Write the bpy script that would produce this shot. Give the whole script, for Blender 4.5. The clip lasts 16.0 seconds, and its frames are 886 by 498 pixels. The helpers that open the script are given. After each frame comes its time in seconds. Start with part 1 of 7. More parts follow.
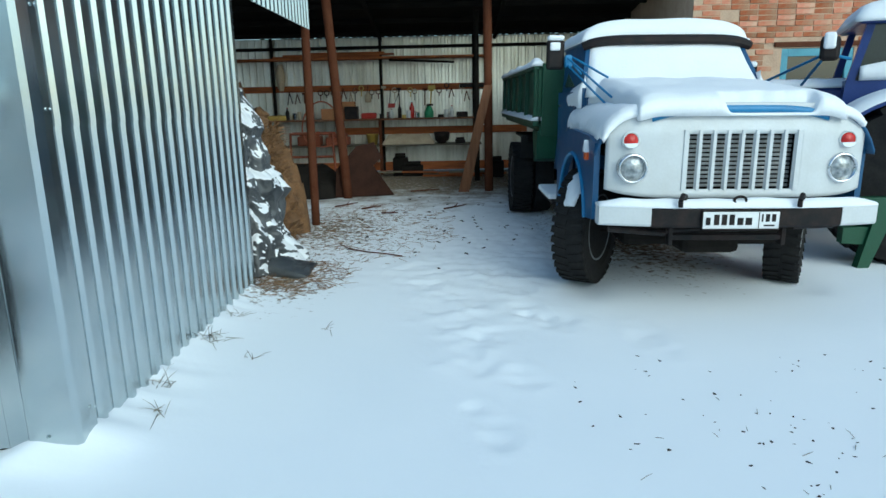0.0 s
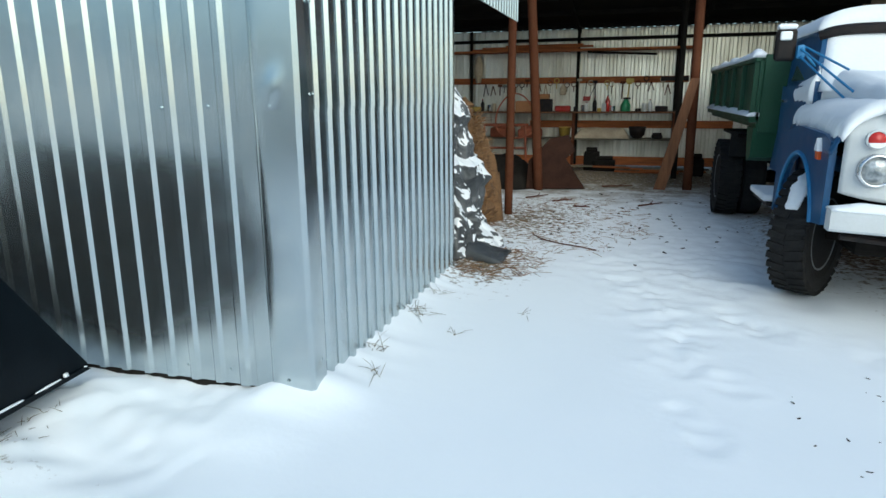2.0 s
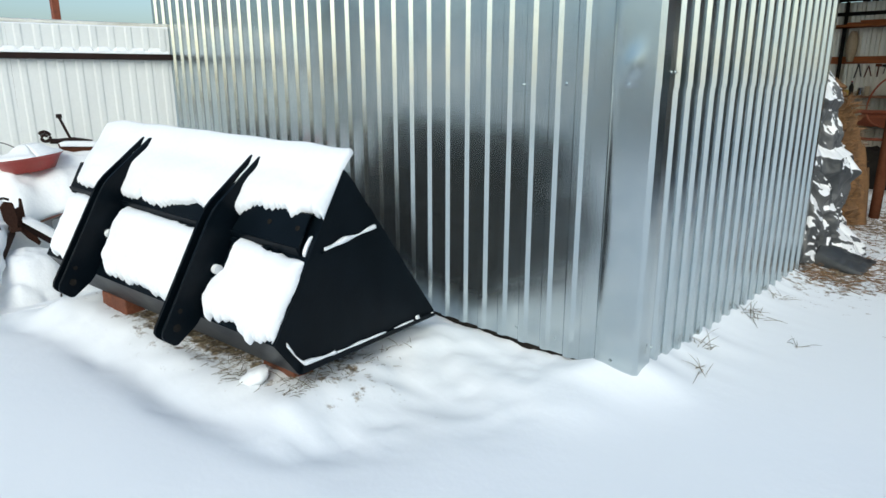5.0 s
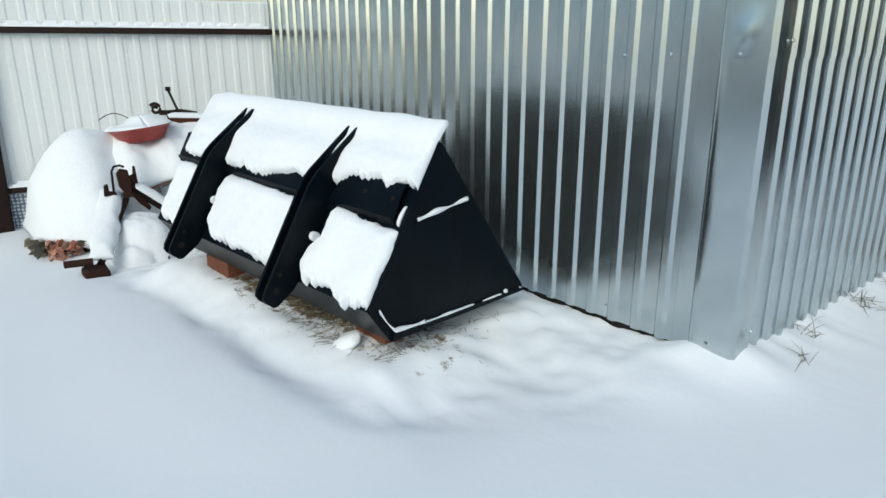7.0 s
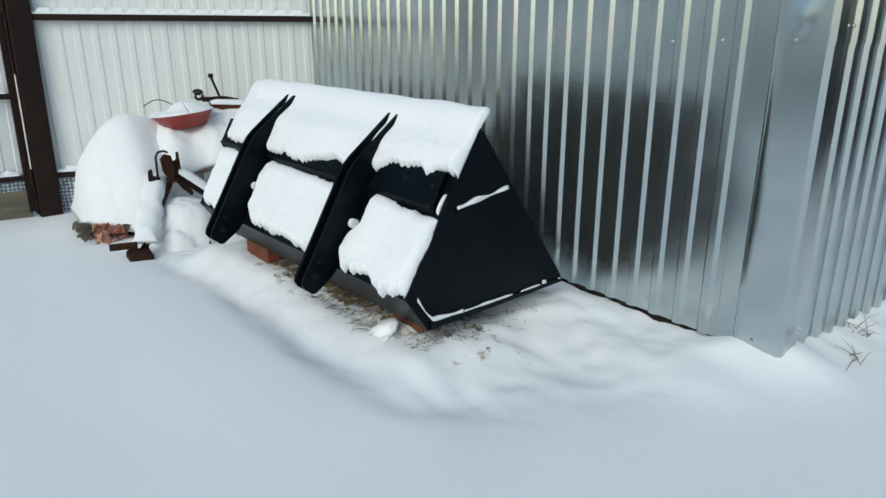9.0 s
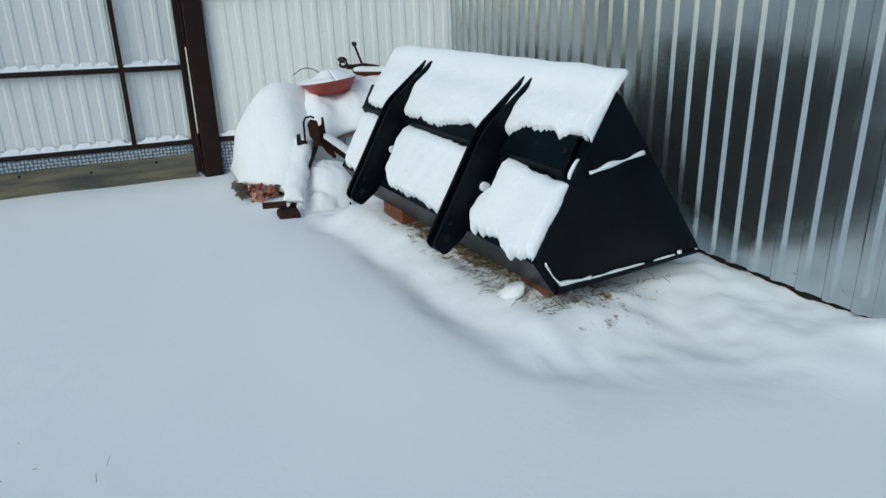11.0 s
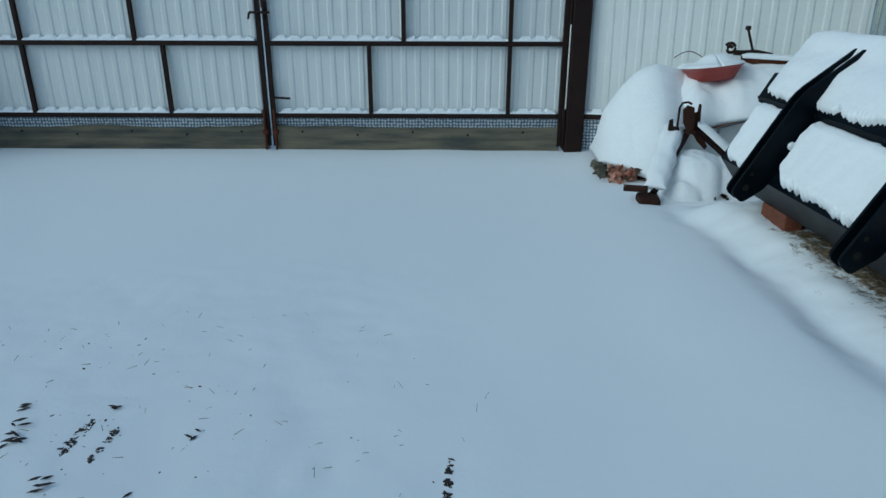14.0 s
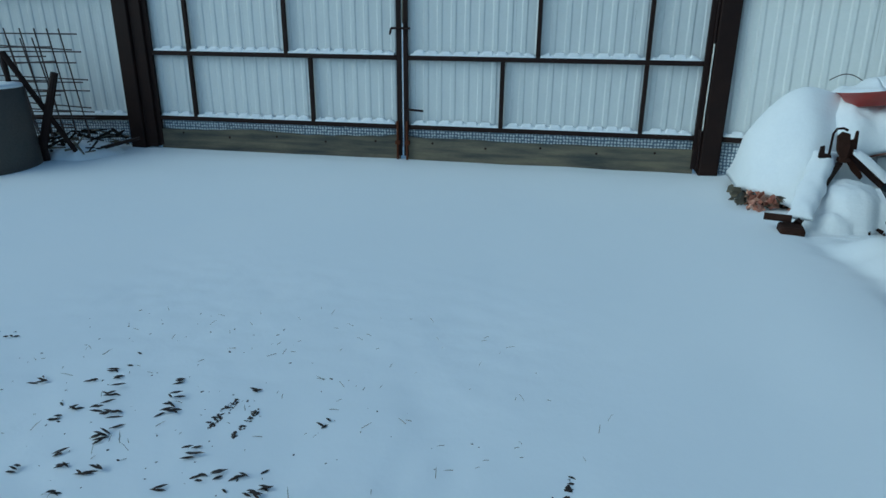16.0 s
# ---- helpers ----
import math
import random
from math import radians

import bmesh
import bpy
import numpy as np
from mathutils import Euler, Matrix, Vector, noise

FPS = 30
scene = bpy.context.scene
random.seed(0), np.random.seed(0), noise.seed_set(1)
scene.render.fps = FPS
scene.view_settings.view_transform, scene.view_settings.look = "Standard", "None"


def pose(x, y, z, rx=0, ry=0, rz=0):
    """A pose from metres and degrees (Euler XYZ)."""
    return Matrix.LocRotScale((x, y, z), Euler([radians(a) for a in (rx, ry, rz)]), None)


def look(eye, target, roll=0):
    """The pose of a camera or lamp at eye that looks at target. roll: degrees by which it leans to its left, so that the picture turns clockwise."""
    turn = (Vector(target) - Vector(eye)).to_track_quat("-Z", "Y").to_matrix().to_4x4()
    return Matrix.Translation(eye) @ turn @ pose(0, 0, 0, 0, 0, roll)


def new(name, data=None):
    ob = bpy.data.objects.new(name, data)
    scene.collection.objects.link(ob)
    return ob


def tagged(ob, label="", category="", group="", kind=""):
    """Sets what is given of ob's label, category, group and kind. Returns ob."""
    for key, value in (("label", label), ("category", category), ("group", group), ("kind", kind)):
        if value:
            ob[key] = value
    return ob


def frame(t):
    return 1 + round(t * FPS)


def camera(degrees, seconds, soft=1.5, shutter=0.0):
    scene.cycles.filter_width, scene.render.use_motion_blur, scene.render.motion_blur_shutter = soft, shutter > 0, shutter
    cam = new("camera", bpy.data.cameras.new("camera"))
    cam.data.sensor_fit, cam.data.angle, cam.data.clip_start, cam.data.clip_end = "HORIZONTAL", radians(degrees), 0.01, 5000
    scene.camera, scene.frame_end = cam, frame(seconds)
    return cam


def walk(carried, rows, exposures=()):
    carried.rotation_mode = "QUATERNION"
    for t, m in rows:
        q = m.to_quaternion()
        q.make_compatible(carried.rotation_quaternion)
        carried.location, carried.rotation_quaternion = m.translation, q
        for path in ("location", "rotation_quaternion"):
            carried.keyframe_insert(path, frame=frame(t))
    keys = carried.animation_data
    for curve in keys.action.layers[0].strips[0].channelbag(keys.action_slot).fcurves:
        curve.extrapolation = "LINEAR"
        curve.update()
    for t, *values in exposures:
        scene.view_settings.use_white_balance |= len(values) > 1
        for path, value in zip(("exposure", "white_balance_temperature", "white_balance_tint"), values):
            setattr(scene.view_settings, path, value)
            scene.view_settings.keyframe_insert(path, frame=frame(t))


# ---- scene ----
cam = camera(68.6, 16.0)
PATH = [
    (0, (0.244, 0.242, 1.504), (0.215, 2.192, 1.056), -1.2),
    (0.5, (0.172, 0.197, 1.494), (-0.017, 2.135, 1.04), -1.5),
    (1, (0.124, 0.169, 1.498), (-0.216, 2.084, 1.031), -0.6),
    (1.5, (0.096, 0.157, 1.49), (-0.336, 2.049, 1.009), -0.5),
    (2, (0.071, 0.136, 1.489), (-0.483, 2.002, 1.029), -0.4),
    (2.5, (0.052, 0.118, 1.484), (-0.666, 1.93, 1.035), -0.7),
    (3, (0.035, 0.113, 1.493), (-0.846, 1.849, 1.033), -0.4),
    (3.5, (0.011, 0.117, 1.49), (-1.001, 1.778, 1.024), -0.5),
    (4, (-0.014, 0.109, 1.485), (-1.137, 1.692, 1.005), -0.6),
    (4.5, (-0.036, 0.089, 1.481), (-1.27, 1.58, 0.978), -0.2),
    (5, (-0.052, 0.063, 1.479), (-1.392, 1.456, 0.967), 0.0),
    (5.2, (-0.057, 0.057, 1.477), (-1.422, 1.421, 0.951), -0.0),
    (7.5, (-0.099, 0.012, 1.457), (-1.612, 1.179, 0.867), -0.2),
    (8, (-0.116, 0.014, 1.46), (-1.646, 1.15, 0.853), -0.1),
    (10.3, (-0.092, -0.001, 1.431), (-1.692, 1.045, 0.842), -1.6),
    (10.5, (-0.082, -0.025, 1.45), (-1.712, 0.944, 0.815), -1.7),
    (11, (-0.065, -0.004, 1.443), (-1.787, 0.739, 0.748), -2.3),
    (11.5, (-0.052, -0.038, 1.419), (-1.845, 0.437, 0.671), -0.8),
    (12, (-0.064, -0.093, 1.427), (-1.904, 0.199, 0.699), -1.3),
    (12.5, (-0.098, -0.182, 1.433), (-1.964, -0.02, 0.731), -1.1),
    (13, (-0.145, -0.262, 1.422), (-2.026, -0.281, 0.744), -1.8),
    (13.5, (-0.148, -0.304, 1.42), (-2.027, -0.434, 0.749), -1.4),
    (14, (-0.142, -0.333, 1.417), (-2.005, -0.488, 0.708), -1.2),
    (14.5, (-0.132, -0.358, 1.417), (-1.988, -0.587, 0.71), -0.4),
    (15, (-0.111, -0.375, 1.418), (-1.952, -0.719, 0.716), -0.6),
    (15.5, (-0.1, -0.388, 1.418), (-1.929, -0.818, 0.733), -0.4),
    (16, (-0.091, -0.4, 1.422), (-1.912, -0.897, 0.761), -0.8),
]
EXPOSURES = [(0.0, 0.12, 5250, -12), (1.5, 0.21, 5550, -7), (3.5, 0.27, 5850, -3), (5.0, 0.22, 6000, -1), (8.0, -0.12, 6000, -2), (10.5, -0.25, 5900, -3), (11.0, -0.32, 5750, -4), (11.5, -0.68, 5380, -5),
             (12.0, -0.74, 5320, -5), (13.0, -0.73, 5250, -8), (14.5, -0.71, 4980, -13), (16.0, -0.73, 4780, -16)]
walk(cam, [(t, look(eye, target, roll)) for t, eye, target, roll in PATH], EXPOSURES)

# ---- light ----
SUN_ELEVATION, SUN_AZIMUTH = 36.0, 150.0
world = bpy.data.worlds.new("winter_sky")
scene.world = world
world.use_nodes = True
wn = world.node_tree
sky = wn.nodes.new("ShaderNodeTexSky")
sky.sky_type = "NISHITA"
sky.sun_disc = False
sky.sun_elevation = radians(SUN_ELEVATION)
sky.sun_rotation = radians(SUN_AZIMUTH)
sky.air_density, sky.dust_density, sky.ozone_density = 1.0, 3.2, 1.2
wn.links.new(sky.outputs["Color"], wn.nodes["Background"].inputs["Color"])
wn.nodes["Background"].inputs["Strength"].default_value = 0.160
sun_data = bpy.data.lights.new("sun", "SUN")
sun_data.energy, sun_data.angle, sun_data.color = 0.50, radians(50), (1.0, 0.93, 0.84)
sun = new("sun", sun_data)
_a, _e = radians(SUN_AZIMUTH), radians(SUN_ELEVATION)
sun_from = Vector((math.sin(_a) * math.cos(_e), math.cos(_a) * math.cos(_e), math.sin(_e)))
sun.matrix_world = look(sun_from * 60, (0, 0, 0))


# ---- materials ----
def material(name, color, rough=0.6, metal=0.0, second=None, scale=6.0, amount=0.5, bump=0.2, fine=60.0, fine_amount=0.25,
             stretch=(1, 1, 1), spec=0.5, per_object=0.0, coat=0.0):
    """A procedural surface: a colour that drifts to a second one in blotches, fine grain, bump, and a shade that differs from piece to piece."""
    m = bpy.data.materials.new(name)
    m.use_nodes = True
    t = m.node_tree
    b = t.nodes["Principled BSDF"]
    b.inputs["Metallic"].default_value = metal
    b.inputs["Specular IOR Level"].default_value = spec
    b.inputs["Coat Weight"].default_value = coat
    tc = t.nodes.new("ShaderNodeTexCoord")
    mp = t.nodes.new("ShaderNodeMapping")
    mp.inputs["Scale"].default_value = stretch
    t.links.new(tc.outputs["Object"], mp.inputs["Vector"])
    n1 = t.nodes.new("ShaderNodeTexNoise")
    n1.inputs["Scale"].default_value, n1.inputs["Detail"].default_value = scale, 6
    n2 = t.nodes.new("ShaderNodeTexNoise")
    n2.inputs["Scale"].default_value, n2.inputs["Detail"].default_value = fine, 4
    for n in (n1, n2):
        t.links.new(mp.outputs["Vector"], n.inputs["Vector"])
    ramp = t.nodes.new("ShaderNodeMapRange")
    ramp.inputs["From Min"].default_value, ramp.inputs["From Max"].default_value = 0.35, 0.68
    ramp.inputs["To Max"].default_value = amount
    t.links.new(n1.outputs["Fac"], ramp.inputs["Value"])
    mix = t.nodes.new("ShaderNodeMix")
    mix.data_type = "RGBA"
    second = second or tuple(c * 0.7 for c in color)
    mix.inputs["A"].default_value, mix.inputs["B"].default_value = (*color, 1), (*second, 1)
    t.links.new(ramp.outputs["Result"], mix.inputs["Factor"])
    hsv = t.nodes.new("ShaderNodeHueSaturation")
    val = t.nodes.new("ShaderNodeMapRange")
    val.inputs["To Min"].default_value, val.inputs["To Max"].default_value = 1 - fine_amount, 1 + fine_amount
    t.links.new(n2.outputs["Fac"], val.inputs["Value"])
    if per_object:
        oi = t.nodes.new("ShaderNodeObjectInfo")
        ov = t.nodes.new("ShaderNodeMapRange")
        ov.inputs["To Min"].default_value, ov.inputs["To Max"].default_value = 1 - per_object, 1 + per_object
        t.links.new(oi.outputs["Random"], ov.inputs["Value"])
        mul = t.nodes.new("ShaderNodeMath")
        mul.operation = "MULTIPLY"
        t.links.new(ov.outputs["Result"], mul.inputs[0])
        t.links.new(val.outputs["Result"], mul.inputs[1])
        t.links.new(mul.outputs["Value"], hsv.inputs["Value"])
    else:
        t.links.new(val.outputs["Result"], hsv.inputs["Value"])
    t.links.new(mix.outputs["Result"], hsv.inputs["Color"])
    t.links.new(hsv.outputs["Color"], b.inputs["Base Color"])
    rr = t.nodes.new("ShaderNodeMapRange")
    rr.inputs["To Min"].default_value, rr.inputs["To Max"].default_value = max(0.02, rough - 0.1), min(1, rough + 0.1)
    t.links.new(n1.outputs["Fac"], rr.inputs["Value"])
    t.links.new(rr.outputs["Result"], b.inputs["Roughness"])
    if bump:
        bp = t.nodes.new("ShaderNodeBump")
        bp.inputs["Strength"].default_value, bp.inputs["Distance"].default_value = bump, 0.01
        t.links.new(n2.outputs["Fac"], bp.inputs["Height"])
        t.links.new(bp.outputs["Normal"], b.inputs["Normal"])
    return m


SNOW = material("snow", (0.82, 0.84, 0.86), 0.65, second=(0.76, 0.79, 0.83), scale=3, bump=0.25, fine=45, fine_amount=0.04, spec=0.3)
ZINC = material("galvanised_steel", (0.52, 0.57, 0.58), 0.21, 0.95, (0.43, 0.50, 0.53), 5, 0.7, 0.0, 30, 0.03, spec=0.5, per_object=0.04)
OLD_ZINC = material("weathered_zinc_sheet", (0.86, 0.84, 0.76), 0.36, 0.7, (0.5, 0.47, 0.38), 1.4, 0.7, 0.08, 25, 0.15, stretch=(3, 3, 0.6), per_object=0.1)
PALE_SHEET = material("pale_grey_painted_sheet", (0.7, 0.72, 0.71), 0.55, 0.0, (0.64, 0.66, 0.66), 2, 0.6, 0.03, 40, 0.05, per_object=0.03)
BROWN_STEEL = material("dark_brown_steel", (0.016, 0.009, 0.008), 0.55, 0.0, (0.024, 0.012, 0.009), 7, 0.7, 0.15, 70, 0.3, spec=0.15)
RUST = material("rusty_steel", (0.085, 0.028, 0.013), 0.8, 0.0, (0.12, 0.055, 0.03), 5, 0.4, 0.4, 60, 0.35, spec=0.12)
RED_RUST = material("red_oxide_steel", (0.27, 0.07, 0.03), 0.65, 0.1, (0.12, 0.04, 0.025), 5, 0.7, 0.3, 60, 0.3)
BLACK_PAINT = material("black_satin_paint", (0.002, 0.004, 0.0062), 0.34, 0.0, (0.005, 0.0085, 0.0125), 5, 0.6, 0.05, 80, 0.2, spec=0.07)
RUBBER = material("tyre_rubber", (0.011, 0.011, 0.012), 0.8, 0.0, (0.026, 0.025, 0.023), 8, 0.7, 0.4, 50, 0.3, spec=0.15)
OLD_WOOD = material("weathered_board", (0.17, 0.145, 0.095), 0.8, 0.0, (0.045, 0.05, 0.048), 2.2, 0.95, 0.5, 30, 0.35, stretch=(0.8, 1, 7), per_object=0.15)
PLANK_UP = material("upright_timber", (0.2, 0.085, 0.035), 0.75, 0.0, (0.1, 0.045, 0.02), 3, 0.8, 0.3, 30, 0.3, stretch=(8, 8, 0.8))
PLANK = material("warm_timber", (0.40, 0.115, 0.024), 0.75, 0.0, (0.16, 0.052, 0.018), 3, 0.8, 0.35, 30, 0.3, stretch=(1, 8, 8), per_object=0.2)
EARTH = material("bare_earth", (0.1, 0.075, 0.05), 0.95, 0.0, (0.2, 0.16, 0.1), 9, 0.8, 0.8, 60, 0.4)
STRAW = material("straw", (0.21, 0.11, 0.042), 0.85, 0.0, (0.10, 0.058, 0.028), 10, 0.8, 0.6, 70, 0.35, per_object=0.2)
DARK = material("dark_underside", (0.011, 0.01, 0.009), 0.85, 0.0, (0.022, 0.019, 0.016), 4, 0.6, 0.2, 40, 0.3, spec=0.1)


def ground_material():
    """Snow, worn through to earth and straw under the open shed and under the loader bucket."""
    m = bpy.data.materials.new("snow_ground")
    m.use_nodes = True
    t = m.node_tree
    N, L = t.nodes.new, t.links.new
    b = t.nodes["Principled BSDF"]
    b.inputs["Roughness"].default_value = 0.7
    b.inputs["Specular IOR Level"].default_value = 0.3
    tc, sep = N("ShaderNodeTexCoord"), N("ShaderNodeSeparateXYZ")
    L(tc.outputs["Object"], sep.inputs[0])

    def noise_at(scale, detail=6, rough=0.6):
        n = N("ShaderNodeTexNoise")
        n.inputs["Scale"].default_value, n.inputs["Detail"].default_value, n.inputs["Roughness"].default_value = scale, detail, rough
        L(tc.outputs["Object"], n.inputs["Vector"])
        return n.outputs["Fac"]

    def math_node(op, a, b2):
        n = N("ShaderNodeMath")
        n.operation = op
        for i, v in enumerate((a, b2)):
            if isinstance(v, (int, float)):
                n.inputs[i].default_value = v
            else:
                L(v, n.inputs[i])
        return n.outputs[0]

    def ramp(v, a, b2):
        n = N("ShaderNodeMapRange")
        n.interpolation_type = "SMOOTHSTEP"
        n.inputs["From Min"].default_value, n.inputs["From Max"].default_value = a, b2
        L(v, n.inputs["Value"])
        return n.outputs[0]

    def blot(cx, cy, rx, ry, turn=0.0):
        mp = N("ShaderNodeMapping")
        mp.vector_type = "TEXTURE"
        mp.inputs["Location"].default_value = (cx, cy, 0)
        mp.inputs["Rotation"].default_value = (0, 0, radians(turn))
        mp.inputs["Scale"].default_value = (rx, ry, 1e3)
        L(tc.outputs["Object"], mp.inputs["Vector"])
        ln = N("ShaderNodeVectorMath")
        ln.operation = "LENGTH"
        L(mp.outputs[0], ln.inputs[0])
        return math_node("SUBTRACT", 1.0, ln.outputs["Value"])

    coarse, fine = noise_at(2.2, 8, 0.65), noise_at(14, 6, 0.7)
    # under the open shed the snow thins with distance
    shed = ramp(math_node("ADD", sep.outputs["Y"], math_node("MULTIPLY", math_node("SUBTRACT", coarse, 0.5), 6.0)), 9.0, 11.8)
    shed_m = math_node("MULTIPLY", shed, ramp(fine, 0.22, 0.5))
    straw_m = ramp(math_node("ADD", blot(-1.2, 8.0, 1.3, 1.9), math_node("MULTIPLY", math_node("SUBTRACT", fine, 0.58), 5.0)), 0.1, 0.6)
    hay_m = ramp(math_node("ADD", blot(-1.2, 5.7, 0.55, 0.9), math_node("MULTIPLY", math_node("SUBTRACT", fine, 0.55), 4.0)), 0.1, 0.6)
    bare = ramp(math_node("ADD", blot(-3.42, 1.72, 1.2, 0.40, 8), math_node("MULTIPLY", math_node("SUBTRACT", fine, 0.5), 2.2)), 0.12, 0.5)
    # under the lorry: brown earth patches, spread to darken the snow like shade
    under = ramp(math_node("ADD", blot(2.15, 7.7, 0.95, 2.5), math_node("MULTIPLY", math_node("SUBTRACT", fine, 0.54), 3.0)), 0.1, 0.6)
    bare = math_node("MAXIMUM", bare, under)
    mask = math_node("MAXIMUM", math_node("MAXIMUM", shed_m, bare), math_node("MAXIMUM", straw_m, hay_m))
    snow, earth, mix = N("ShaderNodeMix"), N("ShaderNodeMix"), N("ShaderNodeMix")
    for n in (snow, earth, mix):
        n.data_type = "RGBA"
    snow.inputs["A"].default_value, snow.inputs["B"].default_value = (0.80, 0.84, 0.88, 1), (0.86, 0.88, 0.9, 1)
    earth.inputs["A"].default_value, earth.inputs["B"].default_value = (0.09, 0.07, 0.05, 1), (0.33, 0.26, 0.17, 1)
    L(noise_at(0.8), snow.inputs["Factor"])
    L(ramp(noise_at(40), 0.4, 0.65), earth.inputs["Factor"])
    L(mask, mix.inputs["Factor"])
    L(snow.outputs["Result"], mix.inputs["A"])
    L(earth.outputs["Result"], mix.inputs["B"])
    L(mix.outputs["Result"], b.inputs["Base Color"])
    bp = N("ShaderNodeBump")
    bp.inputs["Strength"].default_value, bp.inputs["Distance"].default_value = 0.2, 0.015
    L(math_node("ADD", noise_at(7, 8, 0.6), math_node("MULTIPLY", noise_at(60), 0.15)), bp.inputs["Height"])
    L(bp.outputs["Normal"], b.inputs["Normal"])
    return m


GROUND = ground_material()


# ---- mesh helpers ----
def finish(bm, name, mat, smooth=False):
    bmesh.ops.recalc_face_normals(bm, faces=bm.faces)
    me = bpy.data.meshes.new(name)
    bm.to_mesh(me)
    bm.free()
    for p in me.polygons:
        p.use_smooth = smooth
    me.materials.append(mat)
    return me


def part(name, bm, mat, parent, label="", smooth=False, m=None):
    """Links a bmesh as one mesh object under a thing or a part."""
    ob = new(name, finish(bm, name, mat, smooth))
    ob.parent = parent
    if m is not None:
        ob.matrix_basis = m
    if label:
        tagged(ob, label)
    return ob


def thing(name, label, category, m=None, group="", kind=""):
    ob = new(name)
    ob.empty_display_size = 0.1
    if m is not None:
        ob.matrix_basis = m
    return tagged(ob, label, category, group, kind)


def solid(name, bm, mat, label, category, m=None, group="", kind="", smooth=False):
    ob = new(name, finish(bm, name, mat, smooth))
    if m is not None:
        ob.matrix_basis = m
    return tagged(ob, label, category, group, kind)


def box(bm, lo, hi, bevel=0.0, m=None):
    r = bmesh.ops.create_cube(bm, size=1.0)["verts"]
    size = [hi[i] - lo[i] for i in range(3)]
    mid = [(hi[i] + lo[i]) / 2 for i in range(3)]
    for v in r:
        v.co = Vector([v.co[i] * size[i] + mid[i] for i in range(3)])
    if bevel:
        edges = list({e for v in r for e in v.link_edges})
        r = list({v for f in bmesh.ops.bevel(bm, geom=edges, offset=bevel, segments=2, affect="EDGES", profile=0.5)["faces"] for v in f.verts} | {v for v in r if v.is_valid})
    if m is not None:
        bmesh.ops.transform(bm, matrix=m, verts=[v for v in r if v.is_valid])
    return bm


def tube(bm, p, q, r, r2=None, seg=10):
    p, q = Vector(p), Vector(q)
    d = q - p
    m = Matrix.Translation((p + q) / 2) @ d.to_track_quat("Z", "Y").to_matrix().to_4x4()
    bmesh.ops.create_cone(bm, cap_ends=True, segments=seg, radius1=r, radius2=r if r2 is None else r2, depth=d.length, matrix=m)
    return bm


def prism(bm, pts, axis, a, b):
    """Extrudes a closed outline; axis 0, 1 or 2 is the way it is extruded."""
    def at(p, h):
        c = list(p)
        c.insert(axis, h)
        return bm.verts.new(c)
    lo, hi = [at(p, a) for p in pts], [at(p, b) for p in pts]
    bm.faces.new(lo)
    bm.faces.new(hi[::-1])
    n = len(pts)
    for i in range(n):
        bm.faces.new((lo[i], lo[(i + 1) % n], hi[(i + 1) % n], hi[i]))
    return bm


def lathe(bm, pts, seg=32, m=None):
    """Turns (radius, height) points about the local z axis."""
    rings = []
    for r, z in pts:
        rings.append([bm.verts.new((r * math.cos(2 * math.pi * k / seg), r * math.sin(2 * math.pi * k / seg), z)) for k in range(seg)])
    for a, b in zip(rings, rings[1:]):
        for k in range(seg):
            bm.faces.new((a[k], a[(k + 1) % seg], b[(k + 1) % seg], b[k]))
    for ring in (rings[0], rings[-1]):
        bm.faces.new(ring)
    if m is not None:
        bmesh.ops.transform(bm, matrix=m, verts=[v for r in rings for v in r])
    return bm


def grid_solid(bm, nu, nv, top, bottom):
    """A closed body between two surfaces given as functions of u, v in 0..1."""
    def sheet(f):
        return [[bm.verts.new(f(i / nu, j / nv)) for j in range(nv + 1)] for i in range(nu + 1)]
    a, b = sheet(top), sheet(bottom)
    for i in range(nu):
        for j in range(nv):
            bm.faces.new((a[i][j], a[i + 1][j], a[i + 1][j + 1], a[i][j + 1]))
            bm.faces.new((b[i][j], b[i][j + 1], b[i + 1][j + 1], b[i + 1][j]))
    for i in range(nu):
        bm.faces.new((a[i][0], b[i][0], b[i + 1][0], a[i + 1][0]))
        bm.faces.new((a[i][nv], a[i + 1][nv], b[i + 1][nv], b[i][nv]))
    for j in range(nv):
        bm.faces.new((a[0][j], a[0][j + 1], b[0][j + 1], b[0][j]))
        bm.faces.new((a[nu][j], b[nu][j], b[nu][j + 1], a[nu][j + 1]))
    return bm


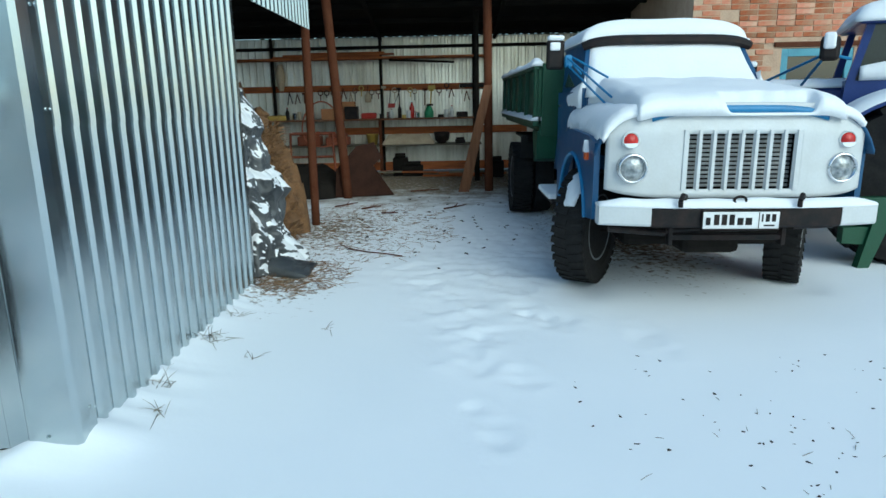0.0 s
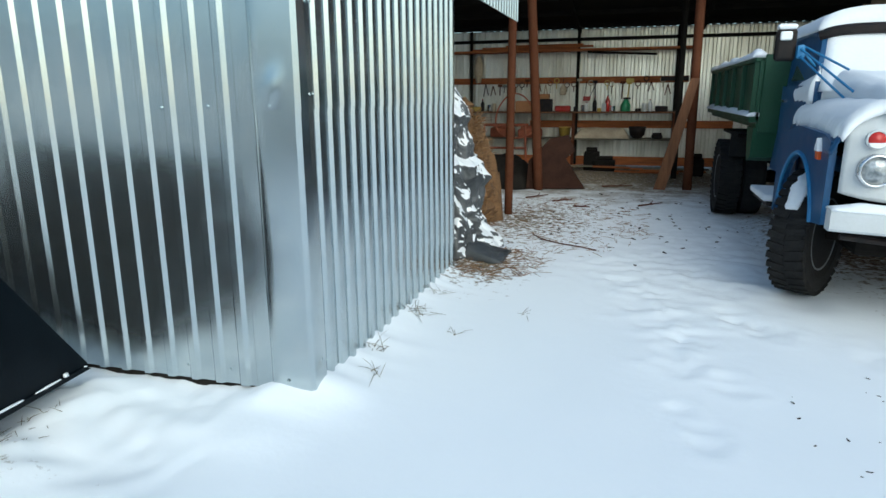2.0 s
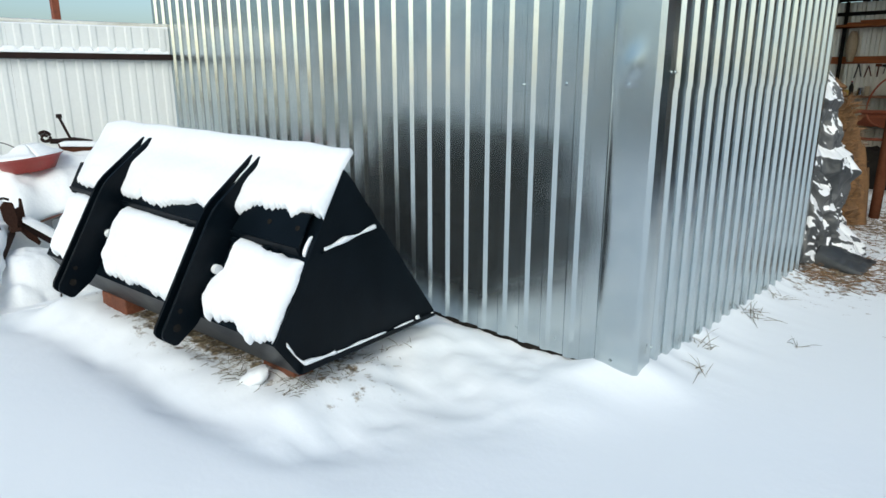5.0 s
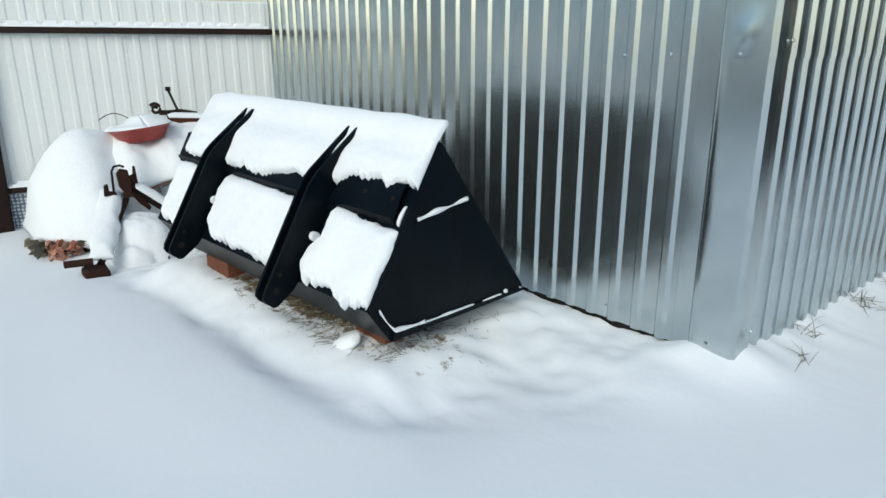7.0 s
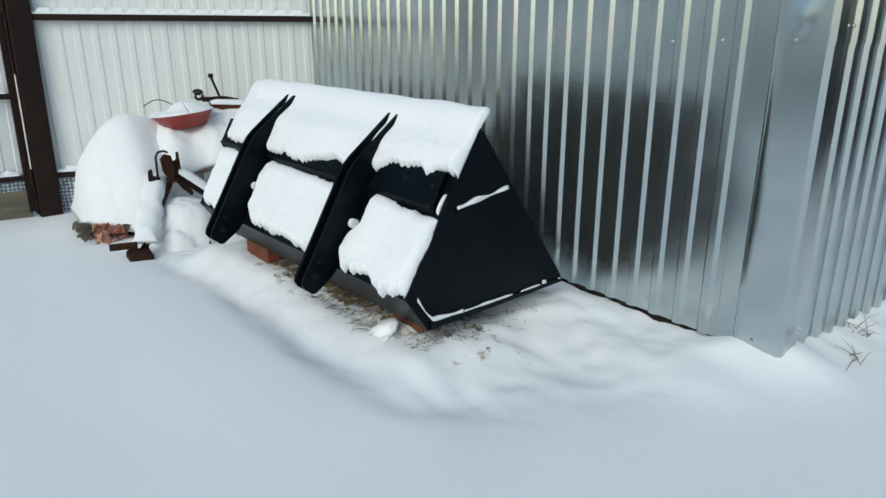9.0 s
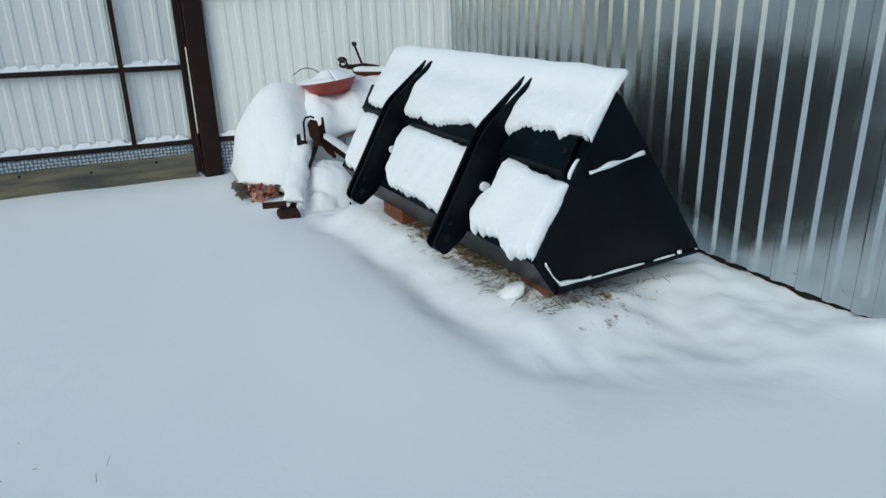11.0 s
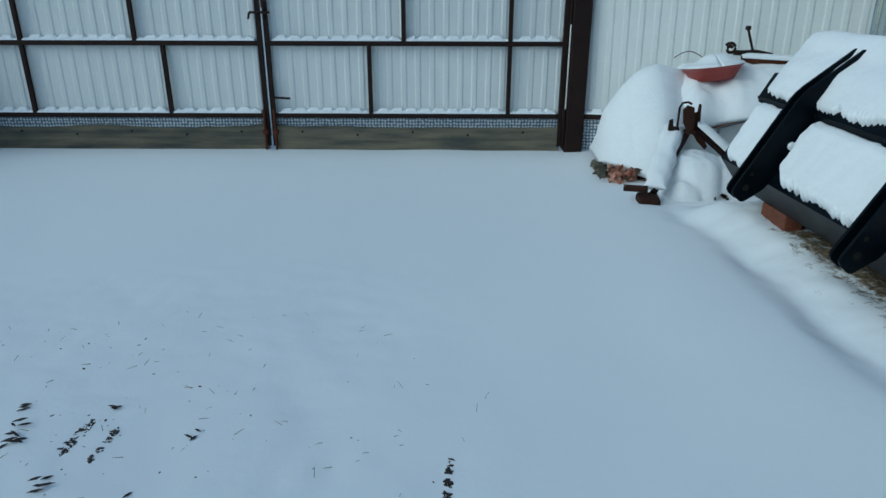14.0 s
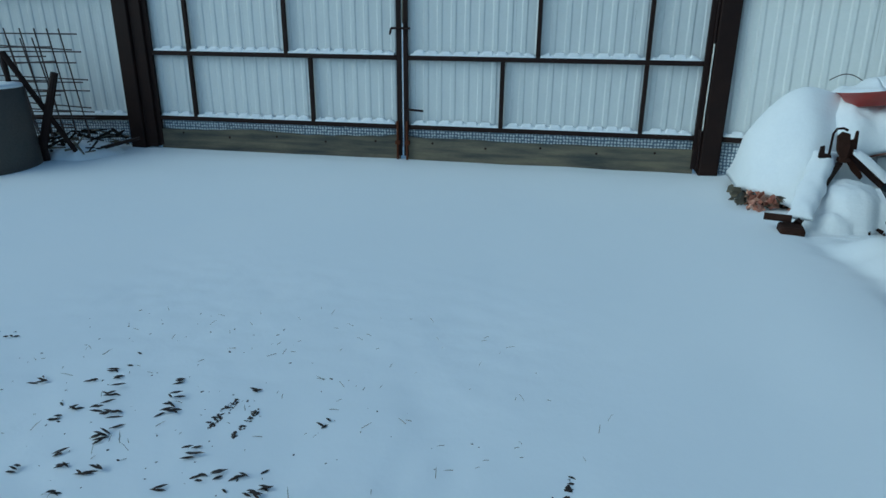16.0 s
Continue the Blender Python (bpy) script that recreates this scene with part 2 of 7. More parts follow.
def corrugated(bm, length, z0, z1, pitch=0.1375, rib=0.036, slope=0.014, depth=0.018, start=0.05, rows=1):
    """A ribbed sheet that stands along local x, ribs towards -y, 5 mm thick at the flats."""
    pts, x = [(0.0, 0.0)], start
    while x + rib + 2 * slope < length:
        pts += [(x, 0.0), (x + slope, -depth), (x + slope + rib, -depth), (x + 2 * slope + rib, 0.0)]
        x += pitch
    pts.append((length, 0.0))
    zs = [z0 + (z1 - z0) * k / rows for k in range(rows + 1)]
    front = [[bm.verts.new((px, py, z)) for z in zs] for px, py in pts]
    back = [[bm.verts.new((px, py + 0.005, z)) for z in zs] for px, py in pts]
    for i in range(len(pts) - 1):
        for k in range(rows):
            bm.faces.new((front[i][k], front[i + 1][k], front[i + 1][k + 1], front[i][k + 1]))
            bm.faces.new((back[i][k], back[i][k + 1], back[i + 1][k + 1], back[i + 1][k]))
        bm.faces.new((front[i][0], back[i][0], back[i + 1][0], front[i + 1][0]))
        bm.faces.new((front[i][rows], front[i + 1][rows], back[i + 1][rows], back[i][rows]))
    for i in (0, len(pts) - 1):
        for k in range(rows):
            bm.faces.new((front[i][k], back[i][k], back[i][k + 1], front[i][k + 1]))
    return bm


def pipe(bm, pts, r, seg=7, closed=False):
    """A round bar swept through points as one body."""
    pts = [Vector(p) for p in pts]
    rings = []
    n = len(pts)
    for i, p in enumerate(pts):
        a = pts[(i - 1) % n] if closed or i else p
        b = pts[(i + 1) % n] if closed or i < n - 1 else p
        q = (b - a).to_track_quat("Z", "Y")
        rings.append([bm.verts.new(p + q @ Vector((r * math.cos(2 * math.pi * k / seg), r * math.sin(2 * math.pi * k / seg), 0))) for k in range(seg)])
    for a, b in zip(rings, rings[1:] + (rings[:1] if closed else [])):
        for k in range(seg):
            bm.faces.new((a[k], a[(k + 1) % seg], b[(k + 1) % seg], b[k]))
    if not closed:
        bm.faces.new(rings[0])
        bm.faces.new(rings[-1][::-1])
    return bm


def smoothstep(a, b, x):
    t = min(1.0, max(0.0, (x - a) / (b - a)))
    return t * t * (3 - 2 * t)


# ---- ground ----
SHED_X, SHED_Y = -1.40, 2.80          # the galvanised shed's corner
BUCKET = Matrix(((-0.9898, -0.1375, 0.0381, -2.411), (-0.1374, 0.9905, 0.0053, 1.564), (0.0385, 0, 0.9993, -0.015), (0, 0, 0, 1)))
BUCKET_INV = BUCKET.inverted()
STEPS = [(0.05, 5.42, 0.13), (0.23, 5.16, 0.16), (0.41, 5.01, 0.17), (0.13, 4.81, 0.15), (0.23, 4.49, 0.15), (0.43, 4.6, 0.14), (0.49, 4.26, 0.15), (0.36, 4.16, 0.12), (0.33, 3.93, 0.12), (0.38, 3.71, 0.12),
         (0.77, 4.78, 0.16), (0.96, 4.52, 0.16), (0.83, 4.59, 0.13), (0.68, 5.38, 0.14), (0.81, 5.29, 0.13), (0.43, 2.94, 0.11), (0.62, 3.55, 0.12), (1.46, 4.17, 0.14), (1.54, 3.97, 0.12), (0.59, 5.83, 0.15), (0.36, 3.13, 0.1)]


def ground_z(x, y):
    z = 0.018 * noise.noise((x * 0.45, y * 0.45, 0)) + 0.008 * noise.noise((x * 1.7, y * 1.7, 3))
    z += 0.024 * max(0.0, 0.3 - y) * smoothstep(-3.0, -6.0, x) if y > -9 else 0.22 * smoothstep(-3.0, -6.0, x)
    # drift along the side of the shed, with small steps between the ribs
    if 2.4 < y < 5.6:
        d = x - SHED_X
        ripple = 0.03 * noise.noise((0, y * 6, 1)) + 0.02 * noise.noise((0, y * 17, 1))
        z += (0.075 + ripple) * math.exp(-max(0.0, d) / 0.16) * smoothstep(2.5, 2.85, y) * smoothstep(5.6, 5.2, y)
    # drift before the front
    if x < -1.1 and y < SHED_Y + 0.3:
        d = SHED_Y - y
        z += 0.05 * math.exp(-((d - 0.32) / 0.22) ** 2) * smoothstep(-2.9, -2.3, x) * smoothstep(-1.1, -1.6, x) * (0.7 + 0.6 * noise.noise((x * 2.2, y * 2.2, 7)))
    z += 0.05 * math.exp(-((x + 1.62) ** 2 + (y - 2.76) ** 2) / 0.02) + 0.035 * math.exp(-((x + 1.32) ** 2 + (y - 2.9) ** 2) / 0.02)
    if y > SHED_Y - 0.5 and y < SHED_Y + 0.4:
        z -= 0.02 * math.exp(-(max(0.0, SHED_Y - y) / 0.1) ** 2) * smoothstep(-1.5, -1.75, x)
    # hollow under and before the bucket
    b = BUCKET_INV @ Vector((x, y, 0))
    inside = smoothstep(-0.34, -0.04, b.y) * smoothstep(1.3, 0.9, b.y) * smoothstep(-0.4, 0.0, b.x) * smoothstep(2.45, 2.05, b.x)
    z += (0.07 + 0.06 * smoothstep(0.5, 1.9, b.x) + 0.025 * noise.noise((x * 5, y * 5, 21)) + 0.015 * noise.noise((x * 14, y * 14, 24))) * inside
    if -6.5 < x < -0.6 and -1.0 < y < 3.2:
        n1 = noise.noise((x * 2.3, y * 2.3, 15))
        low = (1 - inside) * smoothstep(-0.46, -0.26, b.y + 0.12 * n1) * smoothstep(-0.8, -0.4, b.x) * smoothstep(3.0, 2.3, b.x)
        low = max(low, smoothstep(0.98, 0.78, SHED_Y - y + 0.12 * n1) * smoothstep(-1.4, -1.8, x) * smoothstep(-3.2, -2.6, x))
        z += low * (-0.024 + 0.022 * noise.noise((x * 3.6, y * 3.6, 16)) + 0.018 * noise.noise((x * 8, y * 8, 17)) + 0.010 * noise.noise((x * 17, y * 17, 18)))
        rim = b.y + 0.16 * n1 + 0.05 * noise.noise((x * 6, y * 6, 22))
        z += 0.023 * smoothstep(-1.5, -0.55, rim) * smoothstep(-0.14, -0.40, rim) * smoothstep(-0.7, 0.1, b.x) * smoothstep(2.6, 1.5, b.x)
    # trodden snow
    for fx, fy, r in STEPS:
        d2 = ((x - fx) ** 2 + ((y - fy) * 0.7) ** 2) / (r * r)
        if d2 < 6:
            d2 *= 1 + 0.9 * noise.noise((x * 5, y * 5, 9))
            z += (-0.012 * math.exp(-d2 * d2 * 3.0) + 0.005 * math.exp(-(d2 - 1.3) ** 2 * 2)) * (0.3 + 2.2 * abs(noise.noise((x * 6, y * 6, 4)))) + 0.010 * math.exp(-d2) * noise.noise((x * 11, y * 11, 6))
    if 5.0 < y < 11.0 and -1.6 < x < 1.6:
        w = smoothstep(5.0, 5.8, y) * smoothstep(11.0, 9.5, y)
        z += w * (0.022 * abs(noise.noise((x * 3.3, y * 3.3, 5))) + 0.012 * noise.noise((x * 8, y * 8, 9)) + 0.012 * noise.noise((x * 17, y * 13, 19)))
    if -4.2 < x < -0.5 and -4.2 < y < 0.2:
        w = smoothstep(-4.2, -3.0, x) * smoothstep(-0.5, -1.4, x) * smoothstep(-4.2, -3.2, y) * smoothstep(0.2, -1.0, y)
        z += w * (0.006 * noise.noise((x * 3.1, y * 3.1, 11)) + 0.006 * noise.noise((x * 7.5, y * 7.5, 12)) + 0.004 * noise.noise((x * 16, y * 16, 13)))
    # ruts by the truck's wheels
    for wx in (1.3, 3.0):
        z -= 0.035 * math.exp(-((x - wx) / 0.16) ** 2) * smoothstep(4.9, 5.3, y)
    z -= 0.01 * smoothstep(9.5, 12, y)
    return z


def build_ground():
    def axis(near_lo, near_hi, step, lo, hi):
        a = list(np.arange(near_lo, near_hi + 1e-6, step))
        d, left = step, [near_lo]
        while left[-1] > lo:
            d *= 1.35
            left.append(left[-1] - d)
        d, right = step, [near_hi]
        while right[-1] < hi:
            d *= 1.35
            right.append(right[-1] + d)
        return left[:0:-1] + a + right[1:]
    xs = axis(-7.2, 4.2, 0.04, -900, 900)
    ys = axis(-3.2, 9.2, 0.04, -900, 900)
    verts = [(x, y, ground_z(x, y)) for x in xs for y in ys]
    n = len(ys)
    faces = [(i * n + j, (i + 1) * n + j, (i + 1) * n + j + 1, i * n + j + 1) for i in range(len(xs) - 1) for j in range(n - 1)]
    me = bpy.data.meshes.new("ground")
    me.from_pydata(verts, [], faces)
    for p in me.polygons:
        p.use_smooth = True
    me.materials.append(GROUND)
    tagged(new("ground", me), "snow-covered yard, trodden and strewn with straw", "ground", kind="structure")


build_ground()


# ---- the galvanised shed ----
def rz(deg, x=0, y=0, z=0):
    return pose(x, y, z, 0, 0, deg)


def sheet_wall(name, label, m, length, levels, mat, sheet=1.1, lap=0.004, start=0.05, **kw):
    """A wall of ribbed sheets, each a part; levels are (bottom, top) of each row of sheets."""
    w = thing(name, label, "wall", m, kind="structure")
    made = {}
    for k, (z0, z1) in enumerate(levels):
        x = 0.0
        while x < length - 0.02:
            n = min(sheet, length - x)
            key = (k, round(n, 3))
            if key not in made:
                made[key] = finish(corrugated(bmesh.new(), n - 0.001, z0, z1, start=start, **kw), "sheet", mat)
            ob = new("sheet", made[key])
            ob.parent = w
            ob.matrix_basis = Matrix.Translation((x, -lap * k, 0))
            x += n
    return w


FRONT_LEN = 4.843
front = sheet_wall("wall_shed_front", "galvanised ribbed steel wall of the new shed", Matrix.Translation((SHED_X - 0.2 - FRONT_LEN, SHED_Y, 0)), FRONT_LEN, [(0.055, 3.2)], ZINC, sheet=1.184, start=0.044, pitch=0.148, rib=0.034, slope=0.018)
side = sheet_wall("wall_shed_side", "galvanised ribbed steel side wall of the new shed", rz(90, SHED_X, SHED_Y + 0.12), 2.52, [(0.0, 1.44), (1.43, 3.2)], ZINC, sheet=1.2375)
# flashing over the corner, in two lengths
for z0, z1, o, lab in ((0.03, 1.44, 0.006, ""), (1.43, 3.2, 0.011, "bent flashing with a dent near its end")):
    bm = bmesh.new()
    t = 0.003
    nz = 60
    outline = [(-0.215, 0.0), (-0.2, -0.016), (-0.175, -0.02), (-0.15, -0.02), (-0.125, -0.02), (-0.1, -0.02), (-0.075, -0.02), (-0.05, -0.02), (-0.025, -0.02), (0.0, -0.02), (0.02, 0.0), (0.02, 0.07), (0.016, 0.125), (0.0, 0.14)]
    rows = []
    for k in range(nz + 1):
        z = z0 + (z1 - z0) * k / nz
        ring = []
        for i, (px, py) in enumerate(outline):
            dent = 0.010 * math.exp(-((z - z0 - 0.1) / 0.07) ** 2) * math.exp(-((px + 0.1 - 0.25 * (z - z0 - 0.1)) / 0.04) ** 2) if o > 0.008 else 0
            ring.append((bm.verts.new((px + o * (px > -0.01), py - o - dent + (0.016 if py > 0.06 else 0) * 0, z)), bm.verts.new((px, py + 0.004, z))))
        rows.append(ring)
    for a, b in zip(rows, rows[1:]):
        for i in range(len(outline) - 1):
            bm.faces.new((a[i][0], a[i + 1][0], b[i + 1][0], b[i][0]))
    f = part("flashing", bm, ZINC, front, lab)
    for p in f.data.polygons:
        p.use_smooth = -0.2 < p.center.x < -0.012
    f.matrix_basis = Matrix.Translation((FRONT_LEN + 0.2, 0, 0))
# screws
screw_bm = bmesh.new()
lathe(screw_bm, [(0.009, 0.0), (0.009, 0.002), (0.0055, 0.0025), (0.0055, 0.007), (0.001, 0.0075)], 8)
screw_me = finish(screw_bm, "screw", ZINC)


def screw(parent, m):
    ob = new("screw", screw_me)
    ob.parent = parent
    ob.matrix_basis = m
    return ob


for k in range(17):
    for z in (0.13, 1.447, 2.5):
        screw(front, pose(FRONT_LEN - 0.262 - 0.275 * k + 0.02 * math.sin(k * 7.3), 0, z + 0.006 * math.sin(k * 5.1), 90))
for z in (0.12, 1.447, 2.3):
    screw(front, pose(FRONT_LEN + 0.2 - 0.115, -0.032, z, 90))
for k in range(8):
    for z in (0.22, 1.46, 2.2):
        screw(side, pose(0.09 + 0.275 * k, -0.004, z, 90))
for z in (0.2, 1.5, 1.9):
    screw(side, pose(-0.02, -0.035, z, 90))
# timber sill under the front, inner linings and the roof close the shed
bm = bmesh.new()
box(bm, (SHED_X - 4.9, SHED_Y + 0.012, -0.05), (SHED_X - 0.02, SHED_Y + 0.11, 0.16), 0.01)
solid("sill_beam", bm, DARK, "dark weathered timber sill under the steel sheets", "sill", kind="structure")
# roof is out of view; its far end is added to darken the bay
bm = bmesh.new()
box(bm, (SHED_X - 6.0, SHED_Y + 0.12, 3.15), (SHED_X + 0.15, 10.0, 3.25))
solid("shed_roof", bm, ZINC, "flat steel shed roof, carried back unseen to shade the bay", "roof", kind="structure")
bm = bmesh.new()
box(bm, (SHED_X - 0.12, 5.36, 0.0), (SHED_X - 0.02, 5.46, 3.15), 0.01)
solid("shed_corner_post", bm, OLD_WOOD, "timber post at the end of the shed's side wall", "post", kind="structure")
bm = bmesh.new()
box(bm, (SHED_X - 4.9, SHED_Y + 0.2, 0.0), (SHED_X - 0.2, SHED_Y + 0.25, 3.15))
solid("wall_shed_lining", bm, DARK, "dark inner lining of the shed front", "wall", kind="structure")
# the side wall goes on above the opening
fascia = sheet_wall("wall_shed_fascia", "galvanised ribbed sheet above the open bay", rz(90, SHED_X + 0.08, 5.42), 2.44, [(2.3, 3.2)], ZINC, sheet=1.22)


# ---- gate and fence ----
GATE_R, GATE_L = Vector((-6.72, 0.40, 0.0)), Vector((-6.30, -5.42, 0.13))
GATE_LEN = (GATE_R - GATE_L).length
gate_dir = (GATE_R - GATE_L).normalized()
# local x runs from the left post to the right one, -y faces the yard
gate_y = Vector((0, 0, 1)).cross(gate_dir).normalized()
gate_z = gate_dir.cross(gate_y)
GATE = Matrix((gate_dir, gate_y, gate_z)).transposed().to_4x4()
GATE.translation = GATE_L


def rail_snow(bm, x0, x1, z, pitch=0.1375):
    """Snow lying on a rail against ribbed sheet: a strip whose crest dips at each rib."""
    n = max(8, int((x1 - x0) / 0.014))
    def crest(x):
        u = (x / pitch) % 1.0
        return 0.052 + 0.012 * noise.noise((x * 2.5, z * 3, 2)) - 0.022 * (smoothstep(0.35, 0.45, u) * smoothstep(0.75, 0.65, u))
    rows = []
    for k in range(n + 1):
        x = x0 + (x1 - x0) * k / n
        h = crest(x) * min(1, 8 * (x - x0) + 0.4, 8 * (x1 - x) + 0.4)
        rows.append([bm.verts.new(c) for c in ((x, -0.038, z), (x, -0.036, z + 0.4 * h), (x, -0.018, z + h * 0.95), (x, 0.0, z + h), (x, 0.012, z + h), (x, 0.012, z))])
    for a, b in zip(rows, rows[1:]):
        for i in range(6):
            bm.faces.new((a[i], a[(i + 1) % 6], b[(i + 1) % 6], b[i]))
    bm.faces.new(rows[0])
    bm.faces.new(rows[-1][::-1])
    return bm


def bar(bm, x0, x1, z0, z1, d=0.04):
    return box(bm, (x0, -d, z0), (x1, 0.0, z1), 0.004)


def bubble_material():
    m = material("bubble_sheet", (0.7, 0.76, 0.8), 0.35, 0.0, (0.8, 0.85, 0.88), 4, 0.5, 0.0, 30, 0.1)
    t = m.node_tree
    v = t.nodes.new("ShaderNodeTexVoronoi")
    v.inputs["Scale"].default_value = 32
    v.inputs["Randomness"].default_value = 0.25
    tc = t.nodes.new("ShaderNodeTexCoord")
    mp = t.nodes.new("ShaderNodeMapping")
    mp.inputs["Scale"].default_value = (1, 0.01, 1)
    t.links.new(tc.outputs["Object"], mp.inputs["Vector"])
    t.links.new(mp.outputs["Vector"], v.inputs["Vector"])
    dots = t.nodes.new("ShaderNodeMapRange")
    dots.inputs["From Min"].default_value, dots.inputs["From Max"].default_value = 0.32, 0.45
    t.links.new(v.outputs["Distance"], dots.inputs["Value"])
    tint = t.nodes.new("ShaderNodeMix")
    tint.data_type = "RGBA"
    tint.inputs["A"].default_value, tint.inputs["B"].default_value = (0.78, 0.82, 0.85, 1), (0.16, 0.21, 0.28, 1)
    t.links.new(dots.outputs["Result"], tint.inputs["Factor"])
    t.links.new(tint.outputs["Result"], t.nodes["Principled BSDF"].inputs["Base Color"])
    bp = t.nodes.new("ShaderNodeBump")
    bp.inputs["Strength"].default_value, bp.inputs["Distance"].default_value = 1.0, 0.012
    bp.invert = True
    t.links.new(v.outputs["Distance"], bp.inputs["Height"])
    t.links.new(bp.outputs["Normal"], t.nodes["Principled BSDF"].inputs["Normal"])
    return m


BUBBLE = bubble_material()
Z_LOW, Z_MID, Z_TOP = 0.362, 1.045, 2.25


def gate_leaf(name, x0, x1, long_at, low_at, up_at, shift):
    g = thing(name, "brown steel gate leaf clad with pale ribbed sheet", "gate", GATE, "gate leaves")
    def piece(pname, mat, fn, label=""):
        bm = bmesh.new()
        fn(bm)
        return part(pname, bm, mat, g, label)
    for x in (x0, x1 - 0.045):
        piece("stile", BROWN_STEEL, lambda bm: bar(bm, x, x + 0.045, 0.04, Z_TOP))
    for z in (Z_LOW, Z_MID, Z_TOP):
        piece("rail", BROWN_STEEL, lambda bm: bar(bm, x0 + 0.046, x1 - 0.046, z - 0.045, z))
    piece("upright", BROWN_STEEL, lambda bm: bar(bm, long_at - 0.02, long_at + 0.02, Z_LOW + 0.001, Z_MID - 0.046))
    piece("upright", BROWN_STEEL, lambda bm: bar(bm, long_at - 0.02, long_at + 0.02, Z_MID + 0.001, Z_TOP - 0.046))
    piece("upright", BROWN_STEEL, lambda bm: bar(bm, low_at - 0.02, low_at + 0.02, Z_LOW + 0.001, Z_MID - 0.046))
    piece("upright", BROWN_STEEL, lambda bm: bar(bm, up_at - 0.02, up_at + 0.02, Z_MID + 0.001, Z_TOP - 0.046))
    x = x0
    while x < x1 - 0.05:
        n = min(1.1, x1 - x)
        bm = corrugated(bmesh.new(), n - 0.001, Z_LOW - 0.03, Z_TOP, depth=0.007)
        part("sheet", bm, PALE_SHEET, g, m=Matrix.Translation((x, 0.024, 0)))
        x += n
    for cuts, z in (((x0 + 0.05, *sorted((long_at, low_at)), x1 - 0.05), Z_LOW), ((x0 + 0.05, *sorted((long_at, up_at)), x1 - 0.05), Z_MID)):
        for a, b in zip(cuts, cuts[1:]):
            piece("rail_snow", SNOW, lambda bm: rail_snow(bm, a + 0.022, b - 0.022, z + 0.001), "thin scalloped snow on the rail")
    bm = bmesh.new()
    box(bm, (x0, 0.03, 0.12), (x1, 0.036, Z_LOW - 0.031))
    part("bubble_strip", bm, BUBBLE, g, "translucent bubble sheet along the foot")
    # the foot board, with a wavy upper edge
    bm = bmesh.new()
    n = 40
    def up(u, v):
        x = x0 + 0.02 + (x1 - x0 - 0.04) * u
        top = 0.222 + 0.024 * noise.noise((x * 1.3, 4, shift)) + 0.008 * noise.noise((x * 7, 2, shift)) + 0.03 * math.exp(-((x - MIDDLE) / 0.18) ** 2)
        low = -0.045 + 0.016 * noise.noise((x * 0.9, 7, shift))
        return (x, -0.03, low + (top - low) * v)
    grid_solid(bm, n, 2, up, lambda u, v: (up(u, v)[0], 0.005, up(u, v)[2]))
    board = part("foot_board", bm, OLD_WOOD, g, "weathered grey-brown plank with knots")
    for k in range(5):
        bm = bmesh.new()
        lathe(bm, [(0.012, 0), (0.012, 0.004), (0.003, 0.006)], 10, pose(x0 + 0.3 + 0.55 * k, -0.03, 0.18 - 0.03 * (k % 2), 90))
        part("bolt", bm, BROWN_STEEL, board)
    return g


MIDDLE = 2.866
leaf_l = gate_leaf("gate_leaf", 0.07, MIDDLE - 0.012, 0.545, 1.895, 1.638, 1)
leaf_r = gate_leaf("gate_leaf", MIDDLE + 0.012, 5.765, 5.22, 3.87, 4.205, 2)
# latch hardware and ground bolts
bm = bmesh.new()
tube(bm, (MIDDLE - 0.10, -0.06, 1.30), (MIDDLE + 0.09, -0.06, 1.30), 0.011)
tube(bm, (MIDDLE - 0.10, -0.06, 1.30), (MIDDLE - 0.115, -0.06, 1.24), 0.011)
tube(bm, (MIDDLE + 0.03, -0.04, 1.36), (MIDDLE + 0.03, -0.06, 1.24), 0.011)
part("latch", bm, BROWN_STEEL, leaf_r, "hooked steel latch bar")
bm = bmesh.new()
tube(bm, (MIDDLE + 0.02, -0.05, 0.52), (MIDDLE + 0.22, -0.06, 0.51), 0.011)
tube(bm, (MIDDLE + 0.06, -0.045, 0.30), (MIDDLE + 0.06, -0.045, 0.54), 0.009)
part("bolt_handle", bm, BROWN_STEEL, leaf_r, "bent bolt handle")
for x, g in ((MIDDLE - 0.05, leaf_l), (MIDDLE + 0.05, leaf_r)):
    bm = bmesh.new()
    tube(bm, (x, -0.06, -0.03), (x, -0.06, 0.40), 0.012)
    box(bm, (x - 0.025, -0.07, 0.16), (x + 0.025, -0.03, 0.2), 0.004)
    part("ground_bolt", bm, RUST, g, "rusty drop bolt")


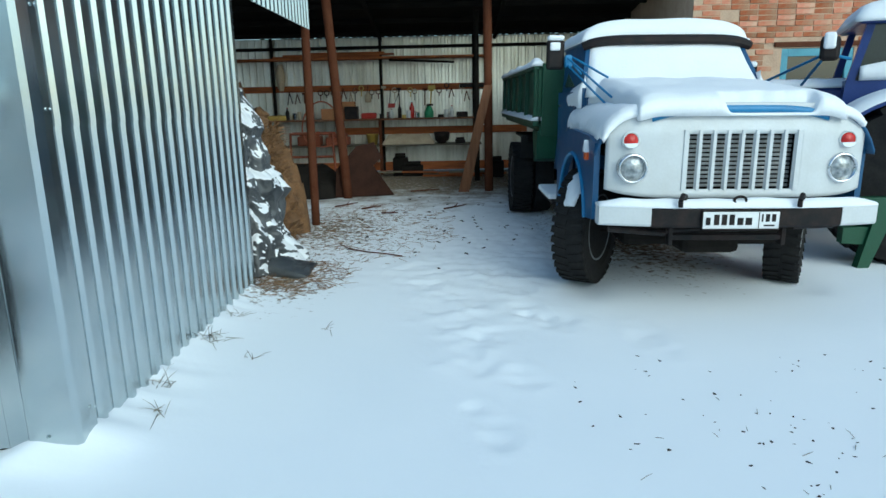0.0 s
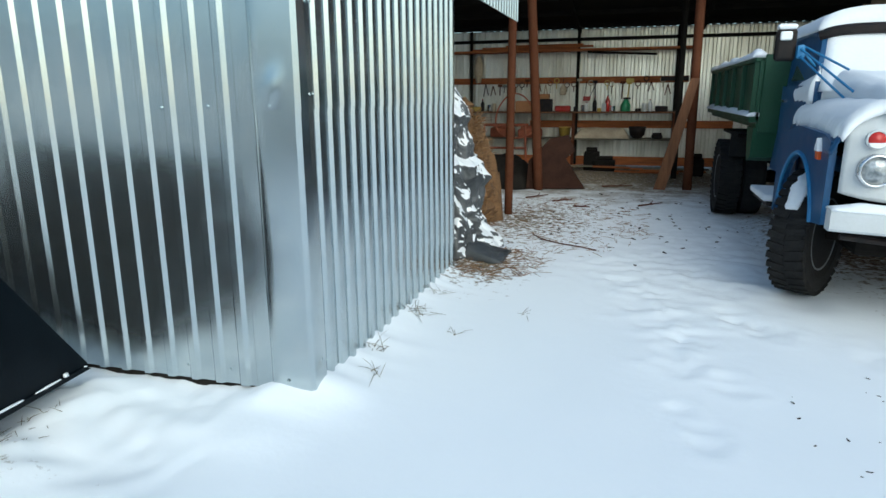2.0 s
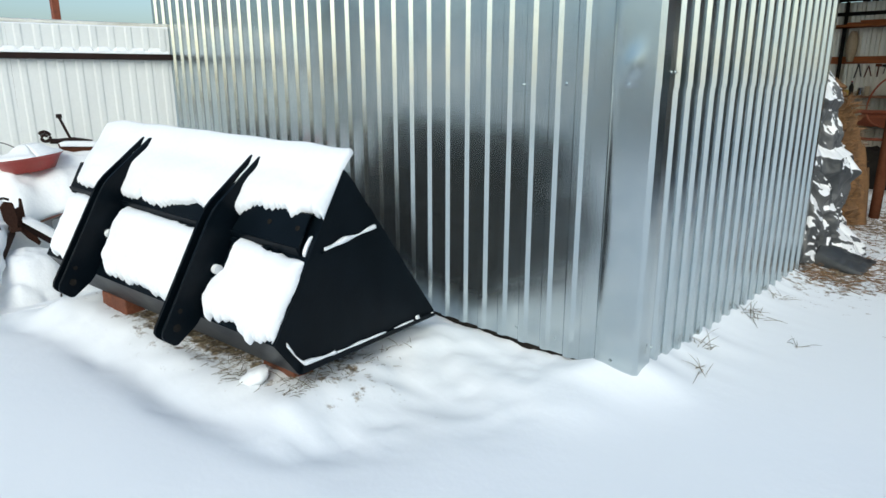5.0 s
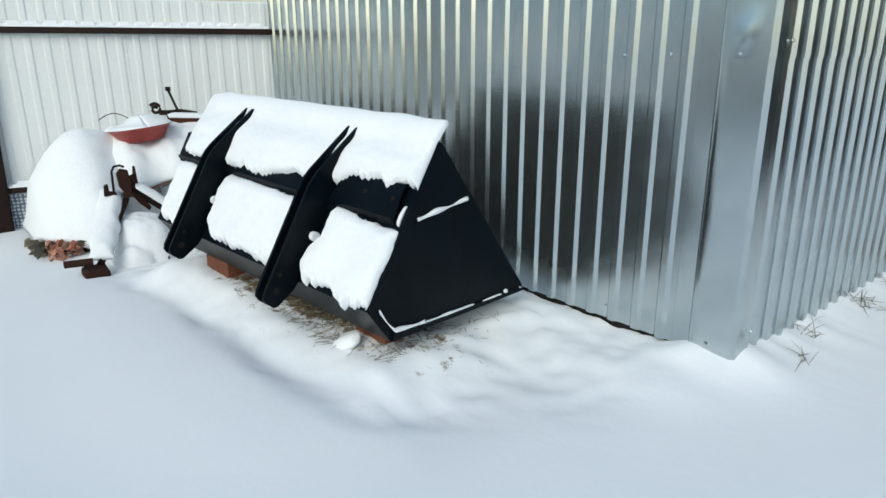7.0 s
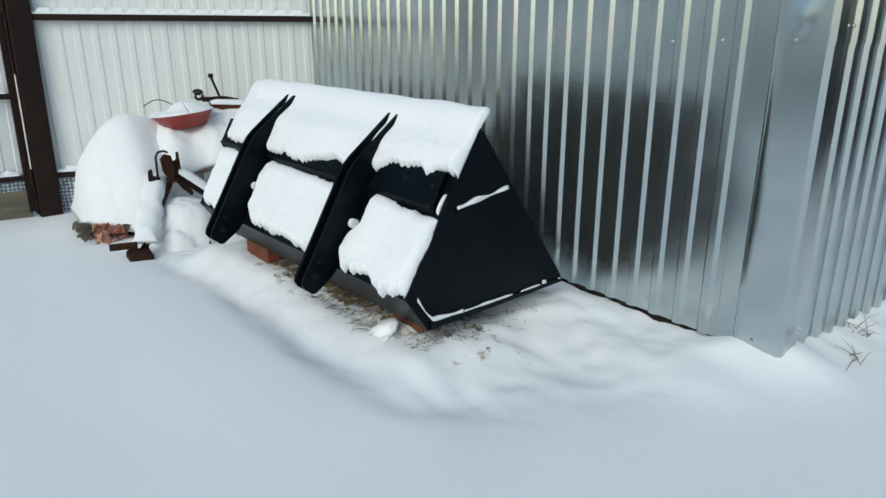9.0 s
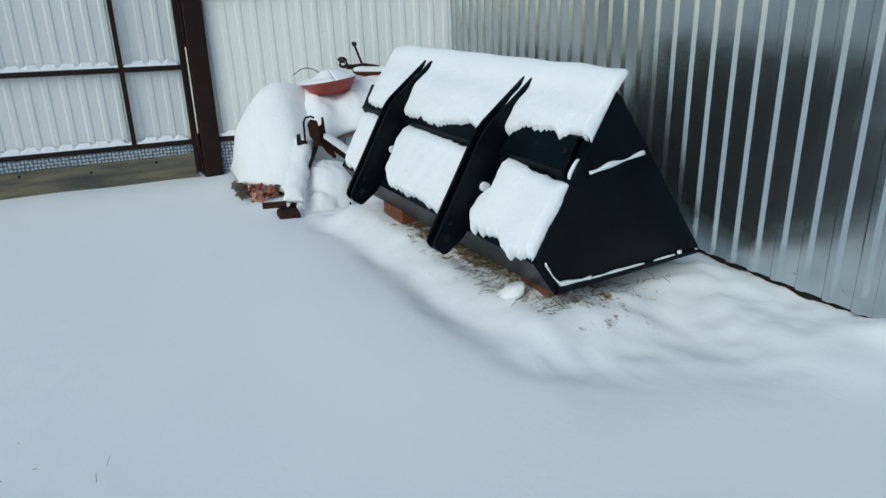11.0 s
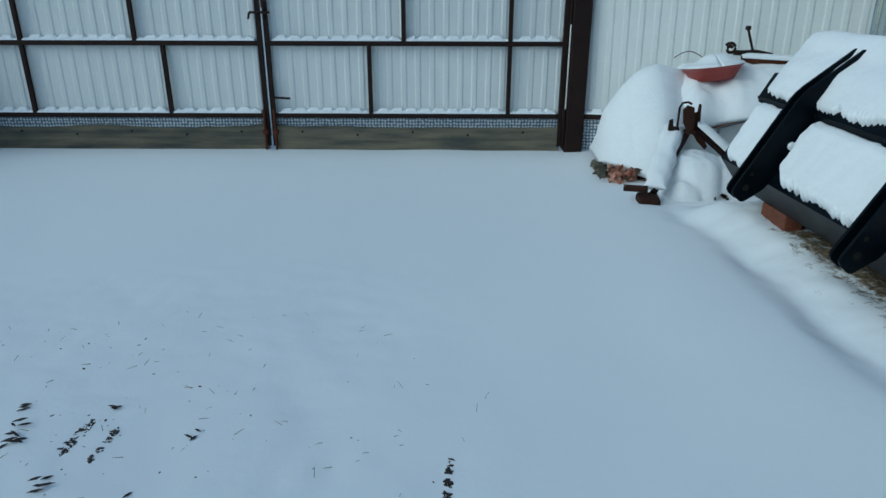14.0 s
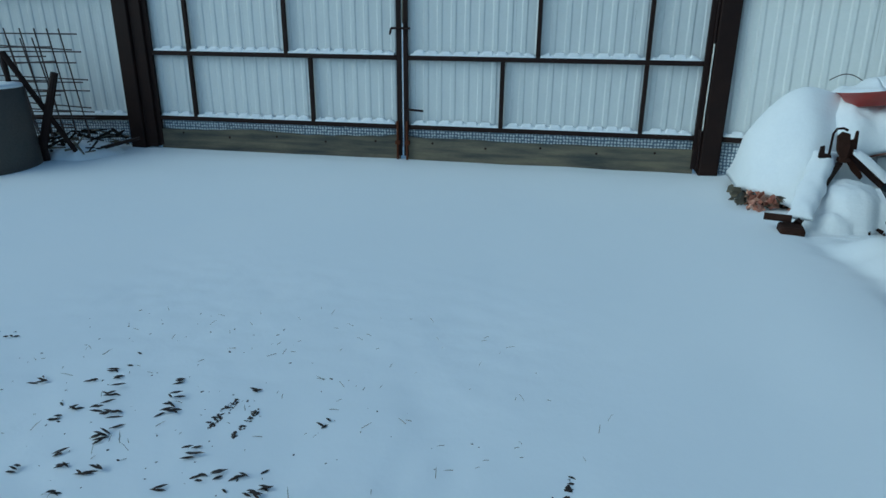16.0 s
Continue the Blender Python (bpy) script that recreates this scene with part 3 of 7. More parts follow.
def gate_post(name, x, w, label):
    p = thing(name, label, "post", GATE @ Matrix.Translation((x, 0, 0)), "gate posts", "structure")
    bm = bmesh.new()
    box(bm, (0, -0.10, -0.1), (w, 0.06, 2.6), 0.012)
    part("column", bm, BROWN_STEEL, p)
    jamb, wide = (-0.024, 0.022) if x > 1 else (w + 0.004, 0.136)
    bm = bmesh.new()
    box(bm, (jamb, -0.07, 0.02), (jamb + wide, 0.03, 2.5), 0.008)
    part("jamb", bm, BROWN_STEEL, p)
    if x > 1:
        bm = bmesh.new()
        tube(bm, (jamb + 0.01, -0.085, 0.42), (jamb + 0.01, -0.085, 1.2), 0.007)
        part("bolt_rod", bm, OLD_ZINC, p, "thin bare steel rod along the post")
    for z in (0.35, 1.75):
        bm = bmesh.new()
        tube(bm, (-0.02 if x > 1 else w + 0.02, -0.06, z - 0.07), (-0.02 if x > 1 else w + 0.02, -0.06, z + 0.07), 0.02)
        part("hinge", bm, BROWN_STEEL, p)


gate_post("gate_post_right", 5.79, 0.175, "dark brown square steel gate post in snow")
gate_post("gate_post_left", -0.245, 0.17, "dark brown square steel gate post in snow")


def fence(name, p, q, post=True, dark=False):
    p, q = Vector(p), Vector(q)
    d = q - p
    m = rz(math.degrees(math.atan2(d.y, d.x)), p.x, p.y, p.z)
    n = d.length
    w = sheet_wall(name, "pale grey ribbed sheet fence on brown rails", m, n, [(0.3, 1.9)], PALE_SHEET, depth=0.007)
    for z in (0.34, 1.65):
        bm = bmesh.new()
        box(bm, (0.0, -0.064, z - 0.025), (n, -0.024, z + 0.025), 0.004)
        part("fence_rail", bm, BROWN_STEEL, w, "dark brown steel fence rail")
        bm = bmesh.new()
        rail_snow(bm, 0.02, n - 0.02, z + 0.026)
        part("rail_snow", bm, SNOW, w, m=Matrix.Translation((0, -0.026, 0)))
    bm = bmesh.new()
    box(bm, (0, 0.004, 0.0), (n, 0.012, 0.32))
    part("bubble_strip", bm, BUBBLE, w)
    bm = bmesh.new()
    tube(bm, (0, 0.03, 1.935), (n, 0.03, 1.925), 0.016)
    part("top_pipe", bm, OLD_ZINC, w, "thin steel pipe along the fence top")
    bm = bmesh.new()
    box(bm, (0, 0.0, 1.9), (n, 0.02, 1.912))
    part("cap_snow", bm, SNOW, w)
    return w


FENCE_R = GATE @ Vector((5.97, 0.0, 0))
fence_right = fence("fence_east", (FENCE_R.x, FENCE_R.y, 0), (-6.12, SHED_Y - 0.01, 0))
FENCE_LV = GATE @ Vector((-0.25, 0.0, 0))
fence_left = fence("fence_west", (FENCE_LV.x + 1.0, FENCE_LV.y - 9.0, 0.12), (FENCE_LV.x, FENCE_LV.y, 0.12))
bm = bmesh.new()
box(bm, (-6.62, 2.0, 1.0), (-6.56, 2.06, 4.2), 0.006)
box(bm, (-6.62, 2.0, -0.05), (-6.56, 2.06, 1.0))
solid("tall_post", bm, RED_RUST, "tall red-brown steel post behind the fence", "post")

# ---- the open shed at the back ----
BACK_Y = 14.6
back = sheet_wall("wall_back", "old zinc ribbed back wall of the open shed", Matrix.Translation((-9.0, BACK_Y, 0)), 14.2, [(0.05, 2.82)], OLD_ZINC, pitch=0.15, rib=0.05, slope=0.016, depth=0.028)
left = sheet_wall("wall_back_left", "old zinc ribbed end wall of the open shed", rz(90, -9.0, 4.7), 9.9, [(0.05, 3.2)], OLD_ZINC)


def open_roof():
    # roof underside, purlins and rafters share one near-black colour
    bm = bmesh.new()
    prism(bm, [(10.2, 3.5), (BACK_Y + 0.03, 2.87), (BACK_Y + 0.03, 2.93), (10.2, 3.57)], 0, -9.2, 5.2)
    solid("ceiling_open_shed", bm, DARK, "near-black underside of the open shed roof", "roof", kind="structure")
    for k in range(5):
        y = 10.35 + 1.0 * k
        z = 3.5 - (y - 10.2) * (0.63 / 4.43) - 0.01
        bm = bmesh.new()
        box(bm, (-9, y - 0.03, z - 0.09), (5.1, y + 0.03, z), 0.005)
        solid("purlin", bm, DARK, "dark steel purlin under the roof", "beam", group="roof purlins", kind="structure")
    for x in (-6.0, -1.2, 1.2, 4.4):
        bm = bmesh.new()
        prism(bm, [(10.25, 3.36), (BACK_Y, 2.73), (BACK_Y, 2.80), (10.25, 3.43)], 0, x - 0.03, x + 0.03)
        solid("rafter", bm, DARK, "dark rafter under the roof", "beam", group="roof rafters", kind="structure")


open_roof()
bm = bmesh.new()
for k in range(94):
    x = -9.0 + 0.15 * k
    if not (-4.9 < x < -3.4 and k % 5):
        box(bm, (x, BACK_Y - 0.02, 2.815), (x + 0.105 + 0.02 * math.sin(k * 3.7), BACK_Y + 0.02, 2.869))
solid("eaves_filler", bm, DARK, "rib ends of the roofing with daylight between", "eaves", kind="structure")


def post(p, top, r, mat, label, r2=None):
    bm = bmesh.new()
    n, seg = 10, 14
    p, top = Vector(p), Vector(top)
    rows = []
    for k in range(n + 1):
        c = p.lerp(top, k / n)
        rk = (r + ((r2 or r) - r) * k / n) * (1 + 0.05 * noise.noise((p.x, p.y, k * 0.7)))
        rows.append([bm.verts.new((c.x + rk * math.cos(2 * math.pi * i / seg), c.y + rk * math.sin(2 * math.pi * i / seg), c.z)) for i in range(seg)])
    for a, b in zip(rows, rows[1:]):
        for i in range(seg):
            bm.faces.new((a[i], a[(i + 1) % seg], b[(i + 1) % seg], b[i]))
    bm.faces.new(rows[0])
    bm.faces.new(rows[-1])
    return solid("shed_post", bm, mat, label, "post", group="shed posts", smooth=True)


post((-1.463, 8.254, -0.05), (-1.45, 8.3, 3.1), 0.052, RUST, "rusty round steel post at the shed bay")
post((-1.416, 10.606, -0.05), (-1.62, 10.6, 3.34), 0.075, RUST, "tall rusty pipe post with worn paint", 0.07)
post((0.875, 11.105, -0.05), (0.86, 11.1, 3.28), 0.07, RUST, "tall rusty pipe post beside the truck")
post((0.74, 12.6, -0.05), (0.74, 12.6, 3.05), 0.05, DARK, "dark steel post inside the shed")
bm = bmesh.new()
prism(bm, [(0.36, 0.0), (0.54, 0.0), (0.93, 1.72), (0.80, 1.72)], 1, 11.15, 11.21)
solid("leaning_plank", bm, PLANK_UP, "thick brown plank leaning on a post", "plank", m=Matrix.Translation((0, -0.15, 0)))

# ---- the white and blue lorry ----
WHITE_PAINT = material("chalky_white_paint", (0.58, 0.6, 0.61), 0.5, 0, (0.5, 0.51, 0.5), 5, 0.6, 0.1, 60, 0.06)
BLUE_PAINT = material("blue_cab_paint", (0.009, 0.055, 0.15), 0.4, 0, (0.015, 0.09, 0.2), 4, 0.6, 0.06, 50, 0.15)
LIGHT_BLUE = material("light_blue_paint", (0.04, 0.2, 0.42), 0.45, 0, (0.03, 0.14, 0.3), 5, 0.6, 0.08, 50, 0.15)
GREEN_PAINT = material("green_bed_paint", (0.005, 0.055, 0.022), 0.5, 0, (0.012, 0.06, 0.03), 4, 0.7, 0.12, 50, 0.2)
CHROME = material("chrome", (0.75, 0.76, 0.78), 0.12, 1.0, (0.6, 0.6, 0.6), 8, 0.4, 0.0)
GLASS_DARK = material("dark_window_glass", (0.02, 0.03, 0.035), 0.06, 0, (0.03, 0.04, 0.045), 3, 0.5, 0.0, spec=0.8)
LENS = material("headlamp_lens", (0.14, 0.16, 0.17), 0.08, 0.3, (0.5, 0.53, 0.55), 26, 0.8, 0.5, 40, 0.2, spec=0.8)
RED_LENS = material("red_lamp_lens", (0.45, 0.02, 0.015), 0.2, 0, (0.3, 0.015, 0.01), 20, 0.5, 0.2, 80, 0.1)
AMBER_LENS = material("amber_lamp_lens", (0.6, 0.1, 0.02), 0.2, 0, (0.5, 0.08, 0.02), 20, 0.5, 0.2, 80, 0.1)
PLATE_WHITE = material("number_plate_white", (0.75, 0.76, 0.76), 0.4, 0, (0.65, 0.66, 0.66), 10, 0.5, 0.0, 60, 0.05)
BLACK_TRIM = material("black_trim", (0.008, 0.008, 0.009), 0.55, 0, (0.035, 0.022, 0.018), 9, 0.6, 0.15, 60, 0.3, spec=0.2)
SLAT_GREY = material("radiator_slat", (0.42, 0.43, 0.43), 0.5, 0.5, (0.14, 0.14, 0.14), 12, 0.6, 0.1)
WHEEL_GREY = material("grey_wheel_paint", (0.2, 0.21, 0.22), 0.55, 0, (0.07, 0.06, 0.055), 9, 0.7, 0.2, 50, 0.2)
TRUCK = pose(2.15, 4.45, -0.012, 0, 0.8, 0)


def front_panel_xz(x):
    """Upper and lower edge of the white front at x."""
    a = min(1.0, abs(x) / 0.87)
    return 1.462 - 0.16 * a ** 7 - 0.02 * a * a, 0.832 + 0.05 * a ** 6


def panel_y(x, z):
    return 0.16 + 0.10 * (abs(x) / 0.87) ** 5 + 0.05 * smoothstep(1.25, 1.42, z)


def lorry_wheel(parent, m, label, tread=True, seg=40):
    w = part("wheel", lathe(bmesh.new(), [(0.10, -0.07), (0.245, -0.075), (0.262, -0.11), (0.275, -0.11), (0.275, 0.11), (0.262, 0.11), (0.24, 0.04), (0.12, 0.02), (0.11, 0.05), (0.05, 0.06)], 28, pose(0, 0, 0, 0, 90)),
             WHEEL_GREY, parent, label, smooth=False, m=m)
    bm = bmesh.new()
    lathe(bm, [(0.268, -0.105), (0.33, -0.125), (0.42, -0.125), (0.455, -0.105), (0.462, 0.0), (0.455, 0.105), (0.42, 0.125), (0.33, 0.125), (0.268, 0.105)], seg, pose(0, 0, 0, 0, 90))
    for k in range(36 if tread else 0):
        a = 360 / 36 * k
        for sgn in (-1, 1):
            box(bm, (-0.012 + (0.015 if sgn > 0 else -0.12), -0.026, 0.44), (0.108 + (0.015 if sgn > 0 else -0.12), 0.024, 0.467), 0.0,
                pose(0, 0, 0, a + (2.6 if sgn > 0 else -2.6), 0, 0) @ pose(0, 0, 0, 0, 0, 10 * sgn))
    part("tyre", bm, RUBBER, w, "worn block-tread tyre")
    for k in range(6):
        bm = bmesh.new()
        lathe(bm, [(0.014, 0), (0.014, 0.016), (0.004, 0.02)], 6, pose(0, 0, 0, 60 * k, 0, 0) @ pose(0.03, 0, 0.16, 0, 90))
        part("wheel_nut", bm, RUST, w)
    return w


def headlamp(parent, x):
    m = pose(x, panel_y(x, 1.03) - 0.005, 1.03, 90, 0, 0)
    ring = part("headlamp", lathe(bmesh.new(), [(0.101, -0.03), (0.103, 0.015), (0.093, 0.034), (0.085, 0.03), (0.082, 0.0)], 36, m), CHROME, parent, "round headlamp in a chrome ring", smooth=True)
    part("lens", lathe(bmesh.new(), [(0.084, 0.004), (0.078, 0.014), (0.045, 0.03), (0.001, 0.036)], 30, m), LENS, ring, "fluted clear glass lens", smooth=True)


def side_lamp(parent, x):
    m = pose(x, panel_y(x, 1.215) - 0.004, 1.215, 90, 0, 0)
    ring = part("side_lamp", lathe(bmesh.new(), [(0.058, -0.02), (0.06, 0.014), (0.052, 0.02), (0.048, 0.012)], 28, m), WHITE_PAINT, parent, "round side lamp, half covered with snow", smooth=True)
    bm = bmesh.new()
    lathe(bm, [(0.049, 0.008), (0.045, 0.02), (0.001, 0.03)], 28, m)
    part("lens", bm, RED_LENS, ring, smooth=True)
    bm = bmesh.new()
    prism(bm, [(x - 0.047, 1.196), (x + 0.047, 1.199), (x + 0.036, 1.178), (x + 0.014, 1.168), (x - 0.018, 1.169), (x - 0.038, 1.18)], 1, panel_y(x, 1.2) - 0.037, panel_y(x, 1.2) - 0.01)
    part("snow_patch", bm, SNOW, ring)


def lorry():
    k = thing("dump_truck", "old dump truck, white front, blue cab, green bed, deep in snow", "truck", TRUCK)
    # white front with the grille opening left free
    bm = bmesh.new()
    nx, nz = 58, 22
    xs = [-0.87 + 1.74 * i / nx for i in range(nx + 1)]
    gx0, gx1, gz0, gz1 = -0.37, 0.395, 0.893, 1.27
    grid = {}
    for i, x in enumerate(xs):
        hi, lo = front_panel_xz(x)
        for j in range(nz + 1):
            z = lo + (hi - lo) * j / nz
            grid[i, j] = (x, panel_y(x, z), z)
    vs = {key: bm.verts.new(c) for key, c in grid.items()}
    for i in range(nx):
        for j in range(nz):
            cx, cz = (grid[i, j][0] + grid[i + 1, j][0]) / 2, (grid[i, j][2] + grid[i, j + 1][2]) / 2
            if not (gx0 < cx < gx1 and gz0 < cz < gz1):
                bm.faces.new((vs[i, j], vs[i + 1, j], vs[i + 1, j + 1], vs[i, j + 1]))
    bmesh.ops.delete(bm, geom=[v for v in bm.verts if not v.link_faces], context="VERTS")
    bmesh.ops.recalc_face_normals(bm, faces=bm.faces)
    bmesh.ops.solidify(bm, geom=bm.faces[:], thickness=0.03)
    front_p = part("front_panel", bm, WHITE_PAINT, k, "chalky white pressed-steel front", smooth=True)
    # grille bars and radiator blind
    n_bars = 9
    for b in range(n_bars):
        x = gx0 + 0.01 + (gx1 - gx0 - 0.02) * b / (n_bars - 1)
        wide = 0.019 if b not in (0, n_bars - 1) else 0.026
        bm = bmesh.new()
        prism(bm, [(x - wide, 0.178), (x - wide * 0.55, 0.152), (x + wide * 0.55, 0.152), (x + wide, 0.178)], 2, gz0 - 0.01, gz1 + 0.012)
        part("grille_bar", bm, WHITE_PAINT, front_p)
    for b in range(13):
        z = gz0 + 0.005 + 0.0295 * b
        bm = bmesh.new()
        box(bm, (gx0 + 0.02, 0.235, z), (gx1 - 0.02, 0.25, z + 0.019), 0.003)
        part("blind_slat", bm, SLAT_GREY, k)
    bm = bmesh.new()
    box(bm, (gx0 - 0.03, 0.27, gz0 - 0.05), (gx1 + 0.03, 0.32, gz1 + 0.05))
    part("radiator", bm, DARK, k)
    for x, x2 in ((-0.70, -0.72), (0.695, 0.715)):
        headlamp(k, x)
        side_lamp(k, x2)
    # hood: arched blue sheet
    bm = bmesh.new()
    def hood(u, v, drop=0.0):
        y = 0.19 + 1.42 * v
        half = 0.58 + 0.14 * v
        x = (2 * u - 1) * half
        z = 1.468 + 0.15 * v - (0.05 + 0.03 * v) * (abs(x) / half) ** 4 - 0.03 * (1 - v) ** 6
        return (x, y, z - drop)
    grid_solid(bm, 24, 14, hood, lambda u, v: hood(u, v, 0.05))
    part("hood", bm, LIGHT_BLUE, k, "blue hood, snow sliding off its front edge", smooth=True)
    # fenders: crown plus a side skirt with the wheel arch
    for s in (-1, 1):
        bm = bmesh.new()
        def crown(u, v, d=0.0):
            y = 0.24 + 1.62 * v
            x = s * (0.5 + 0.44 * u - 0.06 * v * u)
            z = 1.42 - 0.03 * v - 0.22 * u ** 5 - 0.06 * u + 0.05 * v
            return (x, y, z - d)
        grid_solid(bm, 14, 16, crown, lambda u, v: crown(u, v, 0.03))
        fender = part("fender", bm, BLUE_PAINT, k, smooth=True)
        arch = [(1.1 + 0.56 * math.cos(math.radians(a)), 0.5 + 0.55 * math.sin(math.radians(a))) for a in range(166, 13, -11)]
        bm = bmesh.new()
        prism(bm, [(0.32, 0.66), (0.32, 1.19), (0.5, 1.23), (1.2, 1.25), (1.86, 1.16), (1.86, 0.5)] + arch[::-1], 0, s * 0.91 - 0.02, s * 0.91 + 0.02)
        part("side_skirt", bm, BLUE_PAINT, fender)
        bm = bmesh.new()
        rim = [(1.1 + 0.57 * math.cos(math.radians(a)), 0.5 + 0.56 * math.sin(math.radians(a))) for a in range(166, 13, -8)]
        pipe(bm, [(s * 0.935, p[0], p[1]) for p in rim], 0.016)
        part("arch_lip", bm, LIGHT_BLUE, fender)
        bm = bmesh.new()
        box(bm, (s * 0.50 - 0.3, 0.35, 1.08), (s * 0.50 + 0.3, 1.9, 1.1))
        part("inner_arch", bm, DARK, fender)
        bm = bmesh.new()
        box(bm, (s * 0.93 - 0.025, 0.5, 1.06), (s * 0.93 + 0.02, 0.57, 1.12), 0.008)
        lamp = part("marker_lamp", bm, AMBER_LENS, k, "small amber marker lamp under snow")
        bm = bmesh.new()
        prism(bm, [(0.49, 1.115), (0.58, 1.115), (0.57, 1.15), (0.535, 1.2)], 0, s * 0.93 - 0.03, s * 0.93 + 0.025)
        part("snow_patch", bm, SNOW, lamp)
    # bumper
    def bumper_y(x):
        return 0.0 + 0.10 * (abs(x) / 0.92) ** 3
    def bumper_piece(name, x0, x1, mat, zl, zh, proud, label):
        bm = bmesh.new()
        rows = []
        n = max(4, int((x1 - x0) / 0.05))
        for i in range(n + 1):
            x = x0 + (x1 - x0) * i / n
            y = bumper_y(x) - proud
            rows.append([bm.verts.new(c) for c in ((x, y + 0.012, zl), (x, y, zl + 0.015), (x, y, zh - 0.015), (x, y + 0.012, zh), (x, y + 0.11, zh), (x, y + 0.11, zl))])
        for a, b in zip(rows, rows[1:]):
            for i in range(6):
                bm.faces.new((a[i], a[(i + 1) % 6], b[(i + 1) % 6], b[i]))
        bm.faces.new(rows[0])
        bm.faces.new(rows[-1][::-1])
        return part(name, bm, mat, k, label)
    bumper_piece("bumper", -0.6, 0.65, BLACK_TRIM, 0.655, 0.79, 0.0, "chipped black bumper beam")
    bumper_piece("bumper_end", -0.93, -0.601, WHITE_PAINT, 0.66, 0.80, 0.004, "white bumper end")
    bumper_piece("bumper_end", 0.651, 0.92, WHITE_PAINT, 0.66, 0.80, 0.004, "white bumper end")
    bm = bmesh.new()
    def bsnow(u, v, top):
        x = -0.93 + 1.85 * u
        y = bumper_y(x) - 0.005 + 0.13 * v
        h = 0.045 * math.sqrt(max(0, 1 - (2 * v - 1) ** 2)) * (1 + 0.5 * noise.noise((x * 4, 0, 3))) * min(1, 9 * u + .2, 9 * (1 - u) + .2)
        return (x, y, (0.797 + h) if top else 0.785)
    grid_solid(bm, 60, 6, lambda u, v: bsnow(u, v, True), lambda u, v: bsnow(u, v, False))
    part("bumper_snow", bm, SNOW, k, "snow along the bumper", smooth=True)
    # number plate: its writing stands as plain bars
    px0, px1, pz = -0.278, 0.222, 0.652
    bm = bmesh.new()
    box(bm, (px0, -0.016, pz), (px1, -0.004, pz + 0.115), 0.006)
    plate = part("number_plate", bm, PLATE_WHITE, k, "white number plate with dark rim")
    for a, b, c, d in ((px0 - 0.007, px0, pz - 0.007, pz + 0.122), (px1, px1 + 0.007, pz - 0.007, pz + 0.122), (px0 - 0.007, px1 + 0.007, pz + 0.115, pz + 0.122), (px0 - 0.007, px1 + 0.007, pz - 0.007, pz), (0.085, 0.089, pz + 0.006, pz + 0.11)):
        bm = bmesh.new()
        box(bm, (a, -0.0195, c), (b, -0.003, d))
        part("plate_rim", bm, BLACK_TRIM, plate)
    for a, w, h, up in ((-0.258, 0.03, 0.05, 0), (-0.205, 0.034, 0.07, 0), (-0.155, 0.034, 0.07, 0), (-0.105, 0.034, 0.07, 0), (-0.052, 0.038, 0.048, 0), (0.0, 0.042, 0.048, 0), (0.104, 0.010, 0.05, 0.022), (0.130, 0.026, 0.05, 0.022), (0.170, 0.026, 0.05, 0.022), (0.12, 0.07, 0.010, -0.008)):
        bm = bmesh.new()
        box(bm, (a, -0.019, pz + 0.026 + up), (a + w, -0.0165, pz + 0.026 + up + h))
        part("plate_bar", bm, BLACK_TRIM, plate)
    for x in (-0.43, 0.34):
        bm = bmesh.new()
        pts = [(x, -0.02, 0.80), (x - 0.005, -0.03, 0.84), (x + 0.015, -0.01, 0.875), (x + 0.05, 0.04, 0.86), (x + 0.05, 0.08, 0.8)]
        for p, q in zip(pts, pts[1:]):
            tube(bm, p, q, 0.016, seg=8)
        part("tow_hook", bm, BLACK_TRIM, k, "black forged tow hook")
    bm = bmesh.new()
    for i in range(12):
        a0, a1 = math.radians(30 * i), math.radians(30 * i + 30)
        tube(bm, (-0.03 + 0.04 * math.cos(a0), 0.02, 0.835 + 0.025 * math.sin(a0)), (-0.03 + 0.04 * math.cos(a1), 0.02, 0.835 + 0.025 * math.sin(a1)), 0.009, seg=6)
    part("shackle", bm, BLACK_TRIM, k)
    bm = bmesh.new()
    box(bm, (-0.43, 0.18, 0.535), (0.36, 0.22, 0.575), 0.006)
    for x in (-0.43, 0.34):
        box(bm, (x, 0.17, 0.5), (x + 0.03, 0.23, 0.66), 0.005)
    part("lower_bar", bm, BLACK_TRIM, k)
    bm = bmesh.new()
    tube(bm, (-0.85, 0.16, 0.62), (-0.45, 0.2, 0.58), 0.02)
    tube(bm, (-0.45, 0.2, 0.60), (0.75, 0.3, 0.62), 0.025)
    part("tie_rod", bm, BLACK_TRIM, k)
    # chassis
    for x in (-0.42, 0.36):
        bm = bmesh.new()
        box(bm, (x, 0.2, 0.6), (x + 0.08, 6.0, 0.8), 0.01)
        part("chassis_rail", bm, DARK, k)
    bm = bmesh.new()
    tube(bm, (-0.75, 1.1, 0.46), (0.75, 1.1, 0.46), 0.05)
    part("front_axle", bm, DARK, k)
    bm = bmesh.new()
    tube(bm, (-0.8, 4.8, 0.47), (0.8, 4.8, 0.47), 0.08)
    bmesh.ops.create_uvsphere(bm, u_segments=14, v_segments=10, radius=0.22, matrix=Matrix.Translation((0, 4.8, 0.47)))
    part("rear_axle", bm, DARK, k)
    bm = bmesh.new()
    box(bm, (-0.35, 0.4, 0.62), (0.35, 1.5, 1.1), 0.04)
    part("engine", bm, DARK, k)
    # assumed sump and springs, added to darken the bright gap underneath
    bm = bmesh.new()
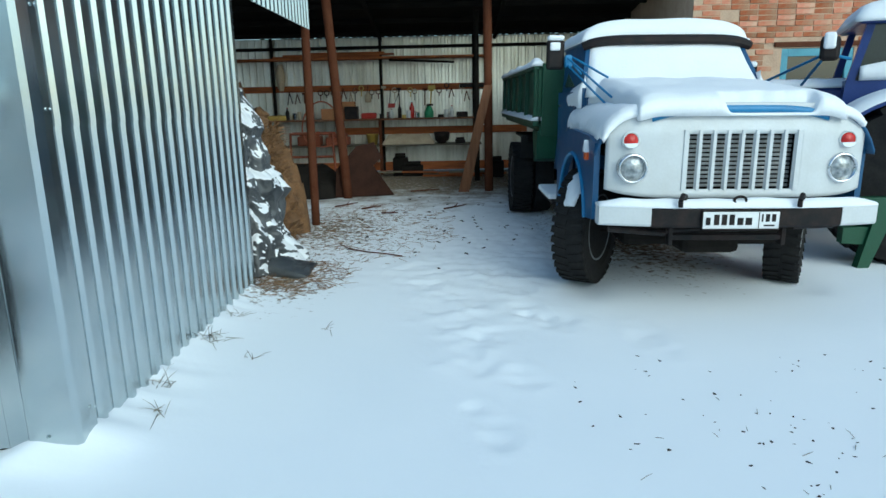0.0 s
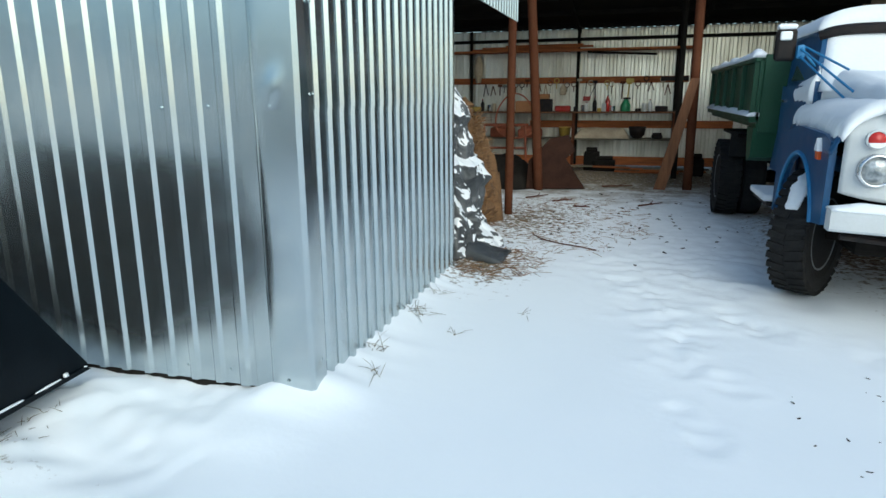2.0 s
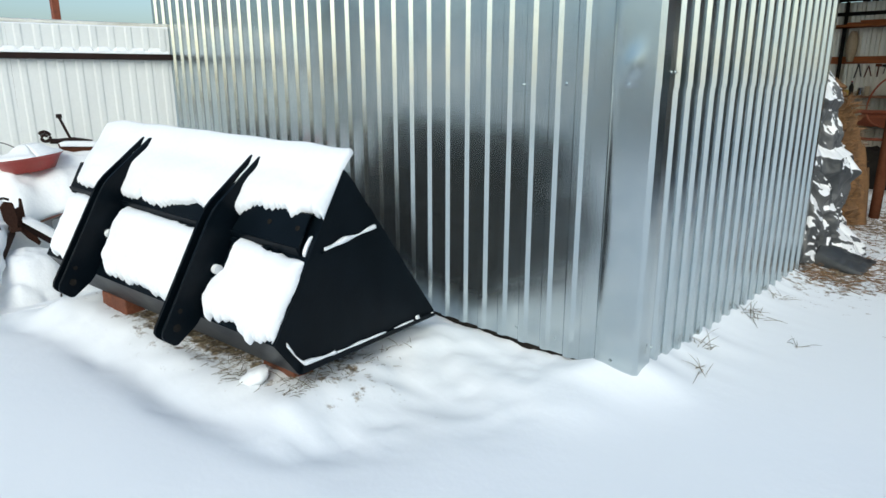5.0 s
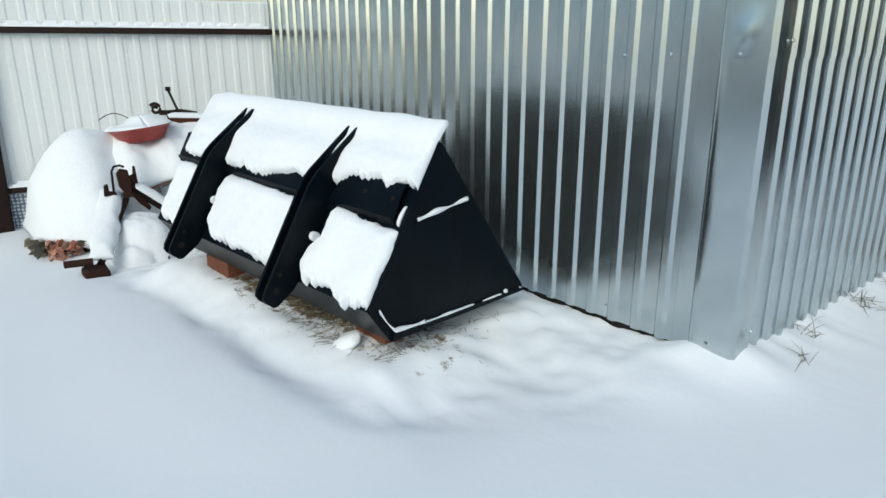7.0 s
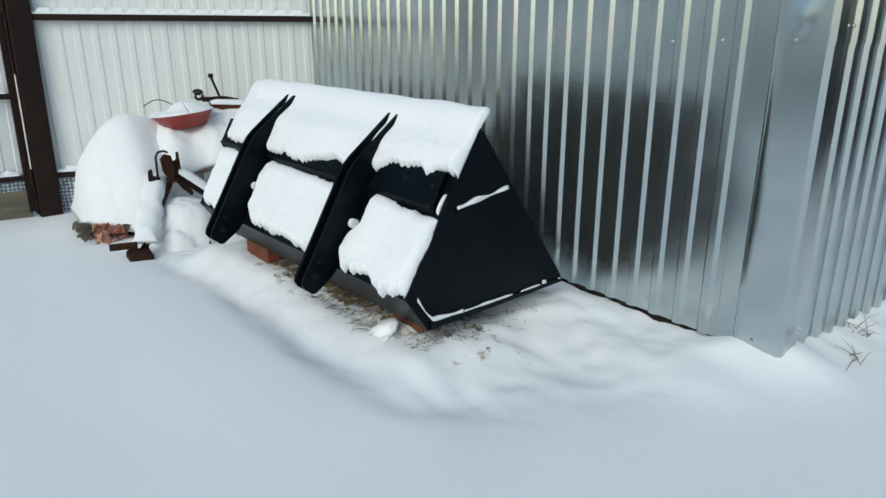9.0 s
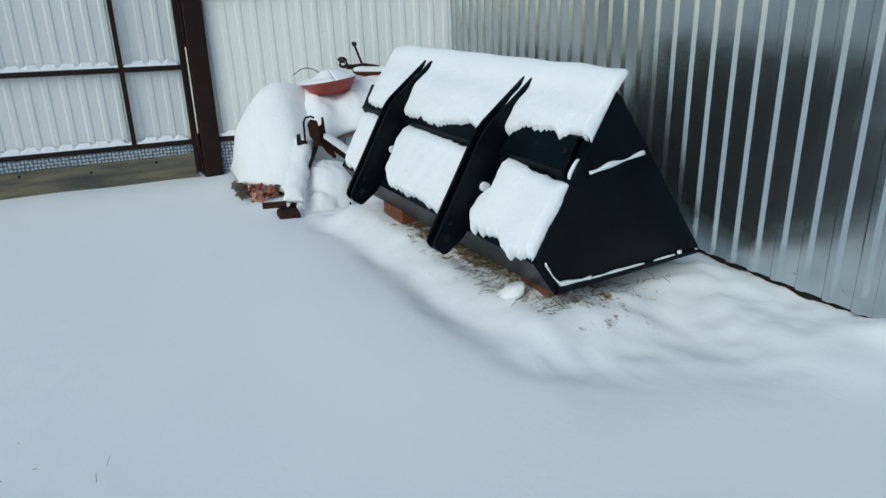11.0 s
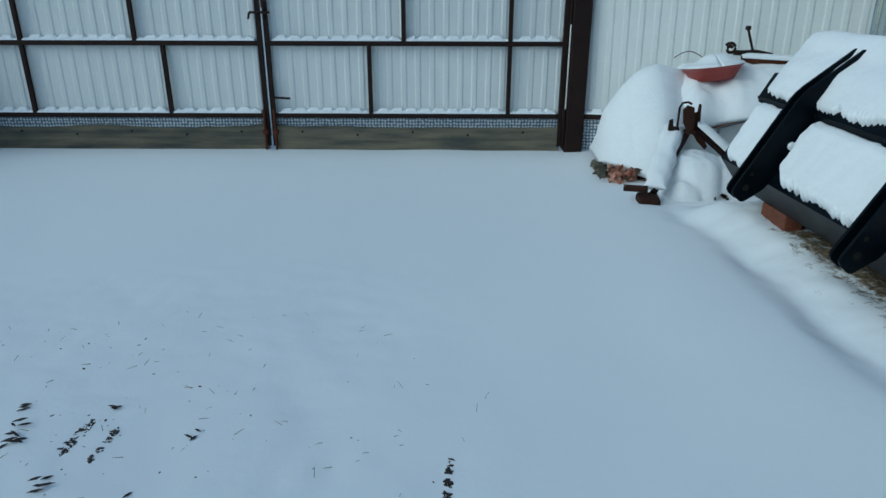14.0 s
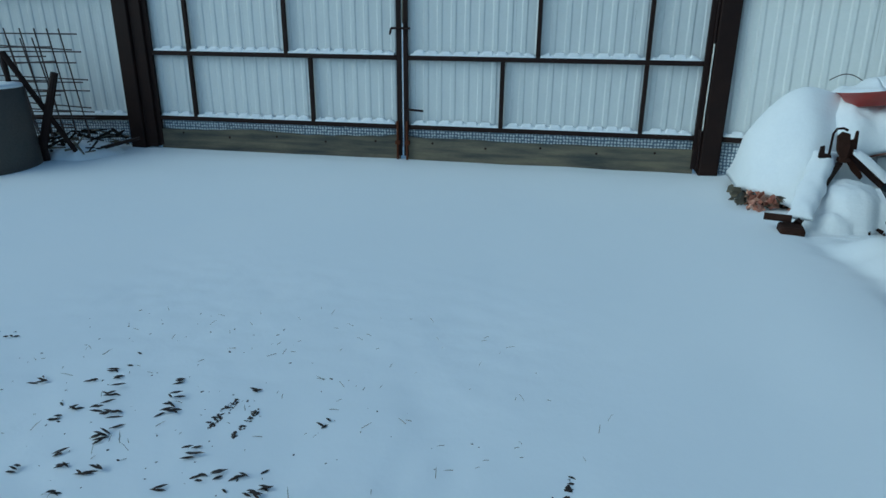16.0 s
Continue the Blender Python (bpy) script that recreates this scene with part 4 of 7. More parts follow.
    box(bm, (-0.22, 0.5, 0.36), (0.22, 1.4, 0.64), 0.05)
    part("sump", bm, DARK, k)
    for x in (-0.42, 0.36):
        bm = bmesh.new()
        for q in range(5):
            grid_solid(bm, 8, 1, lambda u, v: (x + 0.07 * v, 0.45 + 0.09 * q + (1.3 - 0.18 * q) * u, 0.60 - 0.014 * q - 0.10 * math.sin(math.pi * (0.07 * q + (1 - 0.14 * q) * u))),
                       lambda u, v: (x + 0.07 * v, 0.45 + 0.09 * q + (1.3 - 0.18 * q) * u, 0.588 - 0.014 * q - 0.10 * math.sin(math.pi * (0.07 * q + (1 - 0.14 * q) * u))))
        part("leaf_spring", bm, DARK, k, "stack of dark spring leaves")
    # wide dark block added to shade the ground underneath, not a seen part
    bm = bmesh.new()
    box(bm, (-0.6, 0.7, 0.38), (0.6, 2.9, 0.62), 0.05)
    part("gearbox", bm, DARK, k)
    # wheels, the front pair turned to one side
    for x, lab in ((-0.79, "front wheel turned aside, tread packed with snow"), (0.86, "front wheel turned aside, tread packed with snow")):
        lorry_wheel(k, pose(x, 1.1, 0.462, 0, 0, -31) @ (pose(0, 0, 0, 0, 0, 180) if x > 0 else Matrix()), lab)
    for x in (-0.97, -0.70, 0.72, 1.0):
        lorry_wheel(k, pose(x, 4.65, 0.462), "rear wheel", abs(x) > 0.9)
    # cab
    cab_side = [(1.55, 0.75), (3.0, 0.75), (3.02, 1.98), (2.8, 2.06), (2.05, 2.06), (1.93, 2.0), (1.6, 1.58)]
    bm = bmesh.new()
    for x0, x1 in ((-0.78, -0.74), (0.74, 0.78)):
        prism(bm, cab_side, 0, x0, x1)
    for v in bm.verts:
        v.co.x *= 1 - 0.12 * smoothstep(1.55, 2.05, v.co.z)
    prism(bm, [(1.58, 0.75), (1.66, 0.75), (1.66, 1.57), (1.58, 1.57)], 0, -0.74, 0.74)
    prism(bm, [(2.96, 0.75), (3.0, 0.75), (3.0, 1.98), (2.96, 1.98)], 0, -0.69, 0.69)
    cabin = part("cab", bm, BLUE_PAINT, k, "blue steel cab")
    bm = bmesh.new()
    def roof(u, v, d=0.0):
        x = (2 * u - 1) * 0.72
        y = 1.92 + 1.12 * v
        return (x, y, 2.075 - 0.06 * (2 * u - 1) ** 4 - 0.03 * (1 - v) ** 6 - d)
    grid_solid(bm, 16, 10, roof, lambda u, v: roof(u, v, 0.05))
    part("cab_roof", bm, BLUE_PAINT, cabin, smooth=True)
    bm = bmesh.new()
    pipe(bm, [(x / 100 + 0.01, 1.815 + 0.07 * (x / 74) ** 4, 1.995 - 0.05 * (abs(x) / 74) ** 6) for x in range(-74, 75, 4)], 0.043)
    part("windscreen_header", bm, BLACK_TRIM, cabin, "black rubber band above the windscreen")
    for s in (-1, 1):
        bm = bmesh.new()
        prism(bm, [(1.85, 1.6), (2.6, 1.6), (2.6, 1.93), (2.1, 1.93)], 0, s * 0.735 - 0.012, s * 0.735 + 0.012)
        for v in bm.verts:
            v.co.x = v.co.x * (1 - 0.12 * smoothstep(1.55, 2.05, v.co.z)) + s * 0.014
        part("side_window", bm, GLASS_DARK, cabin, "dark side window")
        door = bmesh.new()
        prism(door, [(1.78, 0.85), (2.7, 0.85), (2.7, 1.55), (1.78, 1.55)], 0, s * 0.79 - 0.012, s * 0.79 + 0.008)
        d = part("door", door, BLUE_PAINT, cabin)
        bm = bmesh.new()
        tube(bm, (s * 0.81, 2.5, 1.42), (s * 0.81, 2.64, 1.42), 0.012)
        part("door_handle", bm, CHROME, d)
        bm = bmesh.new()
        box(bm, (s * 0.85 - 0.12, 1.9, 0.52), (s * 0.85 + 0.12, 2.6, 0.56), 0.01)
        part("step_board", bm, BLACK_TRIM, k)
        bm = bmesh.new()
        box(bm, (s * 0.87 - 0.13, 1.9, 0.562), (s * 0.87 + 0.14, 2.62, 0.62), 0.02)
        part("step_snow", bm, SNOW, k)
    # mirrors
    bm = bmesh.new()
    box(bm, (-1.075, 1.72, 1.74), (-0.92, 1.79, 1.99), 0.025)
    mir = part("mirror", bm, BLACK_TRIM, k, "black door mirror capped with snow")
    bm = bmesh.new()
    box(bm, (-1.05, 1.70, 1.90), (-0.96, 1.73, 1.97), 0.014)
    box(bm, (-1.07, 1.71, 1.985), (-0.925, 1.80, 2.03), 0.02)
    part("snow_cap", bm, SNOW, mir)
    bm = bmesh.new()
    for p, q in (((-0.9, 1.7, 1.84), (-0.68, 0.95, 1.5)), ((-0.88, 1.72, 1.86), (-0.62, 1.35, 1.66)), ((-0.9, 1.7, 1.78), (-0.70, 1.05, 1.45)), ((-0.88, 1.7, 1.82), (-0.76, 1.75, 1.7))):
        tube(bm, p, q, 0.009, seg=7)
    box(bm, (-0.92, 1.68, 1.76), (-0.86, 1.75, 1.86), 0.01)
    part("mirror_bracket", bm, LIGHT_BLUE, mir)
    bm = bmesh.new()
    box(bm, (0.80, 1.95, 1.62), (0.88, 2.0, 1.78), 0.02)
    mir = part("mirror", bm, BLACK_TRIM, k, "small mirror with snow")
    bm = bmesh.new()
    box(bm, (0.80, 1.93, 1.76), (0.87, 2.0, 1.81), 0.02)
    part("snow_cap", bm, SNOW, mir)
    # dump bed
    bed = part("dump_bed", prism(bmesh.new(), [(2.95, 1.15), (7.2, 1.15), (7.2, 1.22), (2.95, 1.22)], 0, -0.96, 1.1), GREEN_PAINT, k, "green ribbed steel dump bed")
    for name, lo, hi in (("bed_side", (-0.98, 2.95, 1.22), (-0.94, 7.2, 1.83)), ("bed_side", (1.08, 2.95, 1.22), (1.12, 7.2, 1.83)), ("bed_front", (-0.94, 2.93, 1.1), (1.08, 2.97, 1.86)), ("tailgate", (-0.94, 7.17, 1.22), (1.08, 7.21, 1.8))):
        bm = bmesh.new()
        box(bm, lo, hi, 0.006)
        part(name, bm, GREEN_PAINT, bed)
    for s, x in ((-1, -0.98), (1, 1.12)):
        for i in range(6):
            y = 2.98 + 0.82 * i
            bm = bmesh.new()
            box(bm, (x - 0.045, y, 1.2), (x + 0.045, y + 0.09, 1.84), 0.01)
            part("bed_rib", bm, GREEN_PAINT, bed)
        for z, t in ((1.79, 0.05), (1.2, 0.07)):
            bm = bmesh.new()
            box(bm, (x - 0.05, 2.95, z), (x + 0.05, 7.22, z + t), 0.01)
            part("bed_rail", bm, GREEN_PAINT, bed)
        bm = bmesh.new()
        def rs(u, v, top, zz, hh):
            y = 2.95 + 4.25 * u
            return (x + (v - 0.5) * 0.15, y, zz + (hh * math.sqrt(max(0, 1 - (2 * v - 1) ** 2)) * (0.7 + 0.8 * noise.noise((y * 3, x, zz))) if top else -0.01))
        grid_solid(bm, 40, 6, lambda u, v: rs(u, v, True, 1.84, 0.08), lambda u, v: rs(u, v, False, 1.84, 0.08))
        part("rail_snow", bm, SNOW, bed, smooth=True)
        bm = bmesh.new()
        grid_solid(bm, 40, 6, lambda u, v: rs(u, v, True, 1.27, 0.055), lambda u, v: rs(u, v, False, 1.27, 0.05))
        part("rail_snow", bm, SNOW, bed, smooth=True)
    bm = bmesh.new()
    prism(bm, [(2.95, 1.15), (3.35, 1.15), (3.2, 0.8), (3.0, 0.85)], 0, -0.98, 0.98)
    part("bed_apron", bm, GREEN_PAINT, bed)
    bm = bmesh.new()
    box(bm, (-0.95, 4.0, 0.98), (0.95, 5.6, 1.02), 0.01)
    box(bm, (-0.5, 3.0, 0.85), (0.5, 6.2, 1.13), 0.02)
    part("subframe", bm, DARK, bed)
    for x in (-1.02, 0.72):
        bm = bmesh.new()
        box(bm, (x, 4.2, 0.75), (x + 0.3, 4.24, 1.05), 0.01)
        part("mudflap", bm, RUBBER, k)
    # bed load of snow
    bm = bmesh.new()
    grid_solid(bm, 20, 30, lambda u, v: (-0.93 + 2.0 * u, 2.99 + 4.15 * v, 1.55 + 0.06 * noise.noise((u * 4, v * 6, 2))), lambda u, v: (-0.93 + 2.0 * u, 2.99 + 4.15 * v, 1.23))
    part("bed_snow", bm, SNOW, bed, smooth=True)
    # snow over hood, fenders, windscreen and roof
    bm = bmesh.new()
    def blanket(u, v, top):
        t = 2 * u - 1
        y = 0.16 + 1.67 * v
        x = t * (0.68 + 0.06 * smoothstep(0.45, 1.0, v) + 0.012 * noise.noise((v * 7, t, 1)))
        a = abs(x)
        rise = smoothstep(0.78, 0.52 + 0.06 * v, a)
        hood_z = 1.478 + 0.15 * v - 0.03 * (1 - v) ** 4
        side_z = 1.40 + 0.06 * v - 0.10 * smoothstep(0.7, 0.9, a)
        z = side_z + (hood_z - side_z) * rise
        if not top:
            return (x, y, z - (0.055 if v > 0.06 else 0.075))
        e = math.sqrt(max(0, min(1, v / 0.06))) * math.sqrt(max(0, min(1, (1 - abs(t)) / 0.05)))
        bare = 1 - smoothstep(-0.15, -0.07, x + 0.04 * noise.noise((v * 30, 0, 2))) * smoothstep(0.52, 0.46, x) * (1 - smoothstep(0.065, 0.09, v - 0.014 * noise.noise((x * 9, 0, 4))))
        h = (0.062 + 0.02 * noise.noise((x * 3, y * 3, 5)) + 0.004 * noise.noise((x * 9, y * 9, 6))) * (0.2 + 0.8 * e) * bare - 0.06 * (1 - bare)
        return (x, y, z + h)
    grid_solid(bm, 90, 60, lambda u, v: blanket(u, v, True), lambda u, v: blanket(u, v, False))
    part("hood_snow", bm, SNOW, k, "deep smooth snow over hood and fenders", smooth=True)
    bm = bmesh.new()
    def screen(u, v, d):
        t = 2 * u - 1
        z = 1.5 + 0.5 * v
        half = 0.755 - 0.085 * v
        e = math.sqrt(max(0, min(1, (1 - abs(t)) / 0.05)))
        y = 1.53 + 0.40 * v + 0.05 * t ** 4 - d * (0.065 * (0.3 + 0.7 * e) * (1 + 0.15 * noise.noise((t * 3, v * 3, 2))) + 0.12 * (1 - v) ** 3)
        return (t * half, y, z)
    grid_solid(bm, 40, 24, lambda u, v: screen(u, v, 1.0), lambda u, v: screen(u, v, -0.2))
    part("windscreen_snow", bm, SNOW, cabin, "windscreen wholly covered with snow", smooth=True)
    bm = bmesh.new()
    def cap(u, v, top):
        t, y = 2 * u - 1, 1.86 + 1.2 * v
        e = (max(0, 1 - t ** 6)) ** 0.5 * max(0, min(1, v / 0.05, (1 - v) / 0.08)) ** 0.5
        z = 2.03 - 0.05 * t ** 4
        return (t * (0.745 + 0.01 * noise.noise((y * 5, t, 1))), y, z + (0.135 * e * (1 + 0.08 * noise.noise((t * 2, y * 2, 4))) + 0.02 if top else 0.0))
    grid_solid(bm, 40, 24, lambda u, v: cap(u, v, True), lambda u, v: cap(u, v, False))
    part("roof_snow", bm, SNOW, cabin, "thick cap of snow on the cab roof", smooth=True)
    # snow on the fender crowns, ragged at the outer edge
    for s in (-1, 1):
        bm = bmesh.new()
        def drape(u, v, top):
            y = 0.20 + 1.62 * v
            end = (0.93 if s < 0 else 0.76) + 0.05 * noise.noise((y * 6, s, 3)) - 0.07 * max(0.0, noise.noise((y * 21, s, 8)))
            q = 0.12 + (end - 0.12) * u
            x = 0.5 + 0.44 * q - 0.06 * v * q
            z = 1.42 + 0.02 * v - 0.22 * q ** 5 - 0.06 * q
            e = math.sqrt(max(0.0, min(1, (1 - u) / 0.12))) * math.sqrt(max(0.0, min(1, v / 0.05)))
            h = (0.058 + 0.012 * noise.noise((x * 3, y * 3, 2))) * (0.15 + 0.85 * e)
            n = 0.55 * smoothstep(0.7, 1.0, q)
            return (s * (x + (h * n if top else -0.01)), y, z + (h * (1 - 0.4 * n) if top else -0.02))
        grid_solid(bm, 26, 90, lambda u, v: drape(u, v, True), lambda u, v: drape(u, v, False))
        part("fender_snow", bm, SNOW, k, smooth=True)
    for s in (-1, 1):
        bm = bmesh.new()
        def pillow(u, v, d):
            y = 1.6 + 0.55 * u
            low = 1.42 + 0.04 * noise.noise((y * 8, s, 0)) - 0.06 * max(0, noise.noise((y * 23, s, 4)))
            z = low + (1.72 - 0.1 * u - low) * v
            return (s * (0.775 + 0.05 * d * math.sin(math.pi * min(1, 0.15 + v)) - 0.03 * v), y, z)
        grid_solid(bm, 30, 10, lambda u, v: pillow(u, v, 1), lambda u, v: pillow(u, v, -0.4))
        part("door_snow", bm, SNOW, cabin, smooth=True)
    return k


lorry()
bm = bmesh.new()


def tyre_patch(u, v, k):
    wide = (0.15 - 0.05 * u) * (0.55 + 0.45 * math.sin(math.pi * u)) * (1 + 0.5 * noise.noise((u * 9, round(v), 3)))
    ang = radians(150 - 62 * u)
    r = 0.468 + (0.022 * math.sqrt(max(0, 1 - (2 * v - 1) ** 2)) * (1 + 0.6 * noise.noise((u * 7, v * 4, 1))) if k else -0.012)
    c, q = (v - 0.5) * wide, r * math.cos(ang)
    turn = radians(-31)
    return (1.36 + c * math.cos(turn) - q * math.sin(turn), 5.55 + c * math.sin(turn) + q * math.cos(turn), 0.45 + r * math.sin(ang))


grid_solid(bm, 30, 8, lambda u, v: tyre_patch(u, v, 1), lambda u, v: tyre_patch(u, v, 0))
solid("tyre_snow", bm, SNOW, "snow packed on the truck's front tyre", "snow", smooth=True)
# ---- loader bucket ----
# profile in the bucket's own y and z: heel L, top T, foot F, cutting edge B
BK_L, BK_T, BK_F, BK_B = Vector((-0.139, 0.37)), Vector((0.292, 1.09)), Vector((0.0, 0.18)), Vector((1.03, 0.158))
BK_LEN = 2.08
BK_TOP = (BK_T - BK_L).length
bk_dir = (BK_T - BK_L).normalized()
bk_out = Vector((-bk_dir.y, bk_dir.x))
BRICK_RED = material("loose_red_brick", (0.2, 0.065, 0.03), 0.9, 0.0, (0.1, 0.04, 0.025), 12, 0.7, 0.5, 60, 0.25, per_object=0.15)


def on_plate(s, n):
    """A point s up the back plate and n out of it."""
    p = BK_L + bk_dir * s + bk_out * n
    return p.x, p.y


def plate_strip(bm, u0, u1, a, b, thick, way):
    """A flat plate between profile points a and b, thickened to one side."""
    d = Vector((b[0] - a[0], b[1] - a[1])).normalized()
    n = Vector((-d.y, d.x)) * thick * way
    prism(bm, [a, b, (b[0] + n.x, b[1] + n.y), (a[0] + n.x, a[1] + n.y)], 0, u0, u1)
    return bm


def on_face(u, s, n):
    """A frame on the back plate whose z points out of it."""
    c = on_plate(s, n)
    return Matrix.Translation((u, c[0], c[1])) @ Vector((0, bk_out.x, bk_out.y)).to_track_quat("Z", "Y").to_matrix().to_4x4()


def mounting_beam(parent, u0, u1, cut, bolts):
    """A folded sheet that stands off the back plate, open at its ends; cut: how far its upper corner is cut back."""
    bm = bmesh.new()
    t = 0.008
    lines = [[(0.405, 0.012), (0.433, 0.034), (0.595, 0.040), (0.62, 0.001)], [(0.405 + t, 0.008), (0.436 + t, 0.026), (0.595 - t, 0.032), (0.62 - t, 0.001)]]
    rows = []
    for u, back in ((u0, 0.0), (u1, 1.0)):
        row = []
        for line in lines:
            row.append([bm.verts.new((u - back * cut * smoothstep(0.43, 0.62, s), *on_plate(s, n))) for s, n in line])
        rows.append(row)
    (ao, ai), (bo, bi) = rows
    for i in range(3):
        bm.faces.new((ao[i], ao[i + 1], bo[i + 1], bo[i]))
        bm.faces.new((ai[i], bi[i], bi[i + 1], ai[i + 1]))
        for o, k in ((ao, ai), (bo, bi)):
            bm.faces.new((o[i], k[i], k[i + 1], o[i + 1]))
    for i in (0, 3):
        bm.faces.new((ao[i], bo[i], bi[i], ai[i]))
    beam = part("mounting_beam", bm, BLACK_PAINT, parent, "folded black steel beam with bolt holes")
    bm = bmesh.new()
    prism(bm, [on_plate(0.424, 0.022), on_plate(0.436, 0.036), on_plate(0.431, 0.044), on_plate(0.416, 0.026)], 0, u0 + 0.002, u1 - 0.002)
    part("lower_lip", bm, BLACK_PAINT, beam)
    for u in bolts:
        bm = bmesh.new()
        lathe(bm, [(0.013, 0.0), (0.013, 0.003), (0.009, 0.0035), (0.008, 0.001)], 14, on_face(u, 0.522, 0.0372))
        part("bolt_hole", bm, DARK, beam)
    return beam


def hitch_arm(parent, u_near, u_far):
    outline = [(0.85, -0.012), (0.828, 0.034), (0.80, 0.044), (0.53, 0.152), (0.487, 0.165), (0.44, 0.168), (-0.11, 0.160), (-0.138, 0.150), (-0.152, 0.125), (-0.160, 0.075), (-0.150, 0.055), (-0.045, 0.004), (0.0, -0.002)]
    pair = []
    for u in (u_near, u_far - 0.016):
        bm = bmesh.new()
        prism(bm, [on_plate(*p) for p in outline], 0, u, u + 0.016)
        bmesh.ops.bevel(bm, geom=bm.edges[:], offset=0.0025, segments=1, affect="EDGES")
        pair.append(part("arm_plate", bm, BLACK_PAINT, parent, "tall bent hitch plate"))
    for s, n, r in ((-0.078, 0.10, 0.019), (0.0, 0.12, 0.012)):
        c = on_plate(s, n)
        bm = bmesh.new()
        tube(bm, (u_near - 0.002, *c), (u_near + 0.004, *c), r, seg=16)
        part("pin_hole", bm, DARK, pair[0])
    c = on_plate(-0.075, 0.13)
    bm = bmesh.new()
    tube(bm, (u_far - 0.001, *c), (u_far + 0.006, *c), 0.016, seg=14)
    part("pin_hole", bm, DARK, pair[1])
    c = on_plate(0.237, 0.03)
    bm = bmesh.new()
    tube(bm, (u_near - 0.03, *c), (u_near - 0.001, *c), 0.024, seg=14)
    part("boss", bm, SNOW, pair[0], "round boss capped with snow")
    bm = bmesh.new()
    prism(bm, [on_plate(0.02, 0.0), on_plate(0.30, 0.0), on_plate(0.30, 0.03), on_plate(0.02, 0.03)], 0, u_near + 0.0165, u_far - 0.0165)
    part("web_plate", bm, BLACK_PAINT, pair[0])


def loader_bucket():
    k = thing("loader_bucket", "black steel loader bucket tipped on its lip, snowed over", "loader bucket", BUCKET)
    for u0 in (0.0, BK_LEN - 0.018):
        bm = bmesh.new()
        prism(bm, [tuple(BK_L), tuple(BK_F), tuple(BK_B), (BK_B.x - 0.012, BK_B.y + 0.04), (BK_T.x + 0.035, BK_T.y - 0.02), tuple(BK_T)], 0, u0, u0 + 0.018)
        side_plate = part("side_plate", bm, BLACK_PAINT, k)
        o = -0.012 if u0 == 0 else 0.018
        bm = bmesh.new()
        prism(bm, [(0.006, 0.184), (0.012, 0.226), (0.23, 0.208), (0.99, 0.186), (1.028, 0.162)], 0, u0 + o, u0 + o + 0.012)
        part("edge_strip", bm, BLACK_PAINT, side_plate, "welded wear strip along the side's foot")
        bm = bmesh.new()
        prism(bm, [on_plate(0.0, 0.001), on_plate(BK_TOP, 0.001), on_plate(BK_TOP, -0.018), on_plate(0.0, -0.018)], 0, u0 + (-0.006 if u0 == 0 else 0.018), u0 + (-0.0005 if u0 == 0 else 0.024))
        part("edge_bead", bm, BLACK_PAINT, side_plate)
        if u0 == 0:
            bm = bmesh.new()
            prism(bm, [(0.15, 0.725), (0.15, 0.736), (0.518, 0.786), (0.524, 0.775)], 0, -0.012, 0.001)
            part("weld_ridge", bm, BLACK_PAINT, side_plate)
    for name, a, b, t, way in (("back_plate", BK_L, BK_T, 0.014, -1), ("heel_plate", BK_F, BK_L, 0.014, -1), ("floor_plate", BK_F, BK_B, 0.018, 1)):
        bm = bmesh.new()
        plate_strip(bm, 0.0185, BK_LEN - 0.0185, tuple(a), tuple(b), t, way)
        part(name, bm, BLACK_PAINT, k)
    bm = bmesh.new()
    prism(bm, [on_plate(BK_TOP - 0.06, 0.001), on_plate(BK_TOP, 0.001), on_plate(BK_TOP, 0.008), on_plate(BK_TOP - 0.06, 0.006)], 0, 0.0, BK_LEN)
    part("top_lip", bm, BLACK_PAINT, k)
    mounting_beam(k, 0.045, 0.517, 0.05, (0.09, 0.28))
    mounting_beam(k, 0.605, 1.498, 0.0, (0.75, 1.35))
    mounting_beam(k, 1.585, 2.10, 0.0, ())
    bm = bmesh.new()
    for j in range(26):
        uu = 0.09 + 0.075 * j
        c = on_plate(0.392 + 0.005 * (j % 3), 0.012)
        if not (0.49 < uu < 0.62 or 1.45 < uu < 1.6) and j % 4:
            box(bm, (uu, c[0] - 0.014, c[1] - 0.008), (uu + 0.045, c[0] + 0.014, c[1] + 0.008), 0.003)
    tagged(part("weld_beads", bm, BLACK_PAINT, k), kind="stuff")
    hitch_arm(k, 0.522, 0.602)
    hitch_arm(k, 1.500, 1.582)
    return k


loader_bucket()


def ragged(u, seed):
    """A torn edge: broad waves, then teeth that hang down."""
    tooth = abs(((u * 31 + 2.2 * noise.noise((u * 9, seed, 3))) % 1.0) - 0.5) * 2
    return 0.018 * noise.noise((u * 4, seed, 0)) + 0.016 * noise.noise((u * 13, seed, 1)) - (0.02 + 0.022 * noise.noise((u * 6, seed, 2))) * tooth - 0.05 * max(0, noise.noise((u * 8, seed, 7)) - 0.15)


def along(pairs, x):
    """Linear between (x, value) pairs."""
    for (x0, v0), (x1, v1) in zip(pairs, pairs[1:]):
        if x <= x1:
            return v0 + (v1 - v0) * max(0.0, (x - x0) / (x1 - x0))
    return pairs[-1][1]


